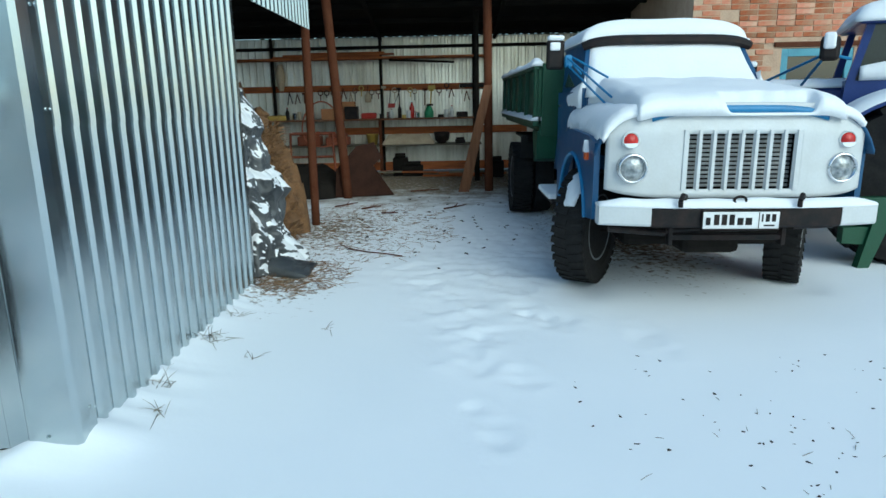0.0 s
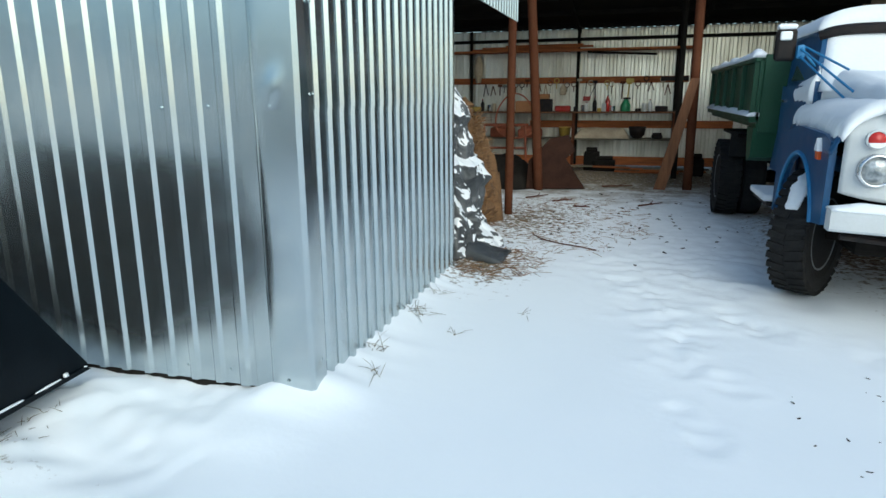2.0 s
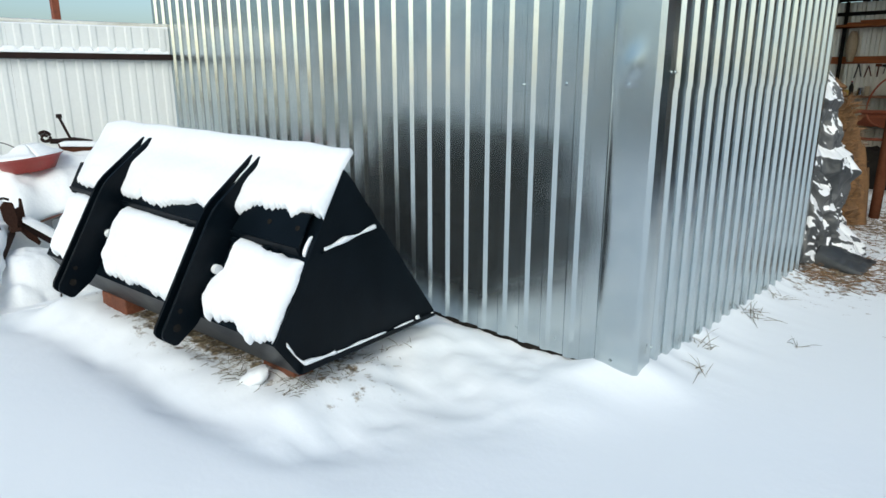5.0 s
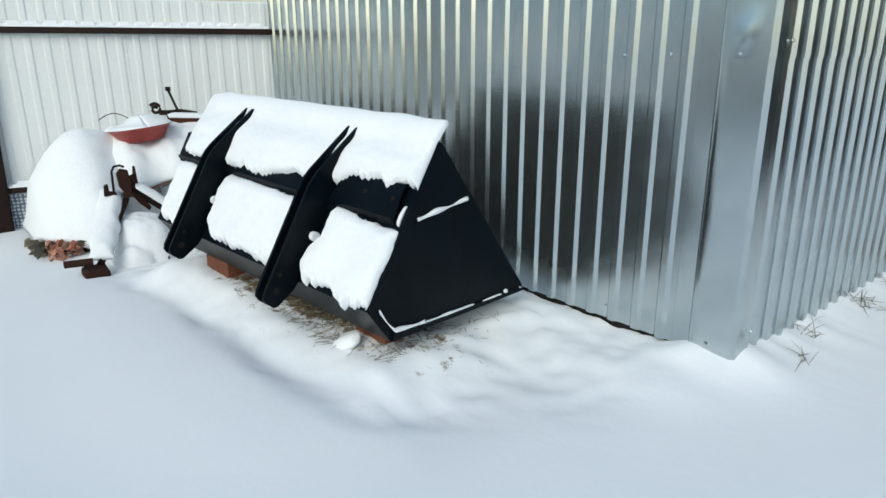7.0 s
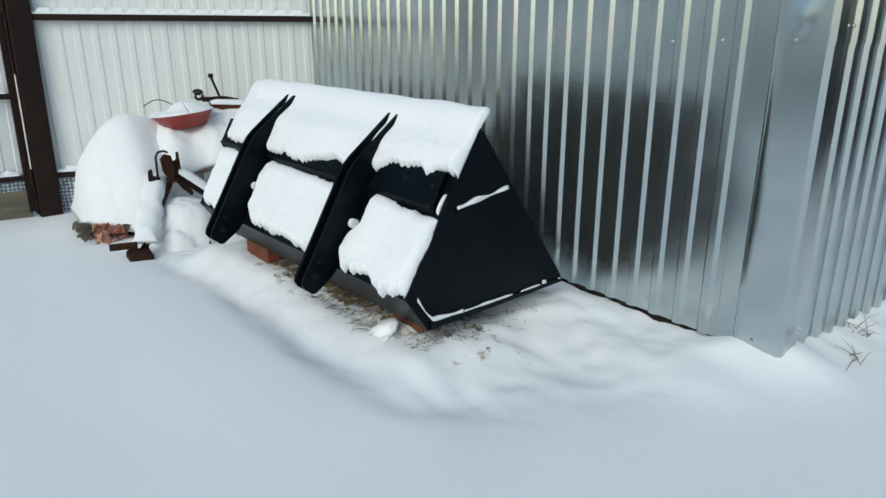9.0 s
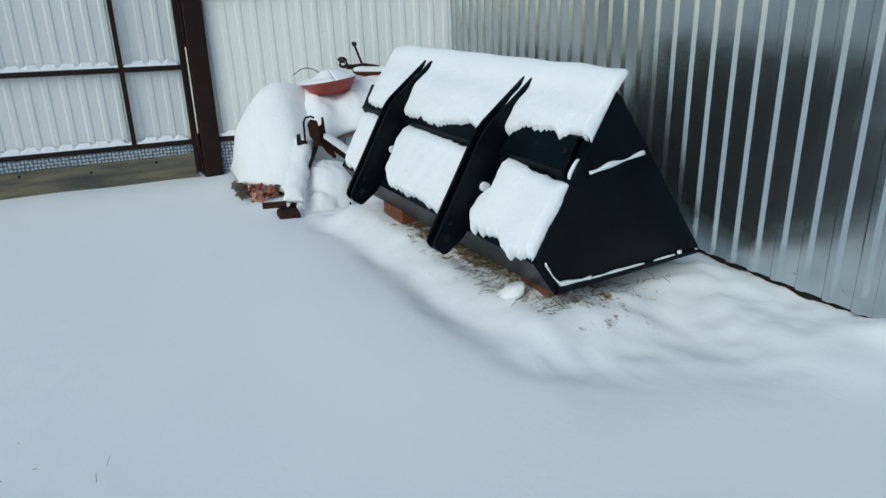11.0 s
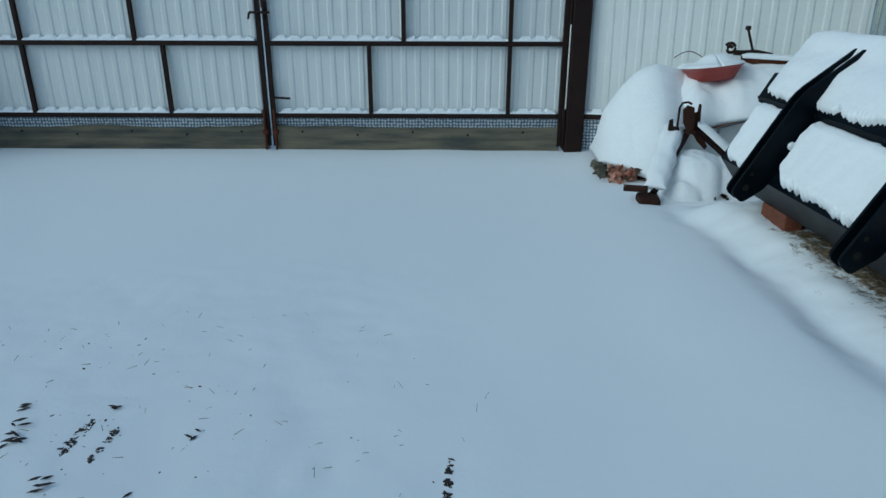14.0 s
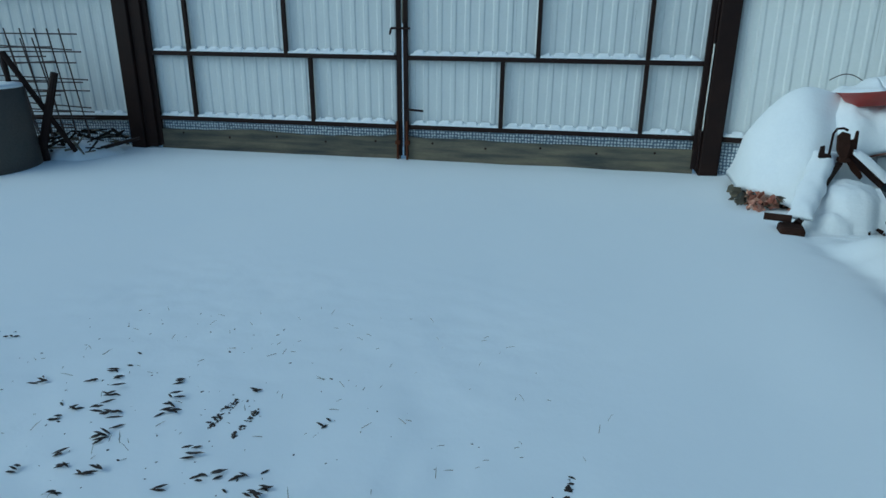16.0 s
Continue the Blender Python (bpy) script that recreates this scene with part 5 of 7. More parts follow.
def top_snow():
    """The thick slab of snow on the bucket's upper back, rolled over its top edge."""
    low = [(0.0, 0.61), (0.06, 0.605), (0.15, 0.55), (0.20, 0.60), (0.29, 0.585), (0.42, 0.59), (0.49, 0.535), (0.62, 0.50), (0.80, 0.525), (1.07, 0.478), (1.44, 0.49), (1.60, 0.475), (1.84, 0.468), (2.03, 0.488), (2.1, 0.51)]
    u0, u1, nu, nv = -0.004, 2.085, 300, 34
    bm = bmesh.new()

    def surf(a, b, k):
        u = u0 + (u1 - u0) * a
        s0 = along(low, u) + ragged(u, 1.5)
        side = max(0.0, min(1, (u - u0) / 0.02)) ** 0.5 * max(0.0, min(1, (u1 - u) / 0.16)) ** 0.5
        lump = 0.006 * noise.noise((u * 9, b * 8, 3)) + 0.012 * noise.noise((u * 2.5, b * 3, 6))
        if b < 0.72:
            f = b / 0.72
            s = s0 + (0.835 - s0) * f
            edge = math.sqrt(max(0.0, min(1, (s - s0) / 0.03)))
            n = (0.072 - 0.044 * smoothstep(0.64, 0.80, s) + lump * 0.8) * (0.3 + 0.7 * edge)
        else:
            f = (b - 0.72) / 0.28 * math.radians(112)
            s = 0.835 + (0.118 - 0.012 * u + 0.008 * noise.noise((u * 5, 0, 9))) * math.sin(f) * (0.6 + 0.4 * side)
            n = -0.022 + (0.050 + lump * 0.8) * math.cos(f)
        if k == 0:
            s, n = min(s, 0.838), -0.003
            edge = 0
        else:
            n = -0.003 + (n + 0.003) * (0.25 + 0.75 * side)
        return (u + (0.012 * noise.noise((s * 9, n * 9, 2)) if 0 < a < 1 else 0) * side, *on_plate(s, n))
    grid_solid(bm, nu, nv, lambda a, b: surf(a, b, 1), lambda a, b: surf(a, b, 0))
    return solid("snow_cover", bm, SNOW, "thick slab of fresh snow with toothed edge on the bucket", "snow", BUCKET, "snow on the bucket", smooth=True)


def snow_pad(left, right, low, high, thick, seed):
    """A pad of snow between two arms of the bucket; left and right give its sides by height, low and high its edges along it."""
    nu, nv = 110, 40
    bm = bmesh.new()

    def surf(a, b, k):
        um = right(0.2) + (left(0.2) - right(0.2)) * a
        spike = max(0, 1 - 3.2 * abs((um * 13 + 0.9 * noise.noise((um * 5, seed, 31))) % 1.0 - 0.5))
        s0 = low(um) + ragged(um, seed) - 0.055 * spike * max(0, 0.35 + noise.noise((um * 6, seed, 33)))
        s1 = high(um) + 0.008 * noise.noise((um * 14, seed, 5))
        s = s0 + (s1 - s0) * b
        wob = 0.012 * noise.noise((s * 9, seed, 11)) + 0.006 * noise.noise((s * 30, seed, 12))
        ua, ub = right(s) + wob * 0.6, left(s) + wob
        u = ua + (ub - ua) * a
        side = min(1, (u - ua) / 0.03, (ub - u) / 0.03)
        edge = math.sqrt(max(0, min(1, (s - s0) / 0.035))) * math.sqrt(max(0, min(1, (s1 - s) / 0.05))) * math.sqrt(max(0, side))
        n = thick * (1 + 0.22 * noise.noise((u * 4, s * 5, seed)) + 0.08 * noise.noise((u * 14, s * 14, seed))) * (0.15 + 0.85 * edge)
        return (u, *on_plate(s, -0.003 + n * k))
    grid_solid(bm, nu, nv, lambda a, b: surf(a, b, 1), lambda a, b: surf(a, b, 0))
    return solid("snow_cover", bm, SNOW, "pad of fresh snow with a ragged foot between the bucket's arms", "snow", BUCKET, "snow on the bucket", smooth=True)


top_snow()
snow_pad(lambda s: along([(-0.1, 0.46), (0.02, 0.5), (0.11, 0.519), (0.2, 0.5), (0.25, 0.468), (0.45, 0.462)], s), lambda s: along([(-0.1, 0.02), (0.1, 0.004), (0.3, 0.0), (0.42, 0.012)], s),
         lambda u: along([(0.0, 0.02), (0.08, 0.035), (0.2, 0.06), (0.35, 0.05), (0.5, 0.04)], u), lambda u: along([(0.0, 0.385), (0.25, 0.40), (0.5, 0.43)], u), 0.055, 2.5)
snow_pad(lambda s: along([(-0.1, 1.40), (0.05, 1.43), (0.12, 1.475), (0.22, 1.46), (0.3, 1.49), (0.45, 1.46)], s), lambda s: 0.605,
         lambda u: along([(0.6, 0.045), (1.2, 0.045), (1.4, 0.06), (1.5, 0.09)], u), lambda u: along([(0.6, 0.40), (1.4, 0.415), (1.5, 0.43)], u), 0.06, 3.5)
snow_pad(lambda s: along([(-0.1, 1.98), (0.1, 2.02), (0.45, 2.035)], s), lambda s: 1.585, lambda u: 0.03, lambda u: 0.415, 0.06, 4.5)
# snow caught between the beam's end and the side plate
bm = bmesh.new()
grid_solid(bm, 6, 10, lambda a, b: (0.019 + 0.014 * a, *on_plate(0.41 + 0.10 * b, 0.018 * math.sqrt(max(0, 1 - (2 * b - 1) ** 2)) * (1 - 0.3 * b))), lambda a, b: (0.019 + 0.014 * a, *on_plate(0.41 + 0.10 * b, -0.002)))
solid("snow_cover", bm, SNOW, "small wedge of snow beside the beam's end", "snow", BUCKET, "snow on the bucket", smooth=True)


def snow_line(pts, w, h, m, seed=0, label="thin line of snow on a ledge", group=""):
    """A thin broken ridge of snow along a line of points."""
    bm = bmesh.new()
    rows = []
    for a, b in zip(pts, pts[1:]):
        a, b = Vector(a), Vector(b)
        n = max(3, int((b - a).length / 0.012))
        for k in range(n):
            c = a.lerp(b, k / n)
            f = max(0.1, 0.75 + 0.9 * noise.noise((c.x * 9 + seed, c.y * 9, c.z * 9)))
            rows.append([bm.verts.new(c + Vector(o)) for o in ((-w * f, 0, 0), (-w * f * 0.6, 0, h * f), (0.004, 0, h * f * 1.1), (0.004, 0, -0.003))])
    for a, b in zip(rows, rows[1:]):
        for i in range(4):
            bm.faces.new((a[i], a[(i + 1) % 4], b[(i + 1) % 4], b[i]))
    bm.faces.new(rows[0])
    bm.faces.new(rows[-1][::-1])
    return solid("snow_line", bm, SNOW, label, "snow", m, group or "snow on the bucket", smooth=True)


snow_line([(-0.011, 0.16, 0.74), (-0.011, 0.51, 0.785)], 0.012, 0.016, BUCKET, 1)
snow_line([(-0.011, -0.075, 0.352), (-0.011, -0.03, 0.29), (-0.011, 0.02, 0.228), (-0.011, 0.23, 0.212)], 0.012, 0.02, BUCKET, 4)
snow_line([(-0.011, 0.23, 0.211), (-0.011, 0.60, 0.199)], 0.006, 0.010, BUCKET, 5)
snow_line([(-0.011, 0.66, 0.197), (-0.011, 0.83, 0.193)], 0.005, 0.006, BUCKET, 7)
snow_line([(-0.011, 0.84, 0.196), (-0.011, 0.875, 0.194)], 0.014, 0.022, BUCKET, 8)
snow_line([(-0.011, 0.985, 0.186), (-0.011, 1.01, 0.18)], 0.012, 0.016, BUCKET, 9)
for lo, hi, turn in (((0.14, 0.08, -0.10), (0.39, 0.2, 0.177), 3), ((1.50, 0.06, -0.12), (1.75, 0.18, 0.176), -2)):
    bm = bmesh.new()
    box(bm, lo, hi, 0.008)
    solid("prop_brick", bm, BRICK_RED, "red brick propping up the bucket", "brick", BUCKET @ rz(turn), "bricks under the bucket")
bm = bmesh.new()
bmesh.ops.create_icosphere(bm, subdivisions=3, radius=0.085)
for v in bm.verts:
    d = v.co.normalized()
    v.co = Vector((d.x * 0.085, d.y * 0.055, d.z * 0.035)) * (1 + 0.35 * noise.noise(d * 1.7) + 0.1 * noise.noise(d * 5))
solid("snow_clod", bm, SNOW, "broken clod of snow beside the bucket", "snow", pose(-2.68, 1.50, ground_z(-2.68, 1.50) + 0.02, 20, -24, 30), smooth=True)

# ---- scrap heap under snow ----
def mound(name, x0, x1, y0, y1, bumps, label, mat=SNOW, seed=0, rough=0.02, n=70, base=-0.04):
    def z_at(x, y):
        z = 0.0
        for cx, cy, rx, ry, h in bumps:
            wob = 1 + 0.16 * noise.noise((x * 2.6, y * 2.6, seed)) + 0.06 * noise.noise((x * 8, y * 8, seed))
            d = math.hypot((x - cx) / rx, (y - cy) / ry) / wob
            if d < 1:
                z = max(z, h * (1 - d ** 3.3) ** 0.6)
        if z > 0:
            z += rough * noise.noise((x * 6, y * 6, seed + 1)) + 0.4 * rough * noise.noise((x * 17, y * 17, seed + 2))
        return max(base, z + base)
    bm = bmesh.new()
    grid_solid(bm, n, n, lambda u, v: (x0 + (x1 - x0) * u, y0 + (y1 - y0) * v, z_at(x0 + (x1 - x0) * u, y0 + (y1 - y0) * v)),
               lambda u, v: (x0 + (x1 - x0) * u, y0 + (y1 - y0) * v, base - 0.02))
    return solid(name, bm, mat, label, "snow heap" if mat is SNOW else "heap", smooth=True)


# the main heap: a soft sheet of snow from the ridge down to its foot, which hangs free over the rubbish
RIDGE = [(0.575, 0.13), (0.60, 0.30), (0.645, 0.52), (0.72, 0.64), (0.82, 0.78), (0.93, 0.885), (1.05, 0.90), (1.4, 0.80), (1.8, 0.78), (2.2, 0.80), (2.6, 0.7)]
FOOT_X = [(0.575, -5.80), (0.64, -5.64), (0.75, -5.52), (0.95, -5.36), (1.1, -5.30), (1.3, -5.52), (1.6, -5.62), (2.6, -5.62)]
FOOT_Z = [(0.575, 0.11), (0.62, 0.12), (0.75, 0.125), (0.95, 0.08), (1.1, 0.02), (2.6, 0.02)]


def heap_point(a, b, d=0.0):
    y = 0.575 + 1.95 * a
    top, fx, fz = [sum(along(c, y + o) for o in (-0.1, -0.05, 0.0, 0.05, 0.1)) / 5 if y > 0.8 else along(c, y) for c in (RIDGE, FOOT_X, FOOT_Z)]
    if b < 0.25:
        f = b / 0.25
        x, z = -6.42 + 0.42 * f, 0.1 + (top - 0.1) * math.sin(f * math.pi / 2) ** 0.7
    else:
        f = (b - 0.25) / 0.75
        ang = f * math.pi / 2
        x = -6.0 + (fx + 6.0) * (0.55 * f + 0.45 * math.sin(ang))
        z = fz + (top - fz) * (0.42 * (1 - f) + 0.58 * math.cos(ang) ** 1.15)
    lump = 0.03 * noise.noise((x * 2.2, y * 2.2, 4 + z * 1.5)) + 0.012 * noise.noise((x * 7, y * 7, z * 7)) + 0.018 * noise.noise((y * 9, 3, 8)) * smoothstep(0.85, 1.0, b)
    return (x + lump * 0.8 - d * 0.5, y + 0.3 * lump, z + lump * 0.6 - d)


bm = bmesh.new()
grid_solid(bm, 110, 70, lambda a, b: heap_point(a, b), lambda a, b: heap_point(a, b, 0.05))
solid("snow_mound", bm, SNOW, "scrap heap buried under thick smooth snow", "snow heap", smooth=True)
mound("earth_mound", -6.4, -5.5, 0.6, 2.4, [(-6.0, 1.1, 0.33, 0.45, 0.55), (-6.0, 1.8, 0.3, 0.6, 0.5), (-5.75, 0.85, 0.2, 0.25, 0.14)], "dark scrap and earth inside the heap", DARK, 5, 0.05, 40)
# rolled snow on the far half, its lip standing free over a plank
bm = bmesh.new()


def roll_point(a, b, k):
    y = 1.22 + 0.95 * a
    lip_z = 0.43 + 0.20 * a
    x = -6.12 + (0.60 + 0.05 * noise.noise((y * 5, 1, 2))) * b
    e = math.sqrt(max(0, min(1, (1 - b) / 0.25))) * math.sqrt(min(1, a / 0.12 + 0.1)) * math.sqrt(min(1, (1 - a) / 0.1 + 0.1))
    z = lip_z + (0.80 + 0.06 * a - lip_z) * (1 - b ** 1.5)
    lump = 0.035 * noise.noise((x * 5, y * 5, 3)) + 0.018 * noise.noise((x * 12, y * 12, 5))
    return (x, y, z + ((0.085 + lump) * e if k else -0.03))


grid_solid(bm, 70, 40, lambda a, b: roll_point(a, b, 1), lambda a, b: roll_point(a, b, 0))
solid("snow_mound", bm, SNOW, "lumpy roll of snow on the scrap heap", "snow heap", smooth=True)
# low front mound with a dark scrap edge
mound("snow_mound", -5.75, -4.85, 0.9, 1.75, [(-5.3, 1.22, 0.34, 0.26, 0.30), (-5.36, 1.45, 0.36, 0.26, 0.24), (-5.12, 1.12, 0.2, 0.17, 0.14)], "low lobed mound of snow before the scrap heap", SNOW, 7, 0.03, 70, base=-0.01)
PINK_WOOD = material("faded_pink_board", (0.36, 0.17, 0.12), 0.8, 0, (0.2, 0.09, 0.06), 5, 0.8, 0.3, 40, 0.3)
bm = bmesh.new()
prism(bm, [(1.28, 0.38), (1.84, 0.53), (1.85, 0.60), (1.29, 0.45)], 0, -5.60, -5.56)
solid("scrap_board", bm, PINK_WOOD, "faded reddish board under the roll of snow", "board", group="scrap pieces")
bm = bmesh.new()
prism(bm, [(1.5, 0.06), (1.95, 0.1), (1.9, 0.5), (1.52, 0.40)], 0, -5.70, -5.66)
solid("scrap_sheet", bm, PALE_SHEET, "pale bent sheet leaning in the scrap heap", "sheet", group="scrap pieces")
PALE_RAG = material("pale_rubbish", (0.45, 0.30, 0.22), 0.85, 0, (0.34, 0.12, 0.08), 9, 0.9, 0.5, 60, 0.3, per_object=0.4)


def scraps(name, n, mat, label, xs, ys, zs, size, seed):
    """Crumpled flakes, joined as one."""
    rnd = random.Random(seed)
    bm = bmesh.new()
    for _ in range(n):
        x, y = rnd.uniform(*xs), rnd.uniform(*ys)
        m = pose(x, y, ground_z(x, y) + rnd.uniform(*zs), rnd.uniform(-70, 70), rnd.uniform(-70, 70), rnd.uniform(0, 180))
        s = rnd.uniform(*size)
        rim = [m @ Vector((s * rnd.uniform(0.6, 1.2) * math.cos(i * 1.047), s * rnd.uniform(0.4, 0.9) * math.sin(i * 1.047), rnd.uniform(-0.25, 0.25) * s)) for i in range(6)]
        up = m @ Vector((0, 0, s * 0.2))
        down = m @ Vector((0, 0, -s * 0.1))
        v = [bm.verts.new(p) for p in rim]
        c, e = bm.verts.new(up), bm.verts.new(down)
        for i in range(6):
            bm.faces.new((v[i], v[(i + 1) % 6], c))
            bm.faces.new((v[(i + 1) % 6], v[i], e))
    return solid(name, bm, mat, label, "rubbish", kind="stuff")


RED_RAG = material("red_brown_rag", (0.3, 0.10, 0.06), 0.85, 0, (0.45, 0.24, 0.17), 9, 0.7, 0.4, 60, 0.3)
scraps("rubbish", 60, PALE_RAG, "crumpled pale rags under the heap", (-5.72, -5.40), (0.62, 0.98), (0.0, 0.11), (0.02, 0.06), 3)
scraps("rubbish", 24, RED_RAG, "crumpled reddish rags under the heap", (-5.62, -5.42), (0.64, 0.84), (0.02, 0.12), (0.02, 0.045), 4)
scraps("rubbish", 70, OLD_WOOD, "dark rotten scraps under the heap", (-5.85, -5.45), (0.54, 0.95), (-0.01, 0.10), (0.02, 0.06), 5)
scraps("rubbish", 40, BROWN_STEEL, "dark scraps along the foot of the low mound", (-5.12, -4.94), (1.0, 1.5), (-0.02, 0.02), (0.015, 0.045), 6)
RED_PAINT = material("red_enamel", (0.36, 0.022, 0.014), 0.4, 0, (0.22, 0.025, 0.015), 6, 0.6, 0.1, 50, 0.2)
basin = thing("red_basin", "red enamel basin filled with snow on the scrap heap", "basin", pose(-5.88, 1.48, 0.775, 6, -3, 0))
bm = bmesh.new()
lathe(bm, [(0.17, 0.0), (0.222, 0.085), (0.245, 0.105), (0.252, 0.107), (0.252, 0.113), (0.215, 0.104), (0.16, 0.015)], 40)
part("bowl", bm, RED_PAINT, basin, smooth=True)
bm = bmesh.new()


def basin_snow(a, b, k):
    ang, r = 2 * math.pi * a, 0.254 * b
    x, y = r * math.cos(ang), r * math.sin(ang)
    heap = 0.065 * math.exp(-((x / 0.16) ** 2 + ((y - 0.03) / 0.13) ** 2) ** 2)
    return (x, y, 0.112 + ((0.026 * math.sqrt(max(0, 1 - b ** 6)) + heap) if k else 0.0))


grid_solid(bm, 44, 18, lambda a, b: basin_snow(a, max(b, 0.001), 1), lambda a, b: basin_snow(a, max(b, 0.001), 0))
part("snow_filling", bm, SNOW, basin, "snow heaped in the basin", smooth=True)
blade = thing("rusty_share", "rusty brown plough share with snow on its edge", "plough share", pose(-5.98, 1.95, 0.865, 0, 10, -10))
bm = bmesh.new()
prism(bm, [(-0.22, 0.085), (0.24, 0.055), (0.26, -0.03), (0.02, -0.10), (-0.2, -0.04)], 0, -0.015, 0.015)
part("blade", bm, RUST, blade)
bm = bmesh.new()
grid_solid(bm, 24, 5, lambda u, v: (-0.05 + 0.09 * v, -0.21 + 0.44 * u, 0.083 - 0.028 * u + 0.028 * math.sqrt(max(0, 1 - (2 * v - 1) ** 2)) * min(1, 8 * u + 0.2, 8 * (1 - u) + 0.2)), lambda u, v: (-0.05 + 0.09 * v, -0.21 + 0.44 * u, 0.076 - 0.028 * u))
part("snow_edge", bm, SNOW, blade, smooth=True)
lev = thing("scroll_lever", "dark forged lever with a scrolled end", "lever", pose(-6.1, 1.72, 0.99))
bm = bmesh.new()
tube(bm, (0, 0.14, -0.02), (0, 0.075, 0.165), 0.011)
box(bm, (-0.018, 0.055, 0.16), (0.018, 0.093, 0.195), 0.004)
part("stem", bm, BROWN_STEEL, lev)
bm = bmesh.new()
pipe(bm, [(0, -0.05 + (0.012 + 0.0018 * k) * math.cos(0.42 * k), 0.012 + (0.012 + 0.0018 * k) * math.sin(0.42 * k)) for k in range(22)], 0.013, 8)
pipe(bm, [(0, -0.02, -0.02), (0, 0.05, -0.025), (0, 0.16, -0.02), (0, 0.3, -0.05)], 0.022, 8)
part("scroll", bm, BROWN_STEEL, lev)
bm = bmesh.new()
pipe(bm, [(-0.05, -0.5 + 0.24 * k / 12, -0.06 + 0.05 * math.sin(math.pi * k / 12)) for k in range(13)], 0.004, 5)
part("wire", bm, BROWN_STEEL, lev, "thin bent wire")
hitch = thing("old_drawbar", "rusty drawbar with clevis standing out of the snow", "drawbar", Matrix.Translation((-5.42, 1.18, 0.0)))


def side_bar(pname, pts, x0, x1, label=""):
    bm = bmesh.new()
    prism(bm, pts, 0, x0, x1)
    bmesh.ops.bevel(bm, geom=bm.edges[:], offset=0.004, segments=1, affect="EDGES")
    return part(pname, bm, OLD_RUST, hitch, label)


OLD_RUST = material("dark_old_rust", (0.042, 0.018, 0.011), 0.9, 0, (0.022, 0.011, 0.008), 5, 0.8, 0.4, 50, 0.35, spec=0.2)
side_bar("clevis", [(-0.05, 0.60), (-0.02, 0.635), (0.03, 0.62), (0.045, 0.52), (0.035, 0.43), (0.0, 0.43), (-0.04, 0.50)], 0.03, 0.06, "worn brown clevis cheek")
side_bar("clevis", [(0.03, 0.56), (0.085, 0.57), (0.085, 0.635), (0.10, 0.635), (0.105, 0.50), (0.12, 0.42), (0.18, 0.30), (0.165, 0.275), (0.10, 0.34), (0.05, 0.42), (0.02, 0.45)], -0.03, 0.0, "worn brown clevis cheek")
bm = bmesh.new()
box(bm, (-0.04, -0.01, 0.41), (0.06, 0.06, 0.44), 0.006)
part("cross_plate", bm, OLD_RUST, hitch)
bm = bmesh.new()
pipe(bm, [(0.05, -0.085, 0.455), (0.05, -0.08, 0.62), (0.05, -0.06, 0.655), (0.05, -0.02, 0.66), (0.05, 0.01, 0.645)], 0.009)
part("pin", bm, BROWN_STEEL, hitch, "bent lock pin")
bm = bmesh.new()
prism(bm, [(-0.15, 0.47), (-0.145, 0.52), (-0.12, 0.53), (-0.115, 0.475), (-0.07, 0.465), (-0.065, 0.44), (-0.15, 0.44)], 0, 0.03, 0.055)
part("catch", bm, BROWN_STEEL, hitch)
for p, q, w in (((0.02, 0.0, 0.40), (0.50, -0.33, 0.06), 0.028), ((-0.02, 0.08, 0.45), (0.12, 0.50, 0.08), 0.03)):
    bm = bmesh.new()
    tube(bm, p, q, w, seg=4)
    part("draw_arm", bm, BROWN_STEEL, hitch)
bm = bmesh.new()
box(bm, (0.44, -0.45, -0.01), (0.60, -0.29, 0.125), 0.025, pose(0, 0, 0, 0, 8, 0))
tube(bm, (0.50, -0.55, 0.10), (0.54, -0.38, 0.10), 0.026)
part("shoe", bm, OLD_RUST, hitch)


def bar_snow(p, q, w, h, seed):
    """Snow lying along a sloping bar, with a soft round crest."""
    p, q = Vector(p), Vector(q)
    side = Vector((0, 0, 1)).cross(q - p).normalized()
    bm = bmesh.new()

    def at(u, v, k):
        c = p.lerp(q, u) + side * (v - 0.5) * w * (1 + 0.35 * noise.noise((u * 6, seed, 1)))
        e = math.sqrt(max(0, 1 - (2 * v - 1) ** 2)) * min(1, 7 * u + 0.25, 7 * (1 - u) + 0.3)
        return c + Vector((0, 0, h * e * (1 + 0.4 * noise.noise((u * 5, v * 2, seed))) if k else -0.015))
    grid_solid(bm, 40, 10, lambda u, v: at(u, v, 1), lambda u, v: at(u, v, 0))
    return solid("snow_cover", bm, SNOW, "snow lying along the drawbar", "snow", group="snow on the drawbar", smooth=True)


bar_snow((-5.50, 1.11, 0.46), (-4.93, 0.86, 0.10), 0.17, 0.055, 1)
bar_snow((-5.43, 1.27, 0.49), (-5.30, 1.69, 0.12), 0.14, 0.05, 2)
# ---- brick house behind the yard ----
BRICK_Y = 10.0


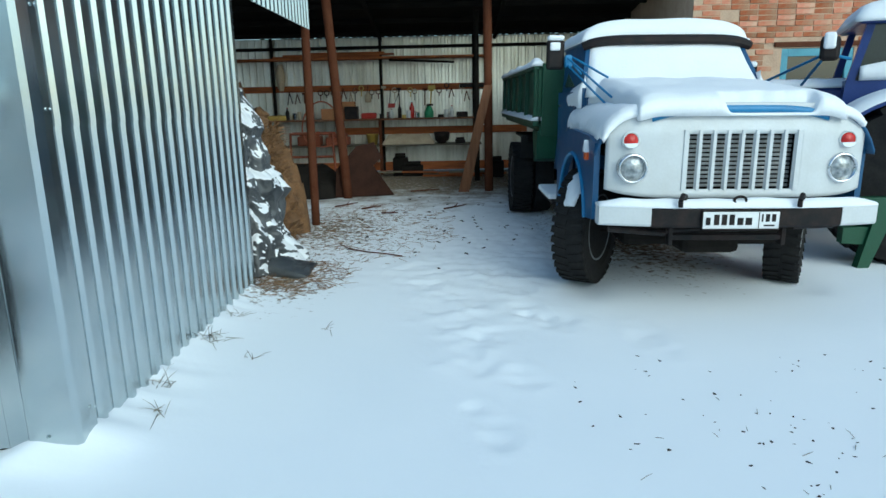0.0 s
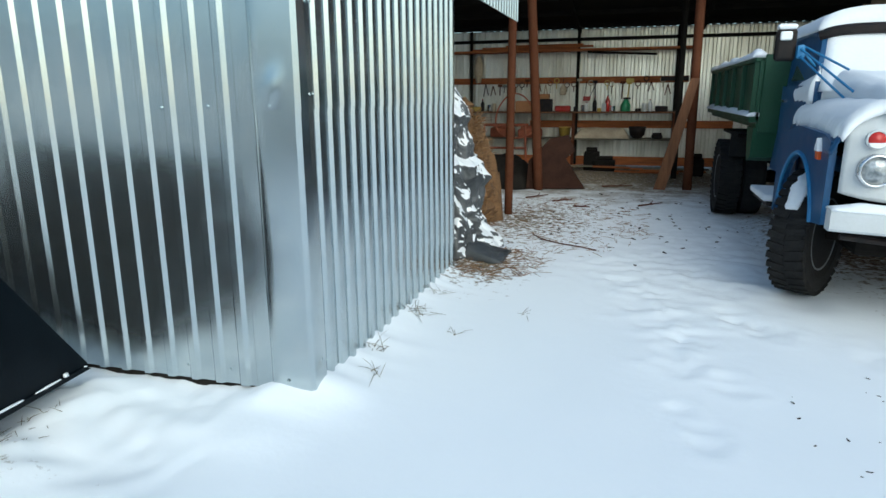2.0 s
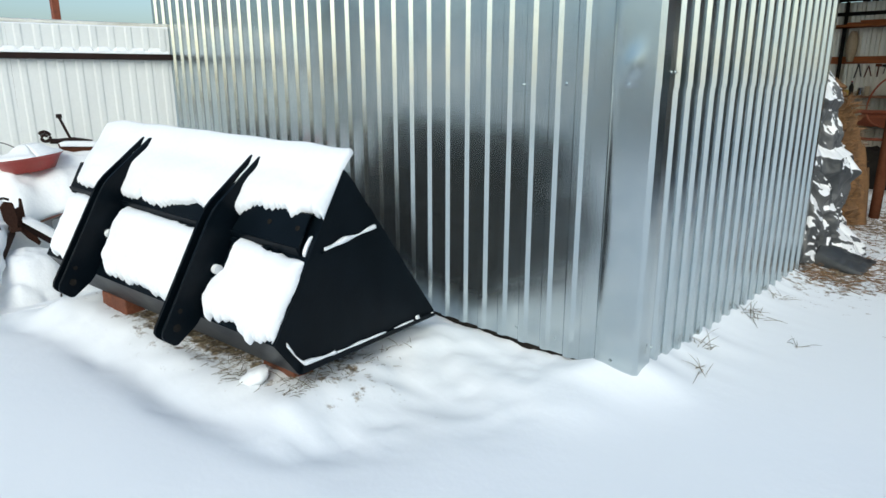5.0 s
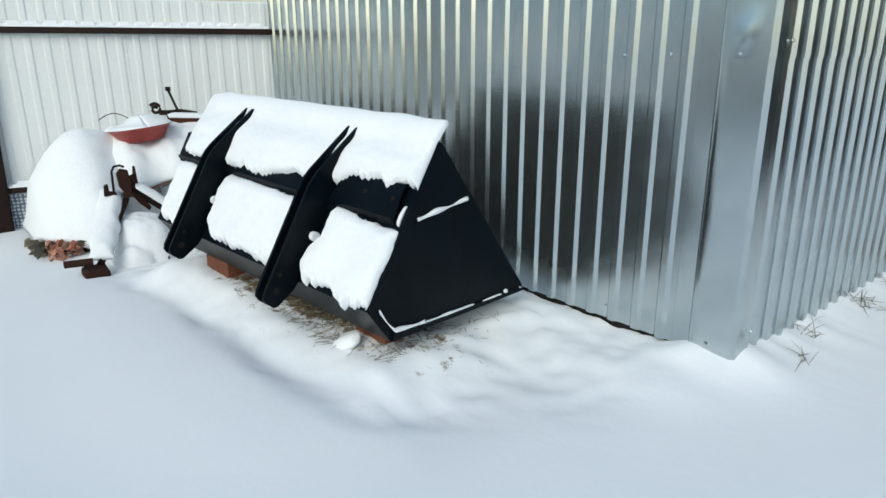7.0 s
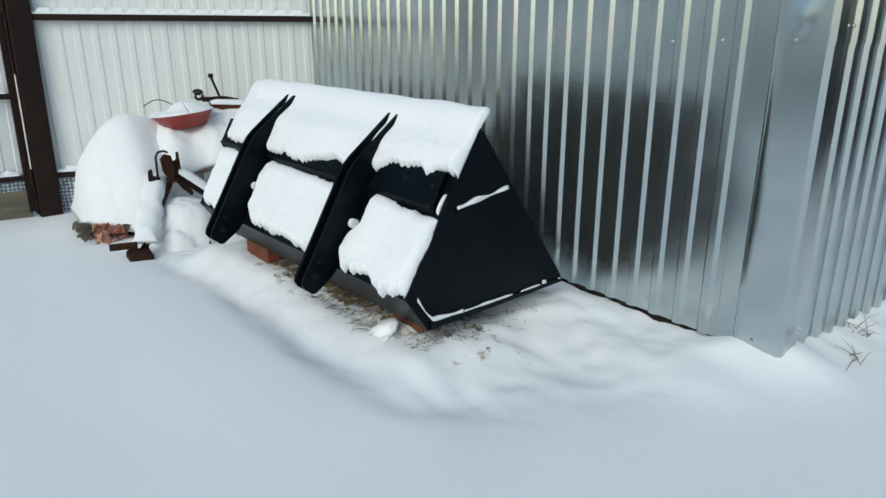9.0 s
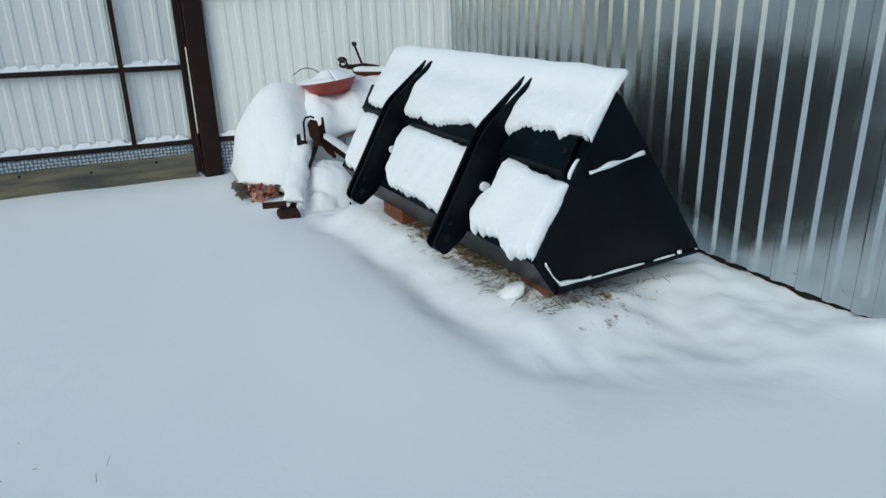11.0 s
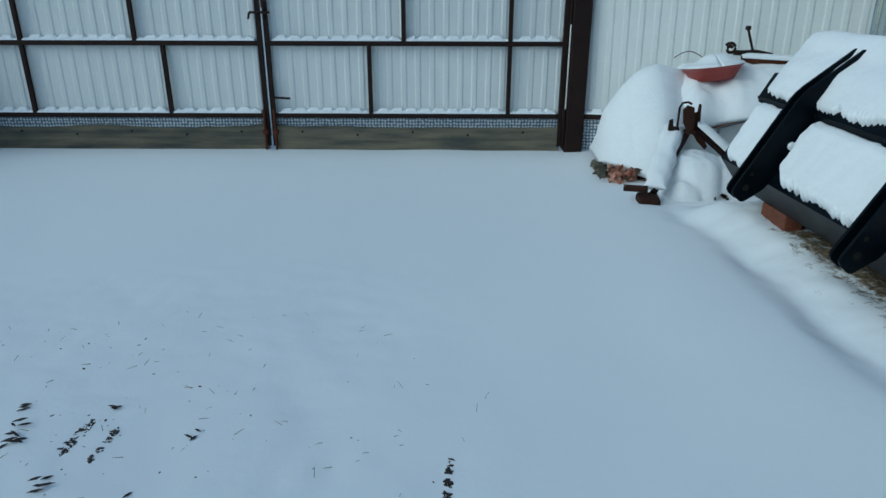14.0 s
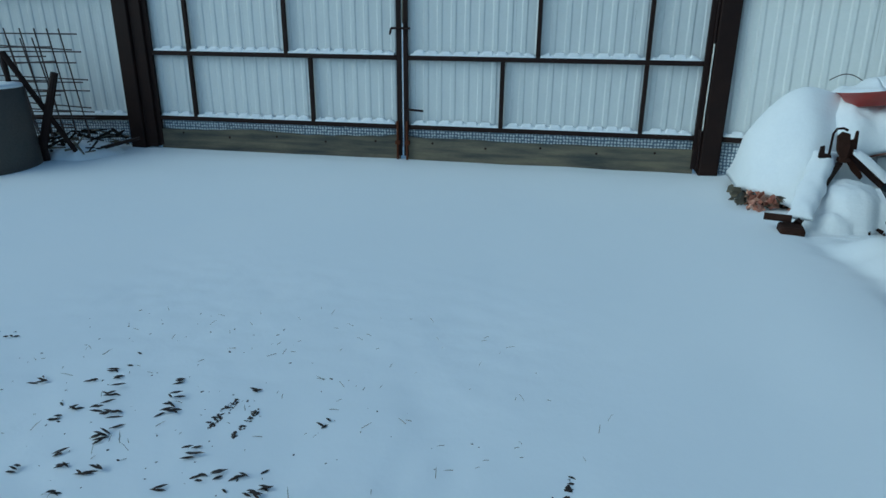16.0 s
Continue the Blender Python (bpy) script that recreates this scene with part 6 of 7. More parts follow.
def brick_material():
    m = material("old_brick", (0.47, 0.125, 0.05), 0.85, 0.0, (0.5, 0.31, 0.2), 7.5, 0.95, 0.6, 40, 0.25)
    t = m.node_tree
    oi = t.nodes.new("ShaderNodeObjectInfo")
    geo = t.nodes.new("ShaderNodeNewGeometry")
    hsv = [n for n in t.nodes if n.bl_idname == "ShaderNodeHueSaturation"][0]
    add = t.nodes.new("ShaderNodeMath")
    add.operation = "ADD"
    t.links.new(oi.outputs["Random"], add.inputs[0])
    t.links.new(geo.outputs["Random Per Island"], add.inputs[1])
    frac = t.nodes.new("ShaderNodeMath")
    frac.operation = "FRACT"
    t.links.new(add.outputs[0], frac.inputs[0])
    mr = t.nodes.new("ShaderNodeMapRange")
    mr.inputs["To Min"].default_value, mr.inputs["To Max"].default_value = 0.55, 1.25
    t.links.new(frac.outputs[0], mr.inputs["Value"])
    t.links.new(mr.outputs[0], hsv.inputs["Value"])
    mr2 = t.nodes.new("ShaderNodeMapRange")
    mr2.inputs["To Min"].default_value, mr2.inputs["To Max"].default_value = 1.15, 0.9
    t.links.new(frac.outputs[0], mr2.inputs["Value"])
    t.links.new(mr2.outputs[0], hsv.inputs["Saturation"])
    return m


BRICK = brick_material()
MORTAR = material("pale_mortar", (0.54, 0.40, 0.28), 0.95, 0, (0.42, 0.29, 0.2), 5, 0.7, 0.6, 50, 0.2)
WIN_X0, WIN_X1, WIN_Z0, WIN_Z1 = 5.02, 6.05, 1.15, 2.12
house = thing("wall_house", "old red brick wall with pale crumbling mortar", "wall", Matrix.Translation((0, BRICK_Y, 0)), kind="structure")
bm = bmesh.new()
for lo, hi in (((3.72, 0.012, 0), (WIN_X0, 0.35, 4.6)), ((WIN_X1, 0.012, 0), (14.0, 0.35, 4.6)), ((WIN_X0, 0.012, 0), (WIN_X1, 0.35, WIN_Z0)), ((WIN_X0, 0.012, WIN_Z1), (WIN_X1, 0.35, 4.6))):
    box(bm, lo, hi)
part("mortar_core", bm, MORTAR, house, "pale uneven mortar")
bm = bmesh.new()
box(bm, (3.72, 0.36, 0), (4.0, 5.0, 4.6))
part("side_wall", bm, MORTAR, house)


def window_house():
    w = thing("window_1", "light blue painted timber window with snow on its bars", "window", Matrix.Translation((0, BRICK_Y, 0)), kind="structure")
    for lo, hi in (((WIN_X0, 0.02, WIN_Z0), (WIN_X0 + 0.1, 0.1, WIN_Z1)), ((WIN_X1 - 0.1, 0.02, WIN_Z0), (WIN_X1, 0.1, WIN_Z1)), ((WIN_X0 + 0.1, 0.02, WIN_Z1 - 0.11), (WIN_X1 - 0.1, 0.1, WIN_Z1)),
                   ((WIN_X0 + 0.1, 0.03, 1.56), (WIN_X1 - 0.1, 0.1, 1.62)), ((WIN_X0 + 0.42, 0.03, WIN_Z0), (WIN_X0 + 0.48, 0.1, 1.56))):
        bm = bmesh.new()
        box(bm, lo, hi, 0.006)
        part("window_frame", bm, SOFT_BLUE, w)
    bm = bmesh.new()
    box(bm, (WIN_X0 + 0.09, 0.055, WIN_Z0), (WIN_X1 - 0.09, 0.065, WIN_Z1 - 0.1))
    part("pane", bm, GLASS_DARK, w, "dark reflecting pane")
    bm = bmesh.new()
    box(bm, (WIN_X0 + 0.1, 0.0, 1.62), (WIN_X1 - 0.1, 0.05, 1.66), 0.012)
    part("bar_snow", bm, SNOW, w)
    bm = bmesh.new()
    box(bm, (WIN_X0 - 0.12, -0.02, WIN_Z1 + 0.02), (WIN_X1 + 0.1, 0.08, WIN_Z1 + 0.09), 0.008)
    part("lintel", bm, RUST, w, "rusty steel lintel")


SOFT_BLUE = material("pale_blue_paint", (0.12, 0.33, 0.42), 0.6, 0, (0.08, 0.22, 0.3), 8, 0.6, 0.15, 60, 0.15)
window_house()

# ---- blue tractor ----
NAVY = material("navy_paint", (0.012, 0.03, 0.15), 0.35, 0, (0.02, 0.05, 0.22), 4, 0.6, 0.05, 50, 0.15)


def tractor():
    k = thing("tractor", "navy blue wheeled tractor with snow on cab and fenders", "tractor", Matrix.Translation((3.98, 6.6, 0)) @ rz(-24) @ Matrix.Translation((-3.98, -6.6, 0)))
    bm = bmesh.new()
    box(bm, (3.35, 6.85, 1.15), (4.3, 7.5, 1.56), 0.05)
    part("hood", bm, NAVY, k)
    bm = bmesh.new()
    grid_solid(bm, 24, 8, lambda u, v: (3.33 + 0.98 * u, 6.83 + 0.7 * v, 1.565 + 0.07 * (max(0, 1 - (2 * v - 1) ** 4)) ** 0.5 + 0.015 * noise.noise((u * 6, v * 3, 0))),
               lambda u, v: (3.33 + 0.98 * u, 6.83 + 0.7 * v, 1.54))
    part("hood_snow", bm, SNOW, k, smooth=True)
    bm = bmesh.new()
    prism(bm, [(3.95, 1.2), (5.6, 1.2), (5.6, 1.6), (3.98, 1.6)], 1, 6.6, 7.9)
    cabin = part("cab", bm, NAVY, k)
    for x0, z0, x1, z1 in ((3.98, 1.6, 4.10, 2.12), (4.62, 1.6, 4.66, 2.12), (5.55, 1.6, 5.58, 2.12)):
        for y in (6.62, 7.86):
            bm = bmesh.new()
            prism(bm, [(x0, z0), (x0 + 0.07, z0), (x1 + 0.07, z1), (x1, z1)], 1, y - 0.03, y + 0.03)
            part("pillar", bm, NAVY, cabin)
    bm = bmesh.new()
    prism(bm, [(4.05, 1.6), (5.56, 1.6), (5.56, 2.1), (4.14, 2.1)], 1, 6.625, 6.64)
    part("side_window", bm, GLASS_DARK, cabin, "dark cab window, lower half snowed over")
    bm = bmesh.new()
    grid_solid(bm, 16, 6, lambda u, v: (4.08 + 0.52 * u, 6.585 - 0.03 * math.sin(math.pi * v), 1.6 + (0.13 + 0.1 * u) * v), lambda u, v: (4.08 + 0.52 * u, 6.63, 1.6 + (0.13 + 0.1 * u) * v))
    part("window_snow", bm, SNOW, cabin, smooth=True)
    bm = bmesh.new()
    box(bm, (4.02, 6.5, 2.1), (5.7, 8.0, 2.18), 0.03)
    part("cab_roof", bm, NAVY, cabin)
    bm = bmesh.new()
    grid_solid(bm, 26, 16, lambda u, v: (3.99 + 1.75 * u, 6.47 + 1.56 * v, 2.16 + 0.17 * (max(0, 1 - (2 * u - 1) ** 8) * max(0, 1 - (2 * v - 1) ** 8)) ** 0.5), lambda u, v: (3.99 + 1.75 * u, 6.47 + 1.56 * v, 2.12))
    part("roof_snow", bm, SNOW, cabin, "thick snow on the cab roof", smooth=True)
    # rear wheel under its fender
    for wy in (6.1, 8.3):
        m = pose(4.5, wy, 0.70, 90, 0, 0)
        w = part("wheel", lathe(bmesh.new(), [(0.08, -0.1), (0.36, -0.1), (0.4, -0.15), (0.42, -0.15), (0.42, 0.15), (0.4, 0.15), (0.36, 0.08), (0.1, 0.06)], 30), NAVY, k, m=m)
        bm = bmesh.new()
        lathe(bm, [(0.41, -0.16), (0.55, -0.19), (0.67, -0.17), (0.70, 0.0), (0.67, 0.17), (0.55, 0.19), (0.41, 0.16)], 44)
        for q in range(22):
            for s in (-1, 1):
                box(bm, (0.66, -0.03, 0.0 if s > 0 else -0.17), (0.725, 0.03, 0.17 if s > 0 else 0.0), 0.0, pose(0, 0, 0, 0, 0, 360 / 22 * (q + 0.25 * s)) @ pose(0, 0, 0, 20 * s, 0, 0))
        part("tyre", bm, RUBBER, w, "large lugged tractor tyre")
    arch = [(4.5 + r * math.cos(math.radians(a)), 0.70 + r * math.sin(math.radians(a)) * 0.98) for r, sweep in ((0.80, range(150, 19, -10)), (0.76, range(20, 151, 10))) for a in sweep]
    bm = bmesh.new()
    prism(bm, arch, 1, 5.88, 6.58)
    fender = part("fender", bm, NAVY, k)
    bm = bmesh.new()
    def fs(u, v, top):
        a = math.radians(148 - 116 * u)
        r = 0.795 + (0.075 * (max(0, 1 - (2 * v - 1) ** 4)) ** 0.5 * min(1, 6 * u + 0.2, 6 * (1 - u) + 0.2) if top else -0.005)
        return (4.5 + r * math.cos(a), 5.86 + 0.72 * v, 0.70 + r * math.sin(a) * 0.98)
    grid_solid(bm, 30, 10, lambda u, v: fs(u, v, True), lambda u, v: fs(u, v, False))
    part("fender_snow", bm, SNOW, fender, smooth=True)
    bm = bmesh.new()
    box(bm, (3.5, 6.9, 0.5), (5.6, 7.5, 1.2), 0.04)
    part("gearbox", bm, DARK, k)
    bm = bmesh.new()
    box(bm, (3.72, 6.32, 1.78), (3.88, 6.42, 2.0), 0.035)
    mir = part("mirror", bm, BLACK_TRIM, k, "black mirror capped with snow")
    bm = bmesh.new()
    box(bm, (3.74, 6.29, 1.88), (3.84, 6.34, 2.03), 0.025)
    part("snow_cap", bm, SNOW, mir)
    bm = bmesh.new()
    for p, q in (((3.72, 6.4, 1.82), (3.3, 6.9, 1.62)), ((3.74, 6.4, 1.78), (3.62, 6.88, 1.56)), ((3.8, 6.4, 1.84), (4.0, 6.62, 1.8))):
        tube(bm, p, q, 0.014, seg=7)
    part("mirror_bracket", bm, LIGHT_BLUE, mir)
    return k


tractor()
imp = thing("green_implement", "green steel implement frame standing in the snow", "implement", Matrix.Translation((0, 0, 0)))
for pts, y0, y1 in (([(3.74, 0.62), (3.98, 0.62), (3.98, 0.34), (3.86, 0.0), (3.76, 0.0), (3.86, 0.45)], 5.75, 5.83), ([(3.62, 0.36), (3.85, 0.36), (3.85, 0.2), (3.62, 0.22)], 5.78, 5.86)):
    bm = bmesh.new()
    prism(bm, pts, 1, y0, y1)
    part("frame_plate", bm, GREEN_PAINT, imp)

# ---- tarpaulin and hay by the shed ----
def tarp_material():
    m = material("grey_tarpaulin", (0.035, 0.04, 0.045), 0.42, 0, (0.13, 0.135, 0.14), 3.5, 0.8, 0.1, 40, 0.2)
    t = m.node_tree
    b = t.nodes["Principled BSDF"]
    geo, sep = t.nodes.new("ShaderNodeNewGeometry"), t.nodes.new("ShaderNodeSeparateXYZ")
    t.links.new(geo.outputs["Normal"], sep.inputs[0])
    n = t.nodes.new("ShaderNodeTexNoise")
    n.inputs["Scale"].default_value, n.inputs["Detail"].default_value = 9, 9
    tc = t.nodes.new("ShaderNodeTexCoord")
    t.links.new(tc.outputs["Object"], n.inputs["Vector"])
    add = t.nodes.new("ShaderNodeMath")
    add.operation = "ADD"
    t.links.new(sep.outputs["Z"], add.inputs[0])
    t.links.new(n.outputs["Fac"], add.inputs[1])
    mr = t.nodes.new("ShaderNodeMapRange")
    mr.inputs["From Min"].default_value, mr.inputs["From Max"].default_value = 0.80, 0.86
    t.links.new(add.outputs[0], mr.inputs["Value"])
    mix = t.nodes.new("ShaderNodeMix")
    mix.data_type = "RGBA"
    src = b.inputs["Base Color"].links[0].from_socket
    t.links.new(src, mix.inputs["A"])
    mix.inputs["B"].default_value = (0.84, 0.86, 0.88, 1)
    t.links.new(mr.outputs[0], mix.inputs["Factor"])
    t.links.new(mix.outputs["Result"], b.inputs["Base Color"])
    return m


TARP = tarp_material()
TARP_BARE = material("bare_grey_tarpaulin", (0.035, 0.04, 0.045), 0.42, 0, (0.10, 0.105, 0.11), 3.5, 0.8, 0.1, 40, 0.2)
# drooping folds: heights at which the cloth is drawn in, and how far it bulges between them
TARP_R = [(0.0, 0.50), (0.12, 0.46), (0.35, 0.41), (0.62, 0.38), (0.78, 0.36), (0.86, 0.42), (0.98, 0.37), (1.04, 0.27), (1.2, 0.27), (1.34, 0.22), (1.42, 0.25), (1.55, 0.17), (1.66, 0.05)]


def tarp(u, v, d=0.0):
    a = 2 * math.pi * u
    z = 1.62 * (1 - v)
    ca, sa = math.cos(a), math.sin(a)
    droop = z + 0.16 * ca * (1 if z > 0.3 else z / 0.3) + 0.05 * noise.noise((ca * 2, sa * 2, 7))
    r = along(TARP_R, max(0.0, droop)) + 0.10 * smoothstep(0.25, 0.0, z) * max(0, math.sin(a * 3 + 1)) ** 2
    # long creases that run down and aslant, sharp at the crest
    slant = a * 7 + 5 * z + 2.2 * noise.noise((ca * 1.5, sa * 1.5, z * 2))
    crease = 1 - abs(math.sin(slant)) ** 0.6
    fold = -0.055 * crease * smoothstep(1.5, 0.9, z) + 0.07 * noise.noise((ca * 2.4, sa * 2.4, z * 4)) - 0.05 * abs(noise.noise((ca * 4 + z, sa * 4, z * 7))) - 0.03 * abs(noise.noise((ca * 9, sa * 9 + z * 3, z * 15)))
    r = max(0.03, r + 0.05 + fold - d)
    return (-1.74 + r * ca * 0.95, 6.25 + r * sa * 1.2, z + 0.06 * noise.noise((ca * 3, sa * 3, v * 5)) * min(1, z * 4) + 0.01)


bm = bmesh.new()
grid_solid(bm, 220, 190, lambda u, v: tarp(u, v), lambda u, v: tarp(u, v, 0.02))
solid("tarpaulin", bm, TARP, "crumpled grey tarpaulin over hay, patched with snow", "tarpaulin", smooth=True)
bm = bmesh.new()
grid_solid(bm, 30, 14, lambda u, v: (-1.4 + 0.36 * u, 5.82 + 0.5 * v - 0.1 * u, 0.02 + (0.13 * (1 - u) + 0.04 * abs(noise.noise((u * 5, v * 6, 1)))) * math.sin(math.pi * min(1, v * 0.8 + 0.15))),
           lambda u, v: (-1.4 + 0.36 * u, 5.82 + 0.5 * v - 0.1 * u, -0.02))
solid("tarpaulin_flap", bm, TARP_BARE, "loose flap of grey tarpaulin on the snow", "tarpaulin", smooth=True)
mound("hay_mound", -4.6, -1.2, 6.5, 9.6, [(-2.5, 7.6, 0.75, 0.9, 1.75), (-2.1, 8.0, 0.6, 0.8, 0.95), (-1.95, 7.3, 0.32, 0.5, 1.25), (-3.2, 8.0, 1.2, 1.3, 1.9)], "loose golden hay piled under the shed", STRAW, 8, 0.34, 130)

rnd = random.Random(15)
bm = bmesh.new()
for k in range(70):
    a, h = rnd.uniform(-2.7, 1.0), rnd.random() ** 0.8
    wide = 1.15 - 0.75 * h
    c = Vector((-1.98 + 0.36 * wide * math.cos(a), 7.3 + 0.55 * wide * math.sin(a), 1.45 * h))
    made = bmesh.ops.create_icosphere(bm, subdivisions=2, radius=rnd.uniform(0.07, 0.17))["verts"]
    for v in made:
        d = v.co.normalized()
        v.co = v.co * (1 + 0.6 * noise.noise(d * 1.9 + c * 3) + 0.3 * noise.noise(d * 5 + c)) * (1 if d.z > 0 else 1.2) + c
solid("hay_tufts", bm, STRAW, "matted tufts bulging from the hay pile", "hay", kind="stuff")


def strands(name, n, spot, mat, label, category, length=(0.05, 0.16), thick=0.0025, rise=25, seed=1):
    """Many thin stalks joined as one stuff object; spot() gives a place."""
    rnd = random.Random(seed)
    verts, faces = [], []
    for _ in range(n):
        x, y, z = spot(rnd)
        a, e, l = rnd.uniform(0, 2 * math.pi), radians(rnd.uniform(-4, rise)), rnd.uniform(*length)
        d = Vector((math.cos(a) * math.cos(e), math.sin(a) * math.cos(e), math.sin(e))) * l
        s = Vector((-math.sin(a), math.cos(a), 0)) * thick
        h = Vector((0, 0, thick * 1.6))
        p = Vector((x, y, z))
        bend = Vector((0, 0, -0.15 * l * max(0.0, math.sin(e))))
        i = len(verts)
        for c, f in ((p, 1.0), (p + d * 0.55 - bend * 0.3, 0.9), (p + d + bend, 0.35)):
            verts += [c - s * f, c + s * f, c + h * f]
        for q in (0, 3):
            for r in range(3):
                faces.append((i + q + r, i + q + (r + 1) % 3, i + q + 3 + (r + 1) % 3, i + q + 3 + r))
    me = bpy.data.meshes.new(name)
    me.from_pydata(verts, [], faces)
    me.materials.append(mat)
    return tagged(new(name, me), label, category, kind="stuff")


def ground_spot(cx, cy, rx, ry, lift=0.002):
    def spot(r):
        a, q = r.uniform(0, 2 * math.pi), math.sqrt(r.random())
        x, y = cx + rx * q * math.cos(a), cy + ry * q * math.sin(a)
        return x, y, ground_z(x, y) + lift
    return spot


strands("straw_litter", 900, ground_spot(-1.0, 7.9, 1.3, 2.0), STRAW, "straw scattered on trodden snow", "straw", rise=12, seed=2)
strands("straw_litter", 350, ground_spot(-1.15, 5.75, 0.5, 0.6), STRAW, "straw strewn round the tarpaulin", "straw", rise=15, seed=3)
strands("hay_stalks", 2600, lambda r: (lambda a, h: (-1.95 + 0.37 * math.cos(a) * (1.2 - h * 0.5), 7.3 + 0.52 * math.sin(a), h * 1.25))(r.uniform(-2.6, 0.9), r.random()), STRAW, "loose stalks hanging from the hay", "hay", (0.08, 0.22), 0.004, 60, 4)

# ---- workbench and shelves at the back wall ----
def board(name, lo, hi, mat, label, category="shelf", bevel=0.004, m=None, group=""):
    bm = bmesh.new()
    box(bm, lo, hi, bevel)
    return solid(name, bm, mat, label, category, m, group)


FACE = BACK_Y - 0.022
board("top_shelf", (-4.4, FACE - 0.45, 2.36), (1.05, FACE - 0.002, 2.40), PLANK, "long timber shelf high on the back wall")
for k, (x0, x1, dz) in enumerate(((-3.4, -1.2, 0.0), (-3.2, -0.9, 0.035), (-2.7, -1.1, 0.07))):
    board("stored_plank", (x0, FACE - 0.42 + 0.03 * k, 2.401 + dz), (x1, FACE - 0.22, 2.434 + dz), PLANK, "orange-brown plank stored on the top shelf", "plank", group="planks on the top shelf")
bm = bmesh.new()
tube(bm, (-1.0, FACE - 0.4, 2.33), (0.35, FACE - 0.42, 2.26), 0.022)
solid("iron_rod", bm, DARK, "dark iron rod hung under the top shelf", "rod")
board("tool_rail", (-4.3, FACE - 0.05, 1.72), (1.0, FACE - 0.001, 1.85), PLANK, "timber tool rail along the back wall")
board("workbench", (-3.7, FACE - 0.6, 1.115), (0.9, FACE - 0.002, 1.145), PLANK_UP, "long narrow timber workbench", "workbench")
board("brace_board", (-2.2, FACE - 0.05, 0.80), (1.9, FACE - 0.001, 0.95), PLANK, "timber board across the back wall", "board")
board("low_shelf", (-3.3, FACE - 0.5, 0.572), (0.9, FACE - 0.002, 0.6), OLD_WOOD, "low timber shelf under the bench")
board("base_board", (-3.6, FACE - 0.06, 0.02), (1.6, FACE - 0.001, 0.2), PLANK, "timber board along the wall's foot", "board")
for x in (-3.55, -1.25, 0.72):
    board("bench_leg", (x, FACE - 0.58, -0.03), (x + 0.06, FACE - 0.52, 1.114), RUST, "rusty steel bench leg", "leg", group="bench legs")
    board("shelf_upright", (x + 0.01, FACE - 0.09, -0.03), (x + 0.07, FACE - 0.051, 2.82), DARK, "dark upright at the back wall", "upright", group="uprights")
board("eaves_beam", (-9, FACE - 0.09, 2.58), (5.1, FACE - 0.001, 2.64), DARK, "dark beam near the eaves", "beam")
ORANGE_BOX = material("cardboard", (0.42, 0.2, 0.09), 0.85, 0, (0.3, 0.14, 0.07), 5, 0.6, 0.15, 40, 0.15)
YELLOW = material("yellow_plastic", (0.55, 0.38, 0.08), 0.5, 0, (0.4, 0.28, 0.06), 6, 0.5, 0.05)
GREEN_PLASTIC = material("green_plastic", (0.05, 0.28, 0.12), 0.35, 0, (0.04, 0.2, 0.09), 6, 0.5, 0.03)
CREAM = material("cream_cloth", (0.5, 0.42, 0.3), 0.85, 0, (0.35, 0.27, 0.19), 6, 0.7, 0.3, 40, 0.2)
WHITE_PLASTIC = material("white_plastic", (0.68, 0.68, 0.66), 0.45, 0, (0.55, 0.55, 0.53), 8, 0.5, 0.05)


def bottle(x, z, h, r, mat, label, y=-0.3, cap=None):
    b = thing("bottle", label, "bottle", Matrix.Translation((x, FACE + y, z)))
    part("body", lathe(bmesh.new(), [(r * 0.9, 0), (r, 0.01), (r, h * 0.62), (r * 0.4, h * 0.82), (r * 0.36, h * 0.94)], 16), mat, b, smooth=True)
    part("cap", lathe(bmesh.new(), [(r * 0.42, h * 0.94), (r * 0.42, h), (r * 0.1, h + 0.002)], 12), cap or RED_PAINT, b)
    return b


def can(x, z, h, r, mat, label, y=-0.3):
    bm = bmesh.new()
    lathe(bm, [(r * 0.95, 0), (r, 0.008), (r, h - 0.008), (r * 0.93, h), (r * 0.9, h - 0.006), (0.001, h - 0.006)], 18)
    return solid("can", bm, mat, label, "can", Matrix.Translation((x, FACE + y, z)), "cans on the bench")


T = 1.146
can(-3.05, T, 0.14, 0.05, CHROME, "small dull metal can on the bench")
can(-1.05, T, 0.13, 0.05, CHROME, "metal can beside jars on the bench")
can(-0.62, T, 0.16, 0.055, WHITE_PLASTIC, "white paint can on the bench")
can(0.17, T, 0.16, 0.05, WHITE_PLASTIC, "pale jar on the bench")
can(-0.45, T, 0.11, 0.05, CHROME, "short metal tin on the bench")
can(-3.42, T, 0.12, 0.05, CREAM, "cream tin at the end of the bench", -0.12)
can(-2.92, T, 0.17, 0.045, CREAM, "pale jar at the end of the bench", -0.42)
can(-1.2, T, 0.10, 0.04, BLACK_TRIM, "short dark tin on the bench", -0.4)
can(-0.72, T, 0.07, 0.04, YELLOW, "low yellow tin on the bench", -0.45)
can(0.05, T, 0.06, 0.06, BLACK_TRIM, "flat black tin on the bench", -0.42)
bottle(-3.18, T, 0.26, 0.04, BLACK_TRIM, "dark slim bottle at the end of the bench", y=-0.4)
bottle(-0.98, T, 0.19, 0.04, WHITE_PLASTIC, "squat white bottle on the bench", y=-0.42)
bottle(-0.82, T, 0.30, 0.04, BLACK_TRIM, "dark bottle on the bench")
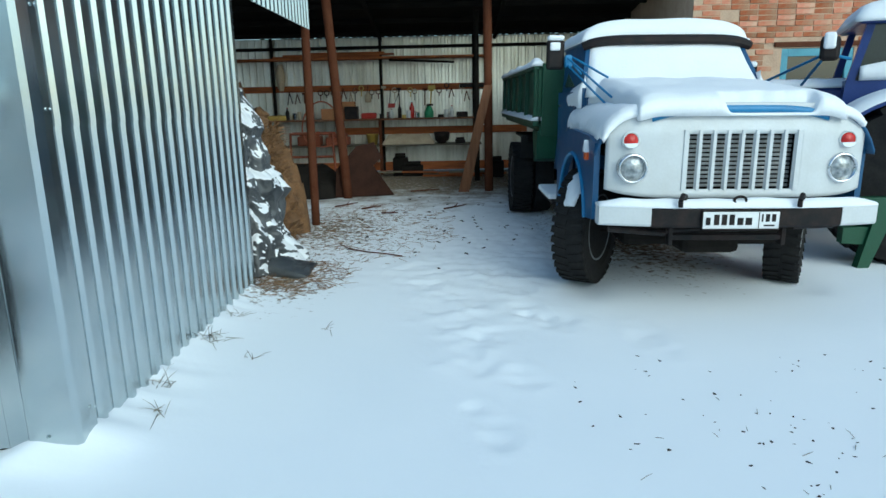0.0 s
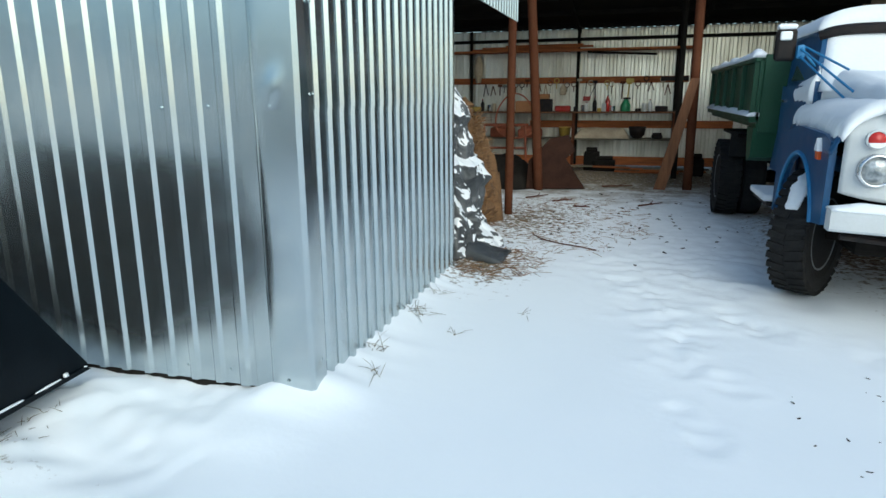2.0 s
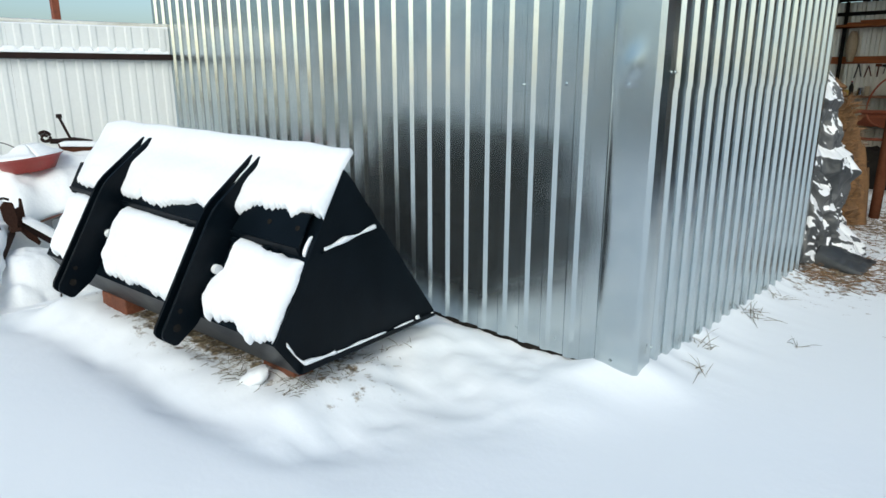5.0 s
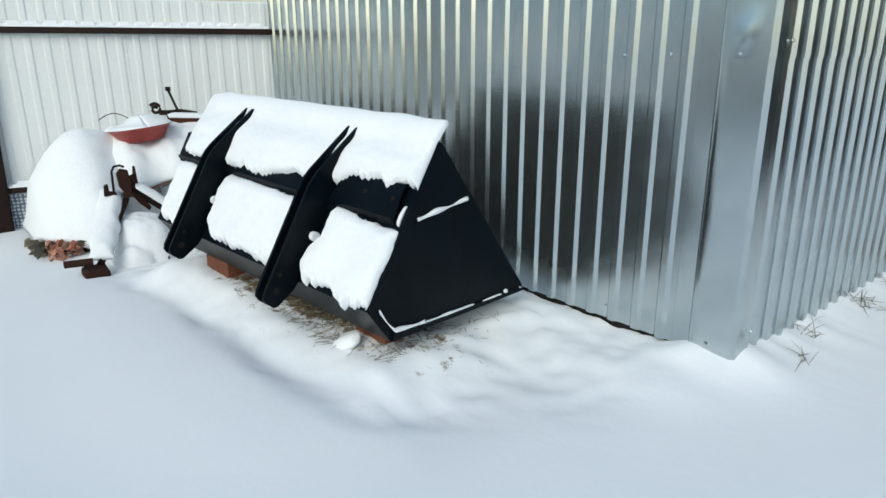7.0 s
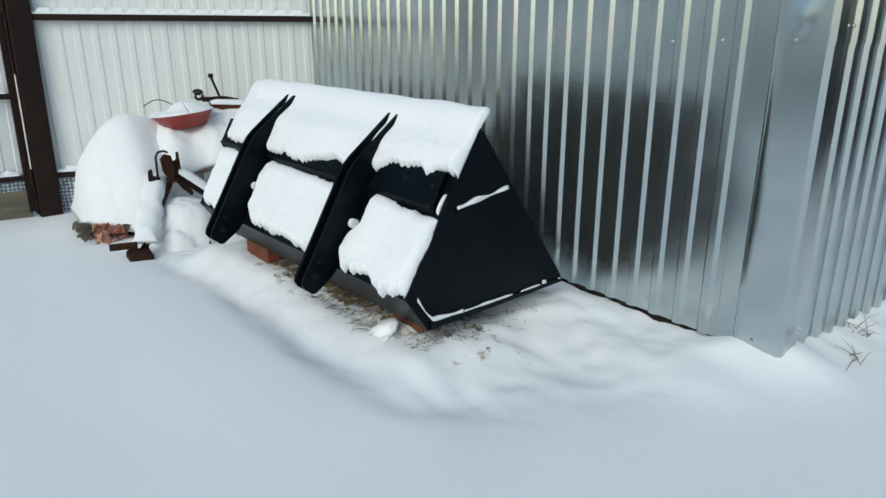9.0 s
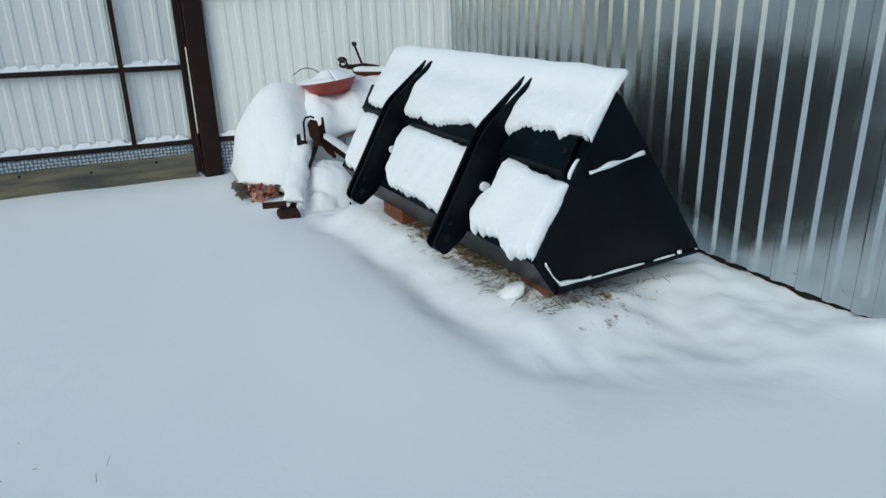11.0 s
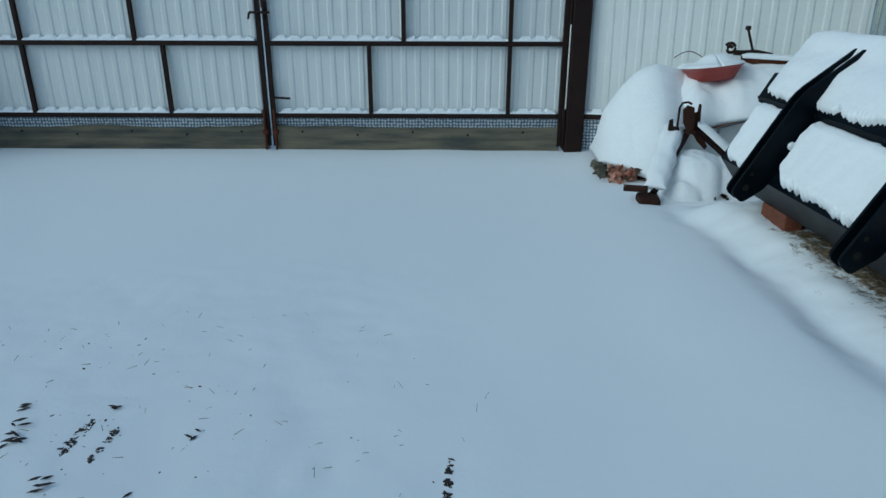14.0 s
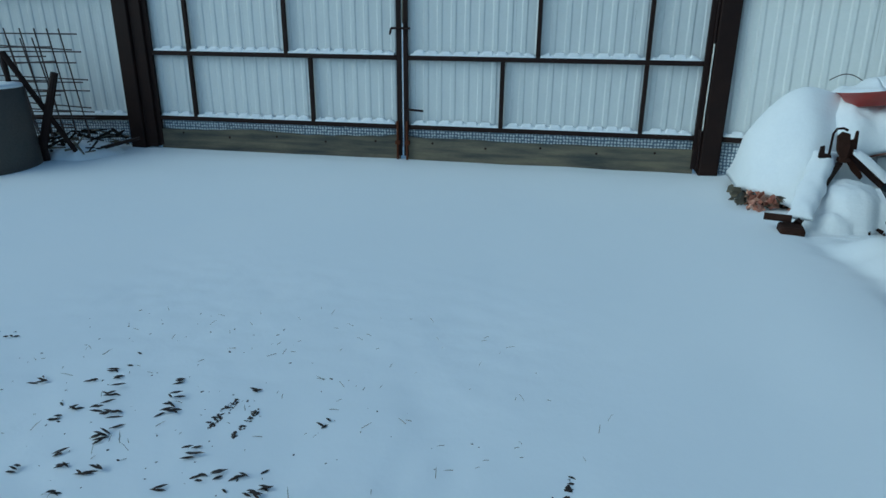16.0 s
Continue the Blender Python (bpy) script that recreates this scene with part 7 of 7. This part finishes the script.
bottle(-0.56, T, 0.34, 0.05, RED_LENS, "red plastic bottle with white cap on the bench", cap=WHITE_PLASTIC)
bottle(0.28, T, 0.24, 0.045, WHITE_PLASTIC, "white bottle on the bench")
sprayer = thing("garden_sprayer", "green plastic garden sprayer on the bench", "sprayer", Matrix.Translation((-0.2, FACE - 0.3, T)))
part("tank", lathe(bmesh.new(), [(0.085, 0), (0.1, 0.02), (0.1, 0.12), (0.06, 0.2), (0.04, 0.24)], 20), GREEN_PLASTIC, sprayer, smooth=True)
bm = bmesh.new()
box(bm, (-0.05, -0.02, 0.24), (0.09, 0.02, 0.28), 0.008)
part("trigger", bm, BLACK_TRIM, sprayer)
board("cardboard_box", (-2.45, FACE - 0.5, T), (-1.95, FACE - 0.15, T + 0.22), ORANGE_BOX, "open cardboard box on the bench", "box", 0.006)
board("cardboard_box", (-2.1, FACE - 0.3, T), (-1.78, FACE - 0.05, T + 0.36), ORANGE_BOX, "taller cardboard box against the wall", "box", 0.006)
board("tool_case", (-1.95, FACE - 0.58, T), (-1.68, FACE - 0.32, T + 0.26), BLACK_TRIM, "black tool case on the bench", "case", 0.02)
board("power_tool", (-1.62, FACE - 0.5, T), (-1.3, FACE - 0.3, T + 0.12), RED_PAINT, "red power tool on the bench", "tool", 0.03)
board("yellow_case", (-3.62, FACE - 0.5, T), (-3.2, FACE - 0.2, T + 0.10), YELLOW, "flat yellow case on the bench", "case", 0.02)
board("battery", (0.38, FACE - 0.45, T), (0.62, FACE - 0.25, T + 0.11), BLACK_TRIM, "black box on the bench", "box", 0.02)
bm = bmesh.new()
lathe(bm, [(0.10, 0), (0.13, 0.22), (0.135, 0.22), (0.12, 0.2), (0.09, 0.02)], 22)
solid("yellow_pail", bm, YELLOW, "small yellow pail on the low shelf", "pail", Matrix.Translation((-1.42, FACE - 0.3, 0.601)), smooth=True)
bm = bmesh.new()
lathe(bm, [(0.08, 0), (0.15, 0.08), (0.17, 0.24), (0.175, 0.24), (0.15, 0.1), (0.07, 0.02)], 22)
solid("black_pot", bm, BLACK_TRIM, "black pot on the low shelf", "pot", Matrix.Translation((0.06, FACE - 0.3, 0.601)), smooth=True)
bm = bmesh.new()
grid_solid(bm, 30, 12, lambda u, v: (-1.2 + 1.1 * u, FACE - 0.45 + 0.35 * v, 0.61 + (0.18 + 0.05 * noise.noise((u * 4, v * 3, 1))) * (math.sin(math.pi * v) ** 0.4) * min(1, 8 * u + 0.2, 8 * (1 - u) + 0.2)),
           lambda u, v: (-1.2 + 1.1 * u, FACE - 0.45 + 0.35 * v, 0.601))
solid("long_sack", bm, CREAM, "long pale rolled sack on the low shelf", "sack", smooth=True)
for x, w, h, mat, lab in ((-2.75, 0.5, 0.3, RED_RUST, "rusty red engine part on the low shelf"), (-2.15, 0.5, 0.26, RED_RUST, "rusty red housing on the low shelf"), (0.45, 0.22, 0.12, BLACK_TRIM, "small dark part on the low shelf")):
    bm = bmesh.new()
    box(bm, (x - w / 2, FACE - 0.48, 0.601), (x + w / 2, FACE - 0.15, 0.601 + h * 0.7), 0.04)
    tube(bm, (x - w * 0.4, FACE - 0.3, 0.601 + h * 0.72), (x + w * 0.4, FACE - 0.3, 0.601 + h * 0.75), h * 0.24)
    solid("machine_part", bm, mat, lab, "machine part", group="machine parts")
# tools hung on the rail
rnd = random.Random(5)
for k in range(26):
    x = -3.2 + 0.16 * k + rnd.uniform(-0.05, 0.05)
    kind_k = rnd.randrange(3)
    top_z = 1.70 + rnd.uniform(-0.02, 0.1)
    l = rnd.uniform(0.1, 0.34)
    mat = rnd.choice((BLACK_TRIM, RUST, CHROME, CREAM, YELLOW, BLACK_TRIM))
    bm = bmesh.new()
    if kind_k == 0:
        tube(bm, (x, FACE - 0.075, top_z), (x + rnd.uniform(-0.03, 0.03), FACE - 0.07, top_z - l), 0.013, seg=8)
        box(bm, (x - 0.05, FACE - 0.095, top_z - 0.03), (x + 0.05, FACE - 0.055, top_z + 0.02), 0.006)
        nm, lab = "hammer", "hand tool hung from the tool rail"
    elif kind_k == 1:
        for i in range(14):
            a0, a1 = 2 * math.pi * i / 14, 2 * math.pi * (i + 1) / 14
            tube(bm, (x + 0.05 * math.cos(a0), FACE - 0.07, top_z + 0.05 * math.sin(a0)), (x + 0.05 * math.cos(a1), FACE - 0.07, top_z + 0.05 * math.sin(a1)), 0.01, seg=6)
        tube(bm, (x, FACE - 0.07, top_z - 0.05), (x, FACE - 0.07, top_z - 0.05 - l * 0.5), 0.011, seg=6)
        nm, lab = "spanner", "ring spanner hung from the tool rail"
    else:
        tube(bm, (x, FACE - 0.07, top_z), (x - 0.05, FACE - 0.07, top_z - l), 0.011, seg=7)
        tube(bm, (x, FACE - 0.07, top_z), (x + 0.06, FACE - 0.07, top_z - l * 0.9), 0.011, seg=7)
        nm, lab = "pliers", "pliers hung from the tool rail"
    solid(nm, bm, mat, lab, "tool", group="tools on the rail")
# a jug, a hand float on cords, a spirit level and a yellow tape on the same rail
jug = thing("hanging_jug", "translucent cream jug hung from the tool rail", "jug", Matrix.Translation((-1.5, FACE - 0.13, 1.48)))
part("body", lathe(bmesh.new(), [(0.05, 0), (0.07, 0.02), (0.07, 0.14), (0.03, 0.2), (0.028, 0.23)], 16), CREAM, jug, smooth=True)
bm = bmesh.new()
tube(bm, (0, 0, 0.22), (0, 0.05, 0.34), 0.006, seg=6)
part("hook", bm, BLACK_TRIM, jug)
hung = thing("hanging_scoop", "small red scoop hung on two cords from the tool rail", "scoop", Matrix.Translation((-1.0, FACE - 0.1, 1.36)))
bm = bmesh.new()
prism(bm, [(-0.08, 0.0), (0.06, 0.0), (0.08, 0.09), (-0.07, 0.09)], 1, -0.03, 0.03)
part("bowl", bm, RED_PAINT, hung)
for x0, x1 in ((-0.05, -0.02), (0.06, 0.2)):
    bm = bmesh.new()
    tube(bm, (x0, 0, 0.09), (x1, 0.03, 0.40), 0.007, seg=6)
    part("cord", bm, BLACK_TRIM, hung)
board("spirit_level", (0.46, FACE - 0.085, 1.75), (1.0, FACE - 0.051, 1.84), BLACK_TRIM, "dark grey metal level on the tool rail", "level", 0.006)
board("tape_measure", (-0.22, FACE - 0.11, 1.72), (-0.06, FACE - 0.051, 1.81), YELLOW, "yellow tape measure on the tool rail", "tape", 0.015)
# hanging bag, hose, plough blade and scrap on the floor
bm = bmesh.new()
grid_solid(bm, 12, 16, lambda u, v: (-3.35 + (u - 0.5) * (0.09 + 0.1 * math.sin(math.pi * v)), FACE - 0.1 - 0.06 * math.sin(math.pi * u), 2.3 - 0.55 * v), lambda u, v: (-3.35 + (u - 0.5) * (0.09 + 0.1 * math.sin(math.pi * v)), FACE - 0.06, 2.3 - 0.55 * v))
solid("hanging_bag", bm, CREAM, "limp cloth bag hung below the top shelf", "bag", smooth=True)
ROD_RED = material("orange_hose", (0.4, 0.12, 0.06), 0.6, 0, (0.3, 0.08, 0.04), 6, 0.5, 0.05)
bm = bmesh.new()
pipe(bm, [(-2.42 + 0.42 * math.cos(a / 20 * math.pi), FACE - 0.63 - 0.02 * math.sin(3 * a / 20 * math.pi), 1.0 + 0.46 * math.sin(a / 20 * math.pi) - 0.06 * math.cos(a / 10 * math.pi)) for a in range(40)], 0.016, closed=True)
solid("coiled_hose", bm, ROD_RED, "loop of reddish hose hung at the bench", "hose", smooth=True)
bm = bmesh.new()
prism(bm, [(-1.62, 0.0), (-0.70, 0.0), (-1.02, 0.48), (-0.88, 0.6), (-1.0, 0.86), (-1.28, 0.8), (-1.6, 0.45)], 1, 10.72, 10.76)
for v in bm.verts:
    v.co.y += 0.12 * math.sin((v.co.x + 1.1) * 3) + 0.15 * v.co.z
solid("plough_mouldboard", bm, OLD_RUST, "dark rusty plough mouldboard leaning by a post", "plough")
mound("earth_mound", -3.4, -1.4, 10.2, 12.6, [(-2.3, 11.3, 0.8, 0.8, 0.5), (-1.9, 11.0, 0.4, 0.5, 0.35)], "dark heap of scrap and earth", DARK, 3, 0.08, 40)
STAND = thing("red_stand", "reddish pipe stand before the bench", "stand", Matrix.Translation((-2.55, 13.2, 0)))
for p, q in (((-0.4, 0, 0), (-0.36, 0, 0.92)), ((0.5, 0, 0), (0.46, 0, 0.92)), ((-0.38, 0, 0.9), (0.48, 0, 0.9)), ((-0.38, 0, 0.45), (0.48, 0, 0.45)), ((-0.38, 0.3, 0.9), (0.48, 0.3, 0.9))):
    bm = bmesh.new()
    tube(bm, p, q, 0.025)
    part("pipe", bm, RED_RUST, STAND)
for k, (x, y, w, h) in enumerate(((-0.95, 13.6, 0.3, 0.36), (-0.75, 13.5, 0.42, 0.2), (1.0, 13.2, 0.3, 0.3))):
    bm = bmesh.new()
    box(bm, (x, y, -0.03), (x + w, y + 0.35, h), 0.03)
    tube(bm, (x + 0.05, y + 0.1, h + 0.04), (x + w - 0.05, y + 0.15, h + 0.04), 0.05)
    solid("engine_block", bm, DARK, "dark greasy machine part on the floor", "machine part")
rnd = random.Random(9)
for k in range(9):
    x, y, a = rnd.uniform(-0.9, 1.0), rnd.uniform(13.3, 14.2), rnd.uniform(-20, 20)
    board("floor_plank", (-0.6, -0.05, 0.0), (0.6, 0.05, 0.03), PLANK if k % 2 else OLD_WOOD, "loose plank lying on the shed floor", "plank", m=pose(x, y, 0.0 + 0.035 * (k % 3), 0, 0, a), group="planks on the floor")
for k, (x, y, l, a) in enumerate(((-0.9, 9.4, 0.3, 25), (-0.6, 8.9, 0.25, -30), (-0.2, 11.2, 0.5, 8), (-1.3, 9.7, 0.4, 40), (0.3, 9.4, 0.4, 35))):
    bm = bmesh.new()
    tube(bm, (-l / 2, 0, 0.015), (l / 2, 0.02, 0.03), 0.012, 0.007, 7)
    tube(bm, (0, 0.01, 0.02), (l * 0.3, 0.12, 0.05), 0.008, 0.004, 6)
    solid("dead_branch", bm, RUST, "dark dead twig on trodden snow", "twig", pose(x, y, ground_z(x, y), 0, 0, a), "twigs")
bm = bmesh.new()
pts = [(-0.95, 7.0), (-0.8, 6.75), (-0.62, 6.62), (-0.4, 6.5), (-0.25, 6.42)]
for (ax, ay), (bx, by) in zip(pts, pts[1:]):
    tube(bm, (ax, ay, ground_z(ax, ay) + 0.02), (bx, by, ground_z(bx, by) + 0.02), 0.007, seg=6)
solid("trailing_twig", bm, RUST, "long thin twig trailing over the snow", "twig")

# ---- concrete ring, wire mesh and brush by the gate ----
CONCRETE = material("concrete", (0.085, 0.07, 0.058), 0.9, 0, (0.07, 0.07, 0.062), 3, 0.7, 0.5, 50, 0.2)
ring = thing("concrete_ring", "grey concrete well ring capped with snow", "concrete ring", Matrix.Translation((-5.07, -6.35, 0.08)))
part("ring", lathe(bmesh.new(), [(0.42, -0.08), (0.425, 0.1), (0.40, 0.5), (0.385, 0.80), (0.31, 0.80), (0.30, 0.0)], 44), CONCRETE, ring, smooth=True)
part("snow_cap", lathe(bmesh.new(), [(0.386, 0.801), (0.38, 0.83), (0.3, 0.845), (0.001, 0.84)], 44), SNOW, ring, smooth=True)
WIRE = material("rusty_wire", (0.05, 0.045, 0.05), 0.6, 0.4, (0.1, 0.06, 0.045), 9, 0.7, 0.2)
for k, (y0, y1, z0, z1, dx, tilt) in enumerate(((-7.9, -5.95, 0.42, 1.44, 0.18, 1.5), (-7.6, -5.72, 0.38, 1.26, 0.12, -1.0))):
    g = thing("mesh_panel", "bent rusty reinforcing mesh leaning on the fence", "wire mesh", pose(-5.98 + dx, 0, 0, tilt, 8, 0), "mesh panels")
    for i in range(10):
        z = z0 + (z1 - z0) * i / 9
        bm = bmesh.new()
        tube(bm, (0, y0, z + 0.02 * math.sin(i)), (0, y1 + 0.06 * math.sin(3 * i), z + 0.05 * math.sin(2 * i + k)), 0.007, seg=6)
        part("wire", bm, WIRE, g)
    for i in range(11):
        y = y0 + (y1 - y0) * (i + 0.3) / 11
        bm = bmesh.new()
        tube(bm, (0.008, y, -0.1), (0.008, y + 0.03 * math.sin(i), z1 + 0.06), 0.007, seg=6)
        part("wire", bm, WIRE, g)
for p, q, r in (((-5.35, -6.0, 0.3), (-5.45, -5.78, 1.0), 0.045), ((-5.3, -6.2, 1.2), (-5.5, -5.75, 0.2), 0.03), ((-5.6, -5.9, 0.15), (-5.9, -5.3, 0.3), 0.022)):
    bm = bmesh.new()
    tube(bm, p, q, r, r * 0.8, 10)
    tube(bm, (p[0], p[1], p[2]), (p[0] - 0.02, p[1] - 0.02, 0.0), r * 0.8, r * 0.9, 8)
    solid("dead_bough", bm, BROWN_STEEL, "dark dead bough leaning on the concrete ring", "bough", group="boughs")
rnd = random.Random(21)
for k in range(60):
    x, y = rnd.uniform(-6.1, -5.4), rnd.uniform(-6.4, -5.55)
    l = rnd.uniform(0.12, 0.4)
    bm = bmesh.new()
    tube(bm, (-l / 2, 0, 0.0), (l / 2, 0, 0.02), rnd.uniform(0.008, 0.025), 0.006, 6)
    solid("stick", bm, DARK if k % 3 else OLD_WOOD, "broken stick in the brush pile", "stick", pose(x, y, ground_z(x, y) + rnd.uniform(0.02, 0.2), rnd.uniform(-15, 15), rnd.uniform(-20, 20), rnd.uniform(0, 180)), "sticks of the brush pile")
mound("snow_mound", -6.2, -5.3, -6.5, -5.4, [(-5.75, -5.95, 0.4, 0.45, 0.2)], "low snow mound in the brush pile", SNOW, 6, 0.03, 30, base=0.06)

# ---- litter on the snow ----
LITTER = material("dark_litter", (0.018, 0.015, 0.014), 0.85, 0, (0.06, 0.04, 0.03), 20, 0.8, 0.3, 60, 0.3, per_object=0.3)
DRY_GRASS = material("dry_grass", (0.10, 0.09, 0.06), 0.85, 0, (0.2, 0.16, 0.09), 8, 0.7, 0.2)


def clod_group(name, n, spot, size, label, seed):
    rnd = random.Random(seed)
    bm = bmesh.new()
    for _ in range(n):
        x, y, z = spot(rnd)
        s = rnd.uniform(*size)
        m = pose(x, y, z, rnd.uniform(-25, 25), rnd.uniform(-25, 25), rnd.uniform(0, 360))
        a = [rnd.uniform(0.5, 1.3) for _ in range(6)]
        v = [bm.verts.new(m @ Vector((s * a[i] * math.cos(i * 1.047) * 1.6, s * a[i] * math.sin(i * 1.047) * 0.8, 0.0))) for i in range(6)]
        c = bm.verts.new(m @ Vector((0, 0, s * 0.5)))
        for i in range(6):
            bm.faces.new((v[i], v[(i + 1) % 6], c))
        bm.faces.new(v[::-1])
    return solid(name, bm, LITTER, label, "litter", kind="stuff")


clod_group("leaf_litter", 150, ground_spot(-1.75, -2.4, 1.0, 1.2, 0.0), (0.002, 0.007), "dark leaves and crumbs of earth on snow", 31)
clod_group("leaf_litter", 60, ground_spot(-1.5, -1.4, 0.7, 1.0, 0.0), (0.0015, 0.005), "dark crumbs of earth on snow", 32)
# single wet leaves and scraps: place and size class
LEAVES = [(-2.29, -2.45, 0), (-2.18, -2.41, 0), (-2.12, -2.44, 1), (-2.07, -2.38, 1), (-2.03, -2.46, 1), (-2.0, -2.69, 2), (-1.98, -2.32, 2), (-1.88, -2.27, 2), (-1.85, -2.22, 2), (-1.85, -2.37, 1), (-1.85, -2.46, 0), (-1.76, -2.41, 1), (-1.98, -2.05, 2), (-1.93, -2.0, 2), (-1.88, -2.03, 0), (-2.11, -2.1, 1), (-2.13, -1.77, 1), (-1.73, -2.15, 2), (-1.69, -2.14, 1), (-1.71, -1.77, 2), (-1.59, -2.2, 1), (-1.54, -2.13, 1), (-1.52, -2.03, 2), (-1.53, -1.75, 1), (-1.6, -1.67, 1), (-1.63, -1.61, 1), (-1.57, -1.55, 0), (-1.65, -1.54, 1), (-1.69, -1.47, 0), (-1.61, -1.44, 1), (-1.57, -1.45, 2), (-1.99, -1.4, 1), (-2.28, -3.17, 1), (-1.48, -2.31, 1), (-1.41, -2.07, 1)]
rnd = random.Random(83)
for x, y, k in LEAVES:
    bm = bmesh.new()
    for q in range(1 + 2 * k):
        l, w = rnd.uniform(0.012, 0.026) * (1 + 0.2 * k), rnd.uniform(0.003, 0.006)
        m = pose(rnd.uniform(-0.02, 0.02) * k, rnd.uniform(-0.02, 0.02) * k, 0.002 + 0.004 * q, rnd.uniform(-9, 9), rnd.uniform(-7, 7), 100 + rnd.uniform(-45, 45))
        rim = [bm.verts.new(m @ Vector(c)) for c in ((-l, 0, 0), (-0.4 * l, w, 0.003), (0.4 * l, 0.8 * w, 0.004), (l, 0.1 * w, 0.001), (0.3 * l, -w, 0.002), (-0.5 * l, -0.8 * w, 0.003))]
        low = bm.verts.new(m @ Vector((0, 0, -0.004)))
        bm.faces.new(rim)
        for i in range(6):
            bm.faces.new((rim[(i + 1) % 6], rim[i], low))
    solid("wet_leaf", bm, LITTER, "dark curled wet leaf scrap on the snow", "leaf", pose(x, y, ground_z(x, y)), "wet leaves on the snow")
# streaks of dark crumbs; the last stands for a branching twig
for k, (x, y, rx, ry, n) in enumerate(((-1.96, -1.80, 0.022, 0.11, 60), (-1.92, -1.68, 0.014, 0.10, 34), (-1.80, -0.47, 0.012, 0.12, 60))):
    clod_group("earth_patch", n, ground_spot(x, y, ry, rx, 0.0), (0.003, 0.010), "dark streak of litter on the snow", 40 + k)
clod_group("leaf_litter", 70, ground_spot(1.7, 2.2, 0.9, 0.9, 0.0), (0.004, 0.013), "dark crumbs blown over the snow", 51)
clod_group("leaf_litter", 70, ground_spot(2.0, 3.2, 1.2, 0.8, 0.0), (0.004, 0.012), "dark crumbs on snow before the truck", 52)
clod_group("leaf_litter", 90, ground_spot(0.1, 8.3, 1.2, 2.4, 0.0), (0.008, 0.03), "dark scraps on trodden snow", 53)
strands("dry_grass", 150, ground_spot(-2.0, -1.7, 1.0, 1.4), DRY_GRASS, "dry grass tips poking through snow", "grass", (0.015, 0.05), 0.0012, 60, 61)
strands("dry_grass", 40, ground_spot(1.6, 2.4, 0.9, 0.9), DRY_GRASS, "dry grass tips poking through snow", "grass", (0.02, 0.07), 0.0015, 45, 62)
for k, (x, y, n, r) in enumerate(((-1.3, 4.15, 26, 0.09), (-1.33, 3.45, 14, 0.06), (-1.3, 4.6, 10, 0.06), (-1.2, 3.15, 8, 0.05), (-1.0, 3.9, 6, 0.06), (-2.5, 1.62, 7, 0.08), (-0.6, 4.4, 5, 0.04))):
    strands("grass_tuft", n, ground_spot(x, y, r, r), DRY_GRASS, "tuft of dry grass in the snow", "grass", (0.05, 0.17), 0.0018, 55, 70 + k)
strands("bare_turf", 420, ground_spot(-3.35, 1.60, 1.0, 0.20), DRY_GRASS, "flattened dry grass under the bucket", "grass", (0.03, 0.08), 0.0014, 18, 90)
strands("bare_turf", 70, ground_spot(-2.5, 1.95, 0.12, 0.42), DRY_GRASS, "flattened dry grass beside the bucket", "grass", (0.03, 0.08), 0.0014, 18, 91)

# ---- plain wall added unseen behind the camera: closes the yard, mirrors in the zinc ----
bm = bmesh.new()
box(bm, (-6.5, -12.3, 0.0), (9.0, -12.0, 1.9))
solid("wall_yard_back", bm, OLD_WOOD, "unseen dark timber wall added behind the yard for reflections", "wall", kind="structure")

# ---- bricks of the house ----
rnd = random.Random(77)
half_a, half_b = bmesh.new(), bmesh.new()
box(half_a, (0, 0, 0), (0.25, 0.03, 0.065), 0.004)
brick_me = finish(half_a, "brick", BRICK)
box(half_b, (0, 0, 0), (0.12, 0.03, 0.065), 0.004)
short_me = finish(half_b, "brick", BRICK)
rest = bmesh.new()
made = 0
for row in range(52):
    z = 0.03 + 0.0775 * row
    x = 3.72 + (0.13 if row % 2 else 0.0)
    while x < 9.0:
        me, n = (short_me, 0.12) if rnd.random() < 0.12 else (brick_me, 0.25)
        inside = x + n > WIN_X0 - 0.02 and x < WIN_X1 + 0.02 and z + 0.065 > WIN_Z0 and z < WIN_Z1 + 0.09
        if not inside and rnd.random() > 0.04:
            dy, tilt = rnd.uniform(-0.006, 0.010), rnd.uniform(-0.6, 0.6)
            if 1.42 < z < 2.95 and x < 7.4 and made < 300:
                ob = new("brick", me)
                ob.parent = house
                ob.matrix_basis = pose(x, dy, z, 0, tilt, 0)
                made += 1
            else:
                box(rest, (x, dy, z), (x + n, dy + 0.03, z + 0.065))
        x += n + 0.013
joined = part("brickwork", rest, BRICK, house)
tagged(joined, kind="stuff")
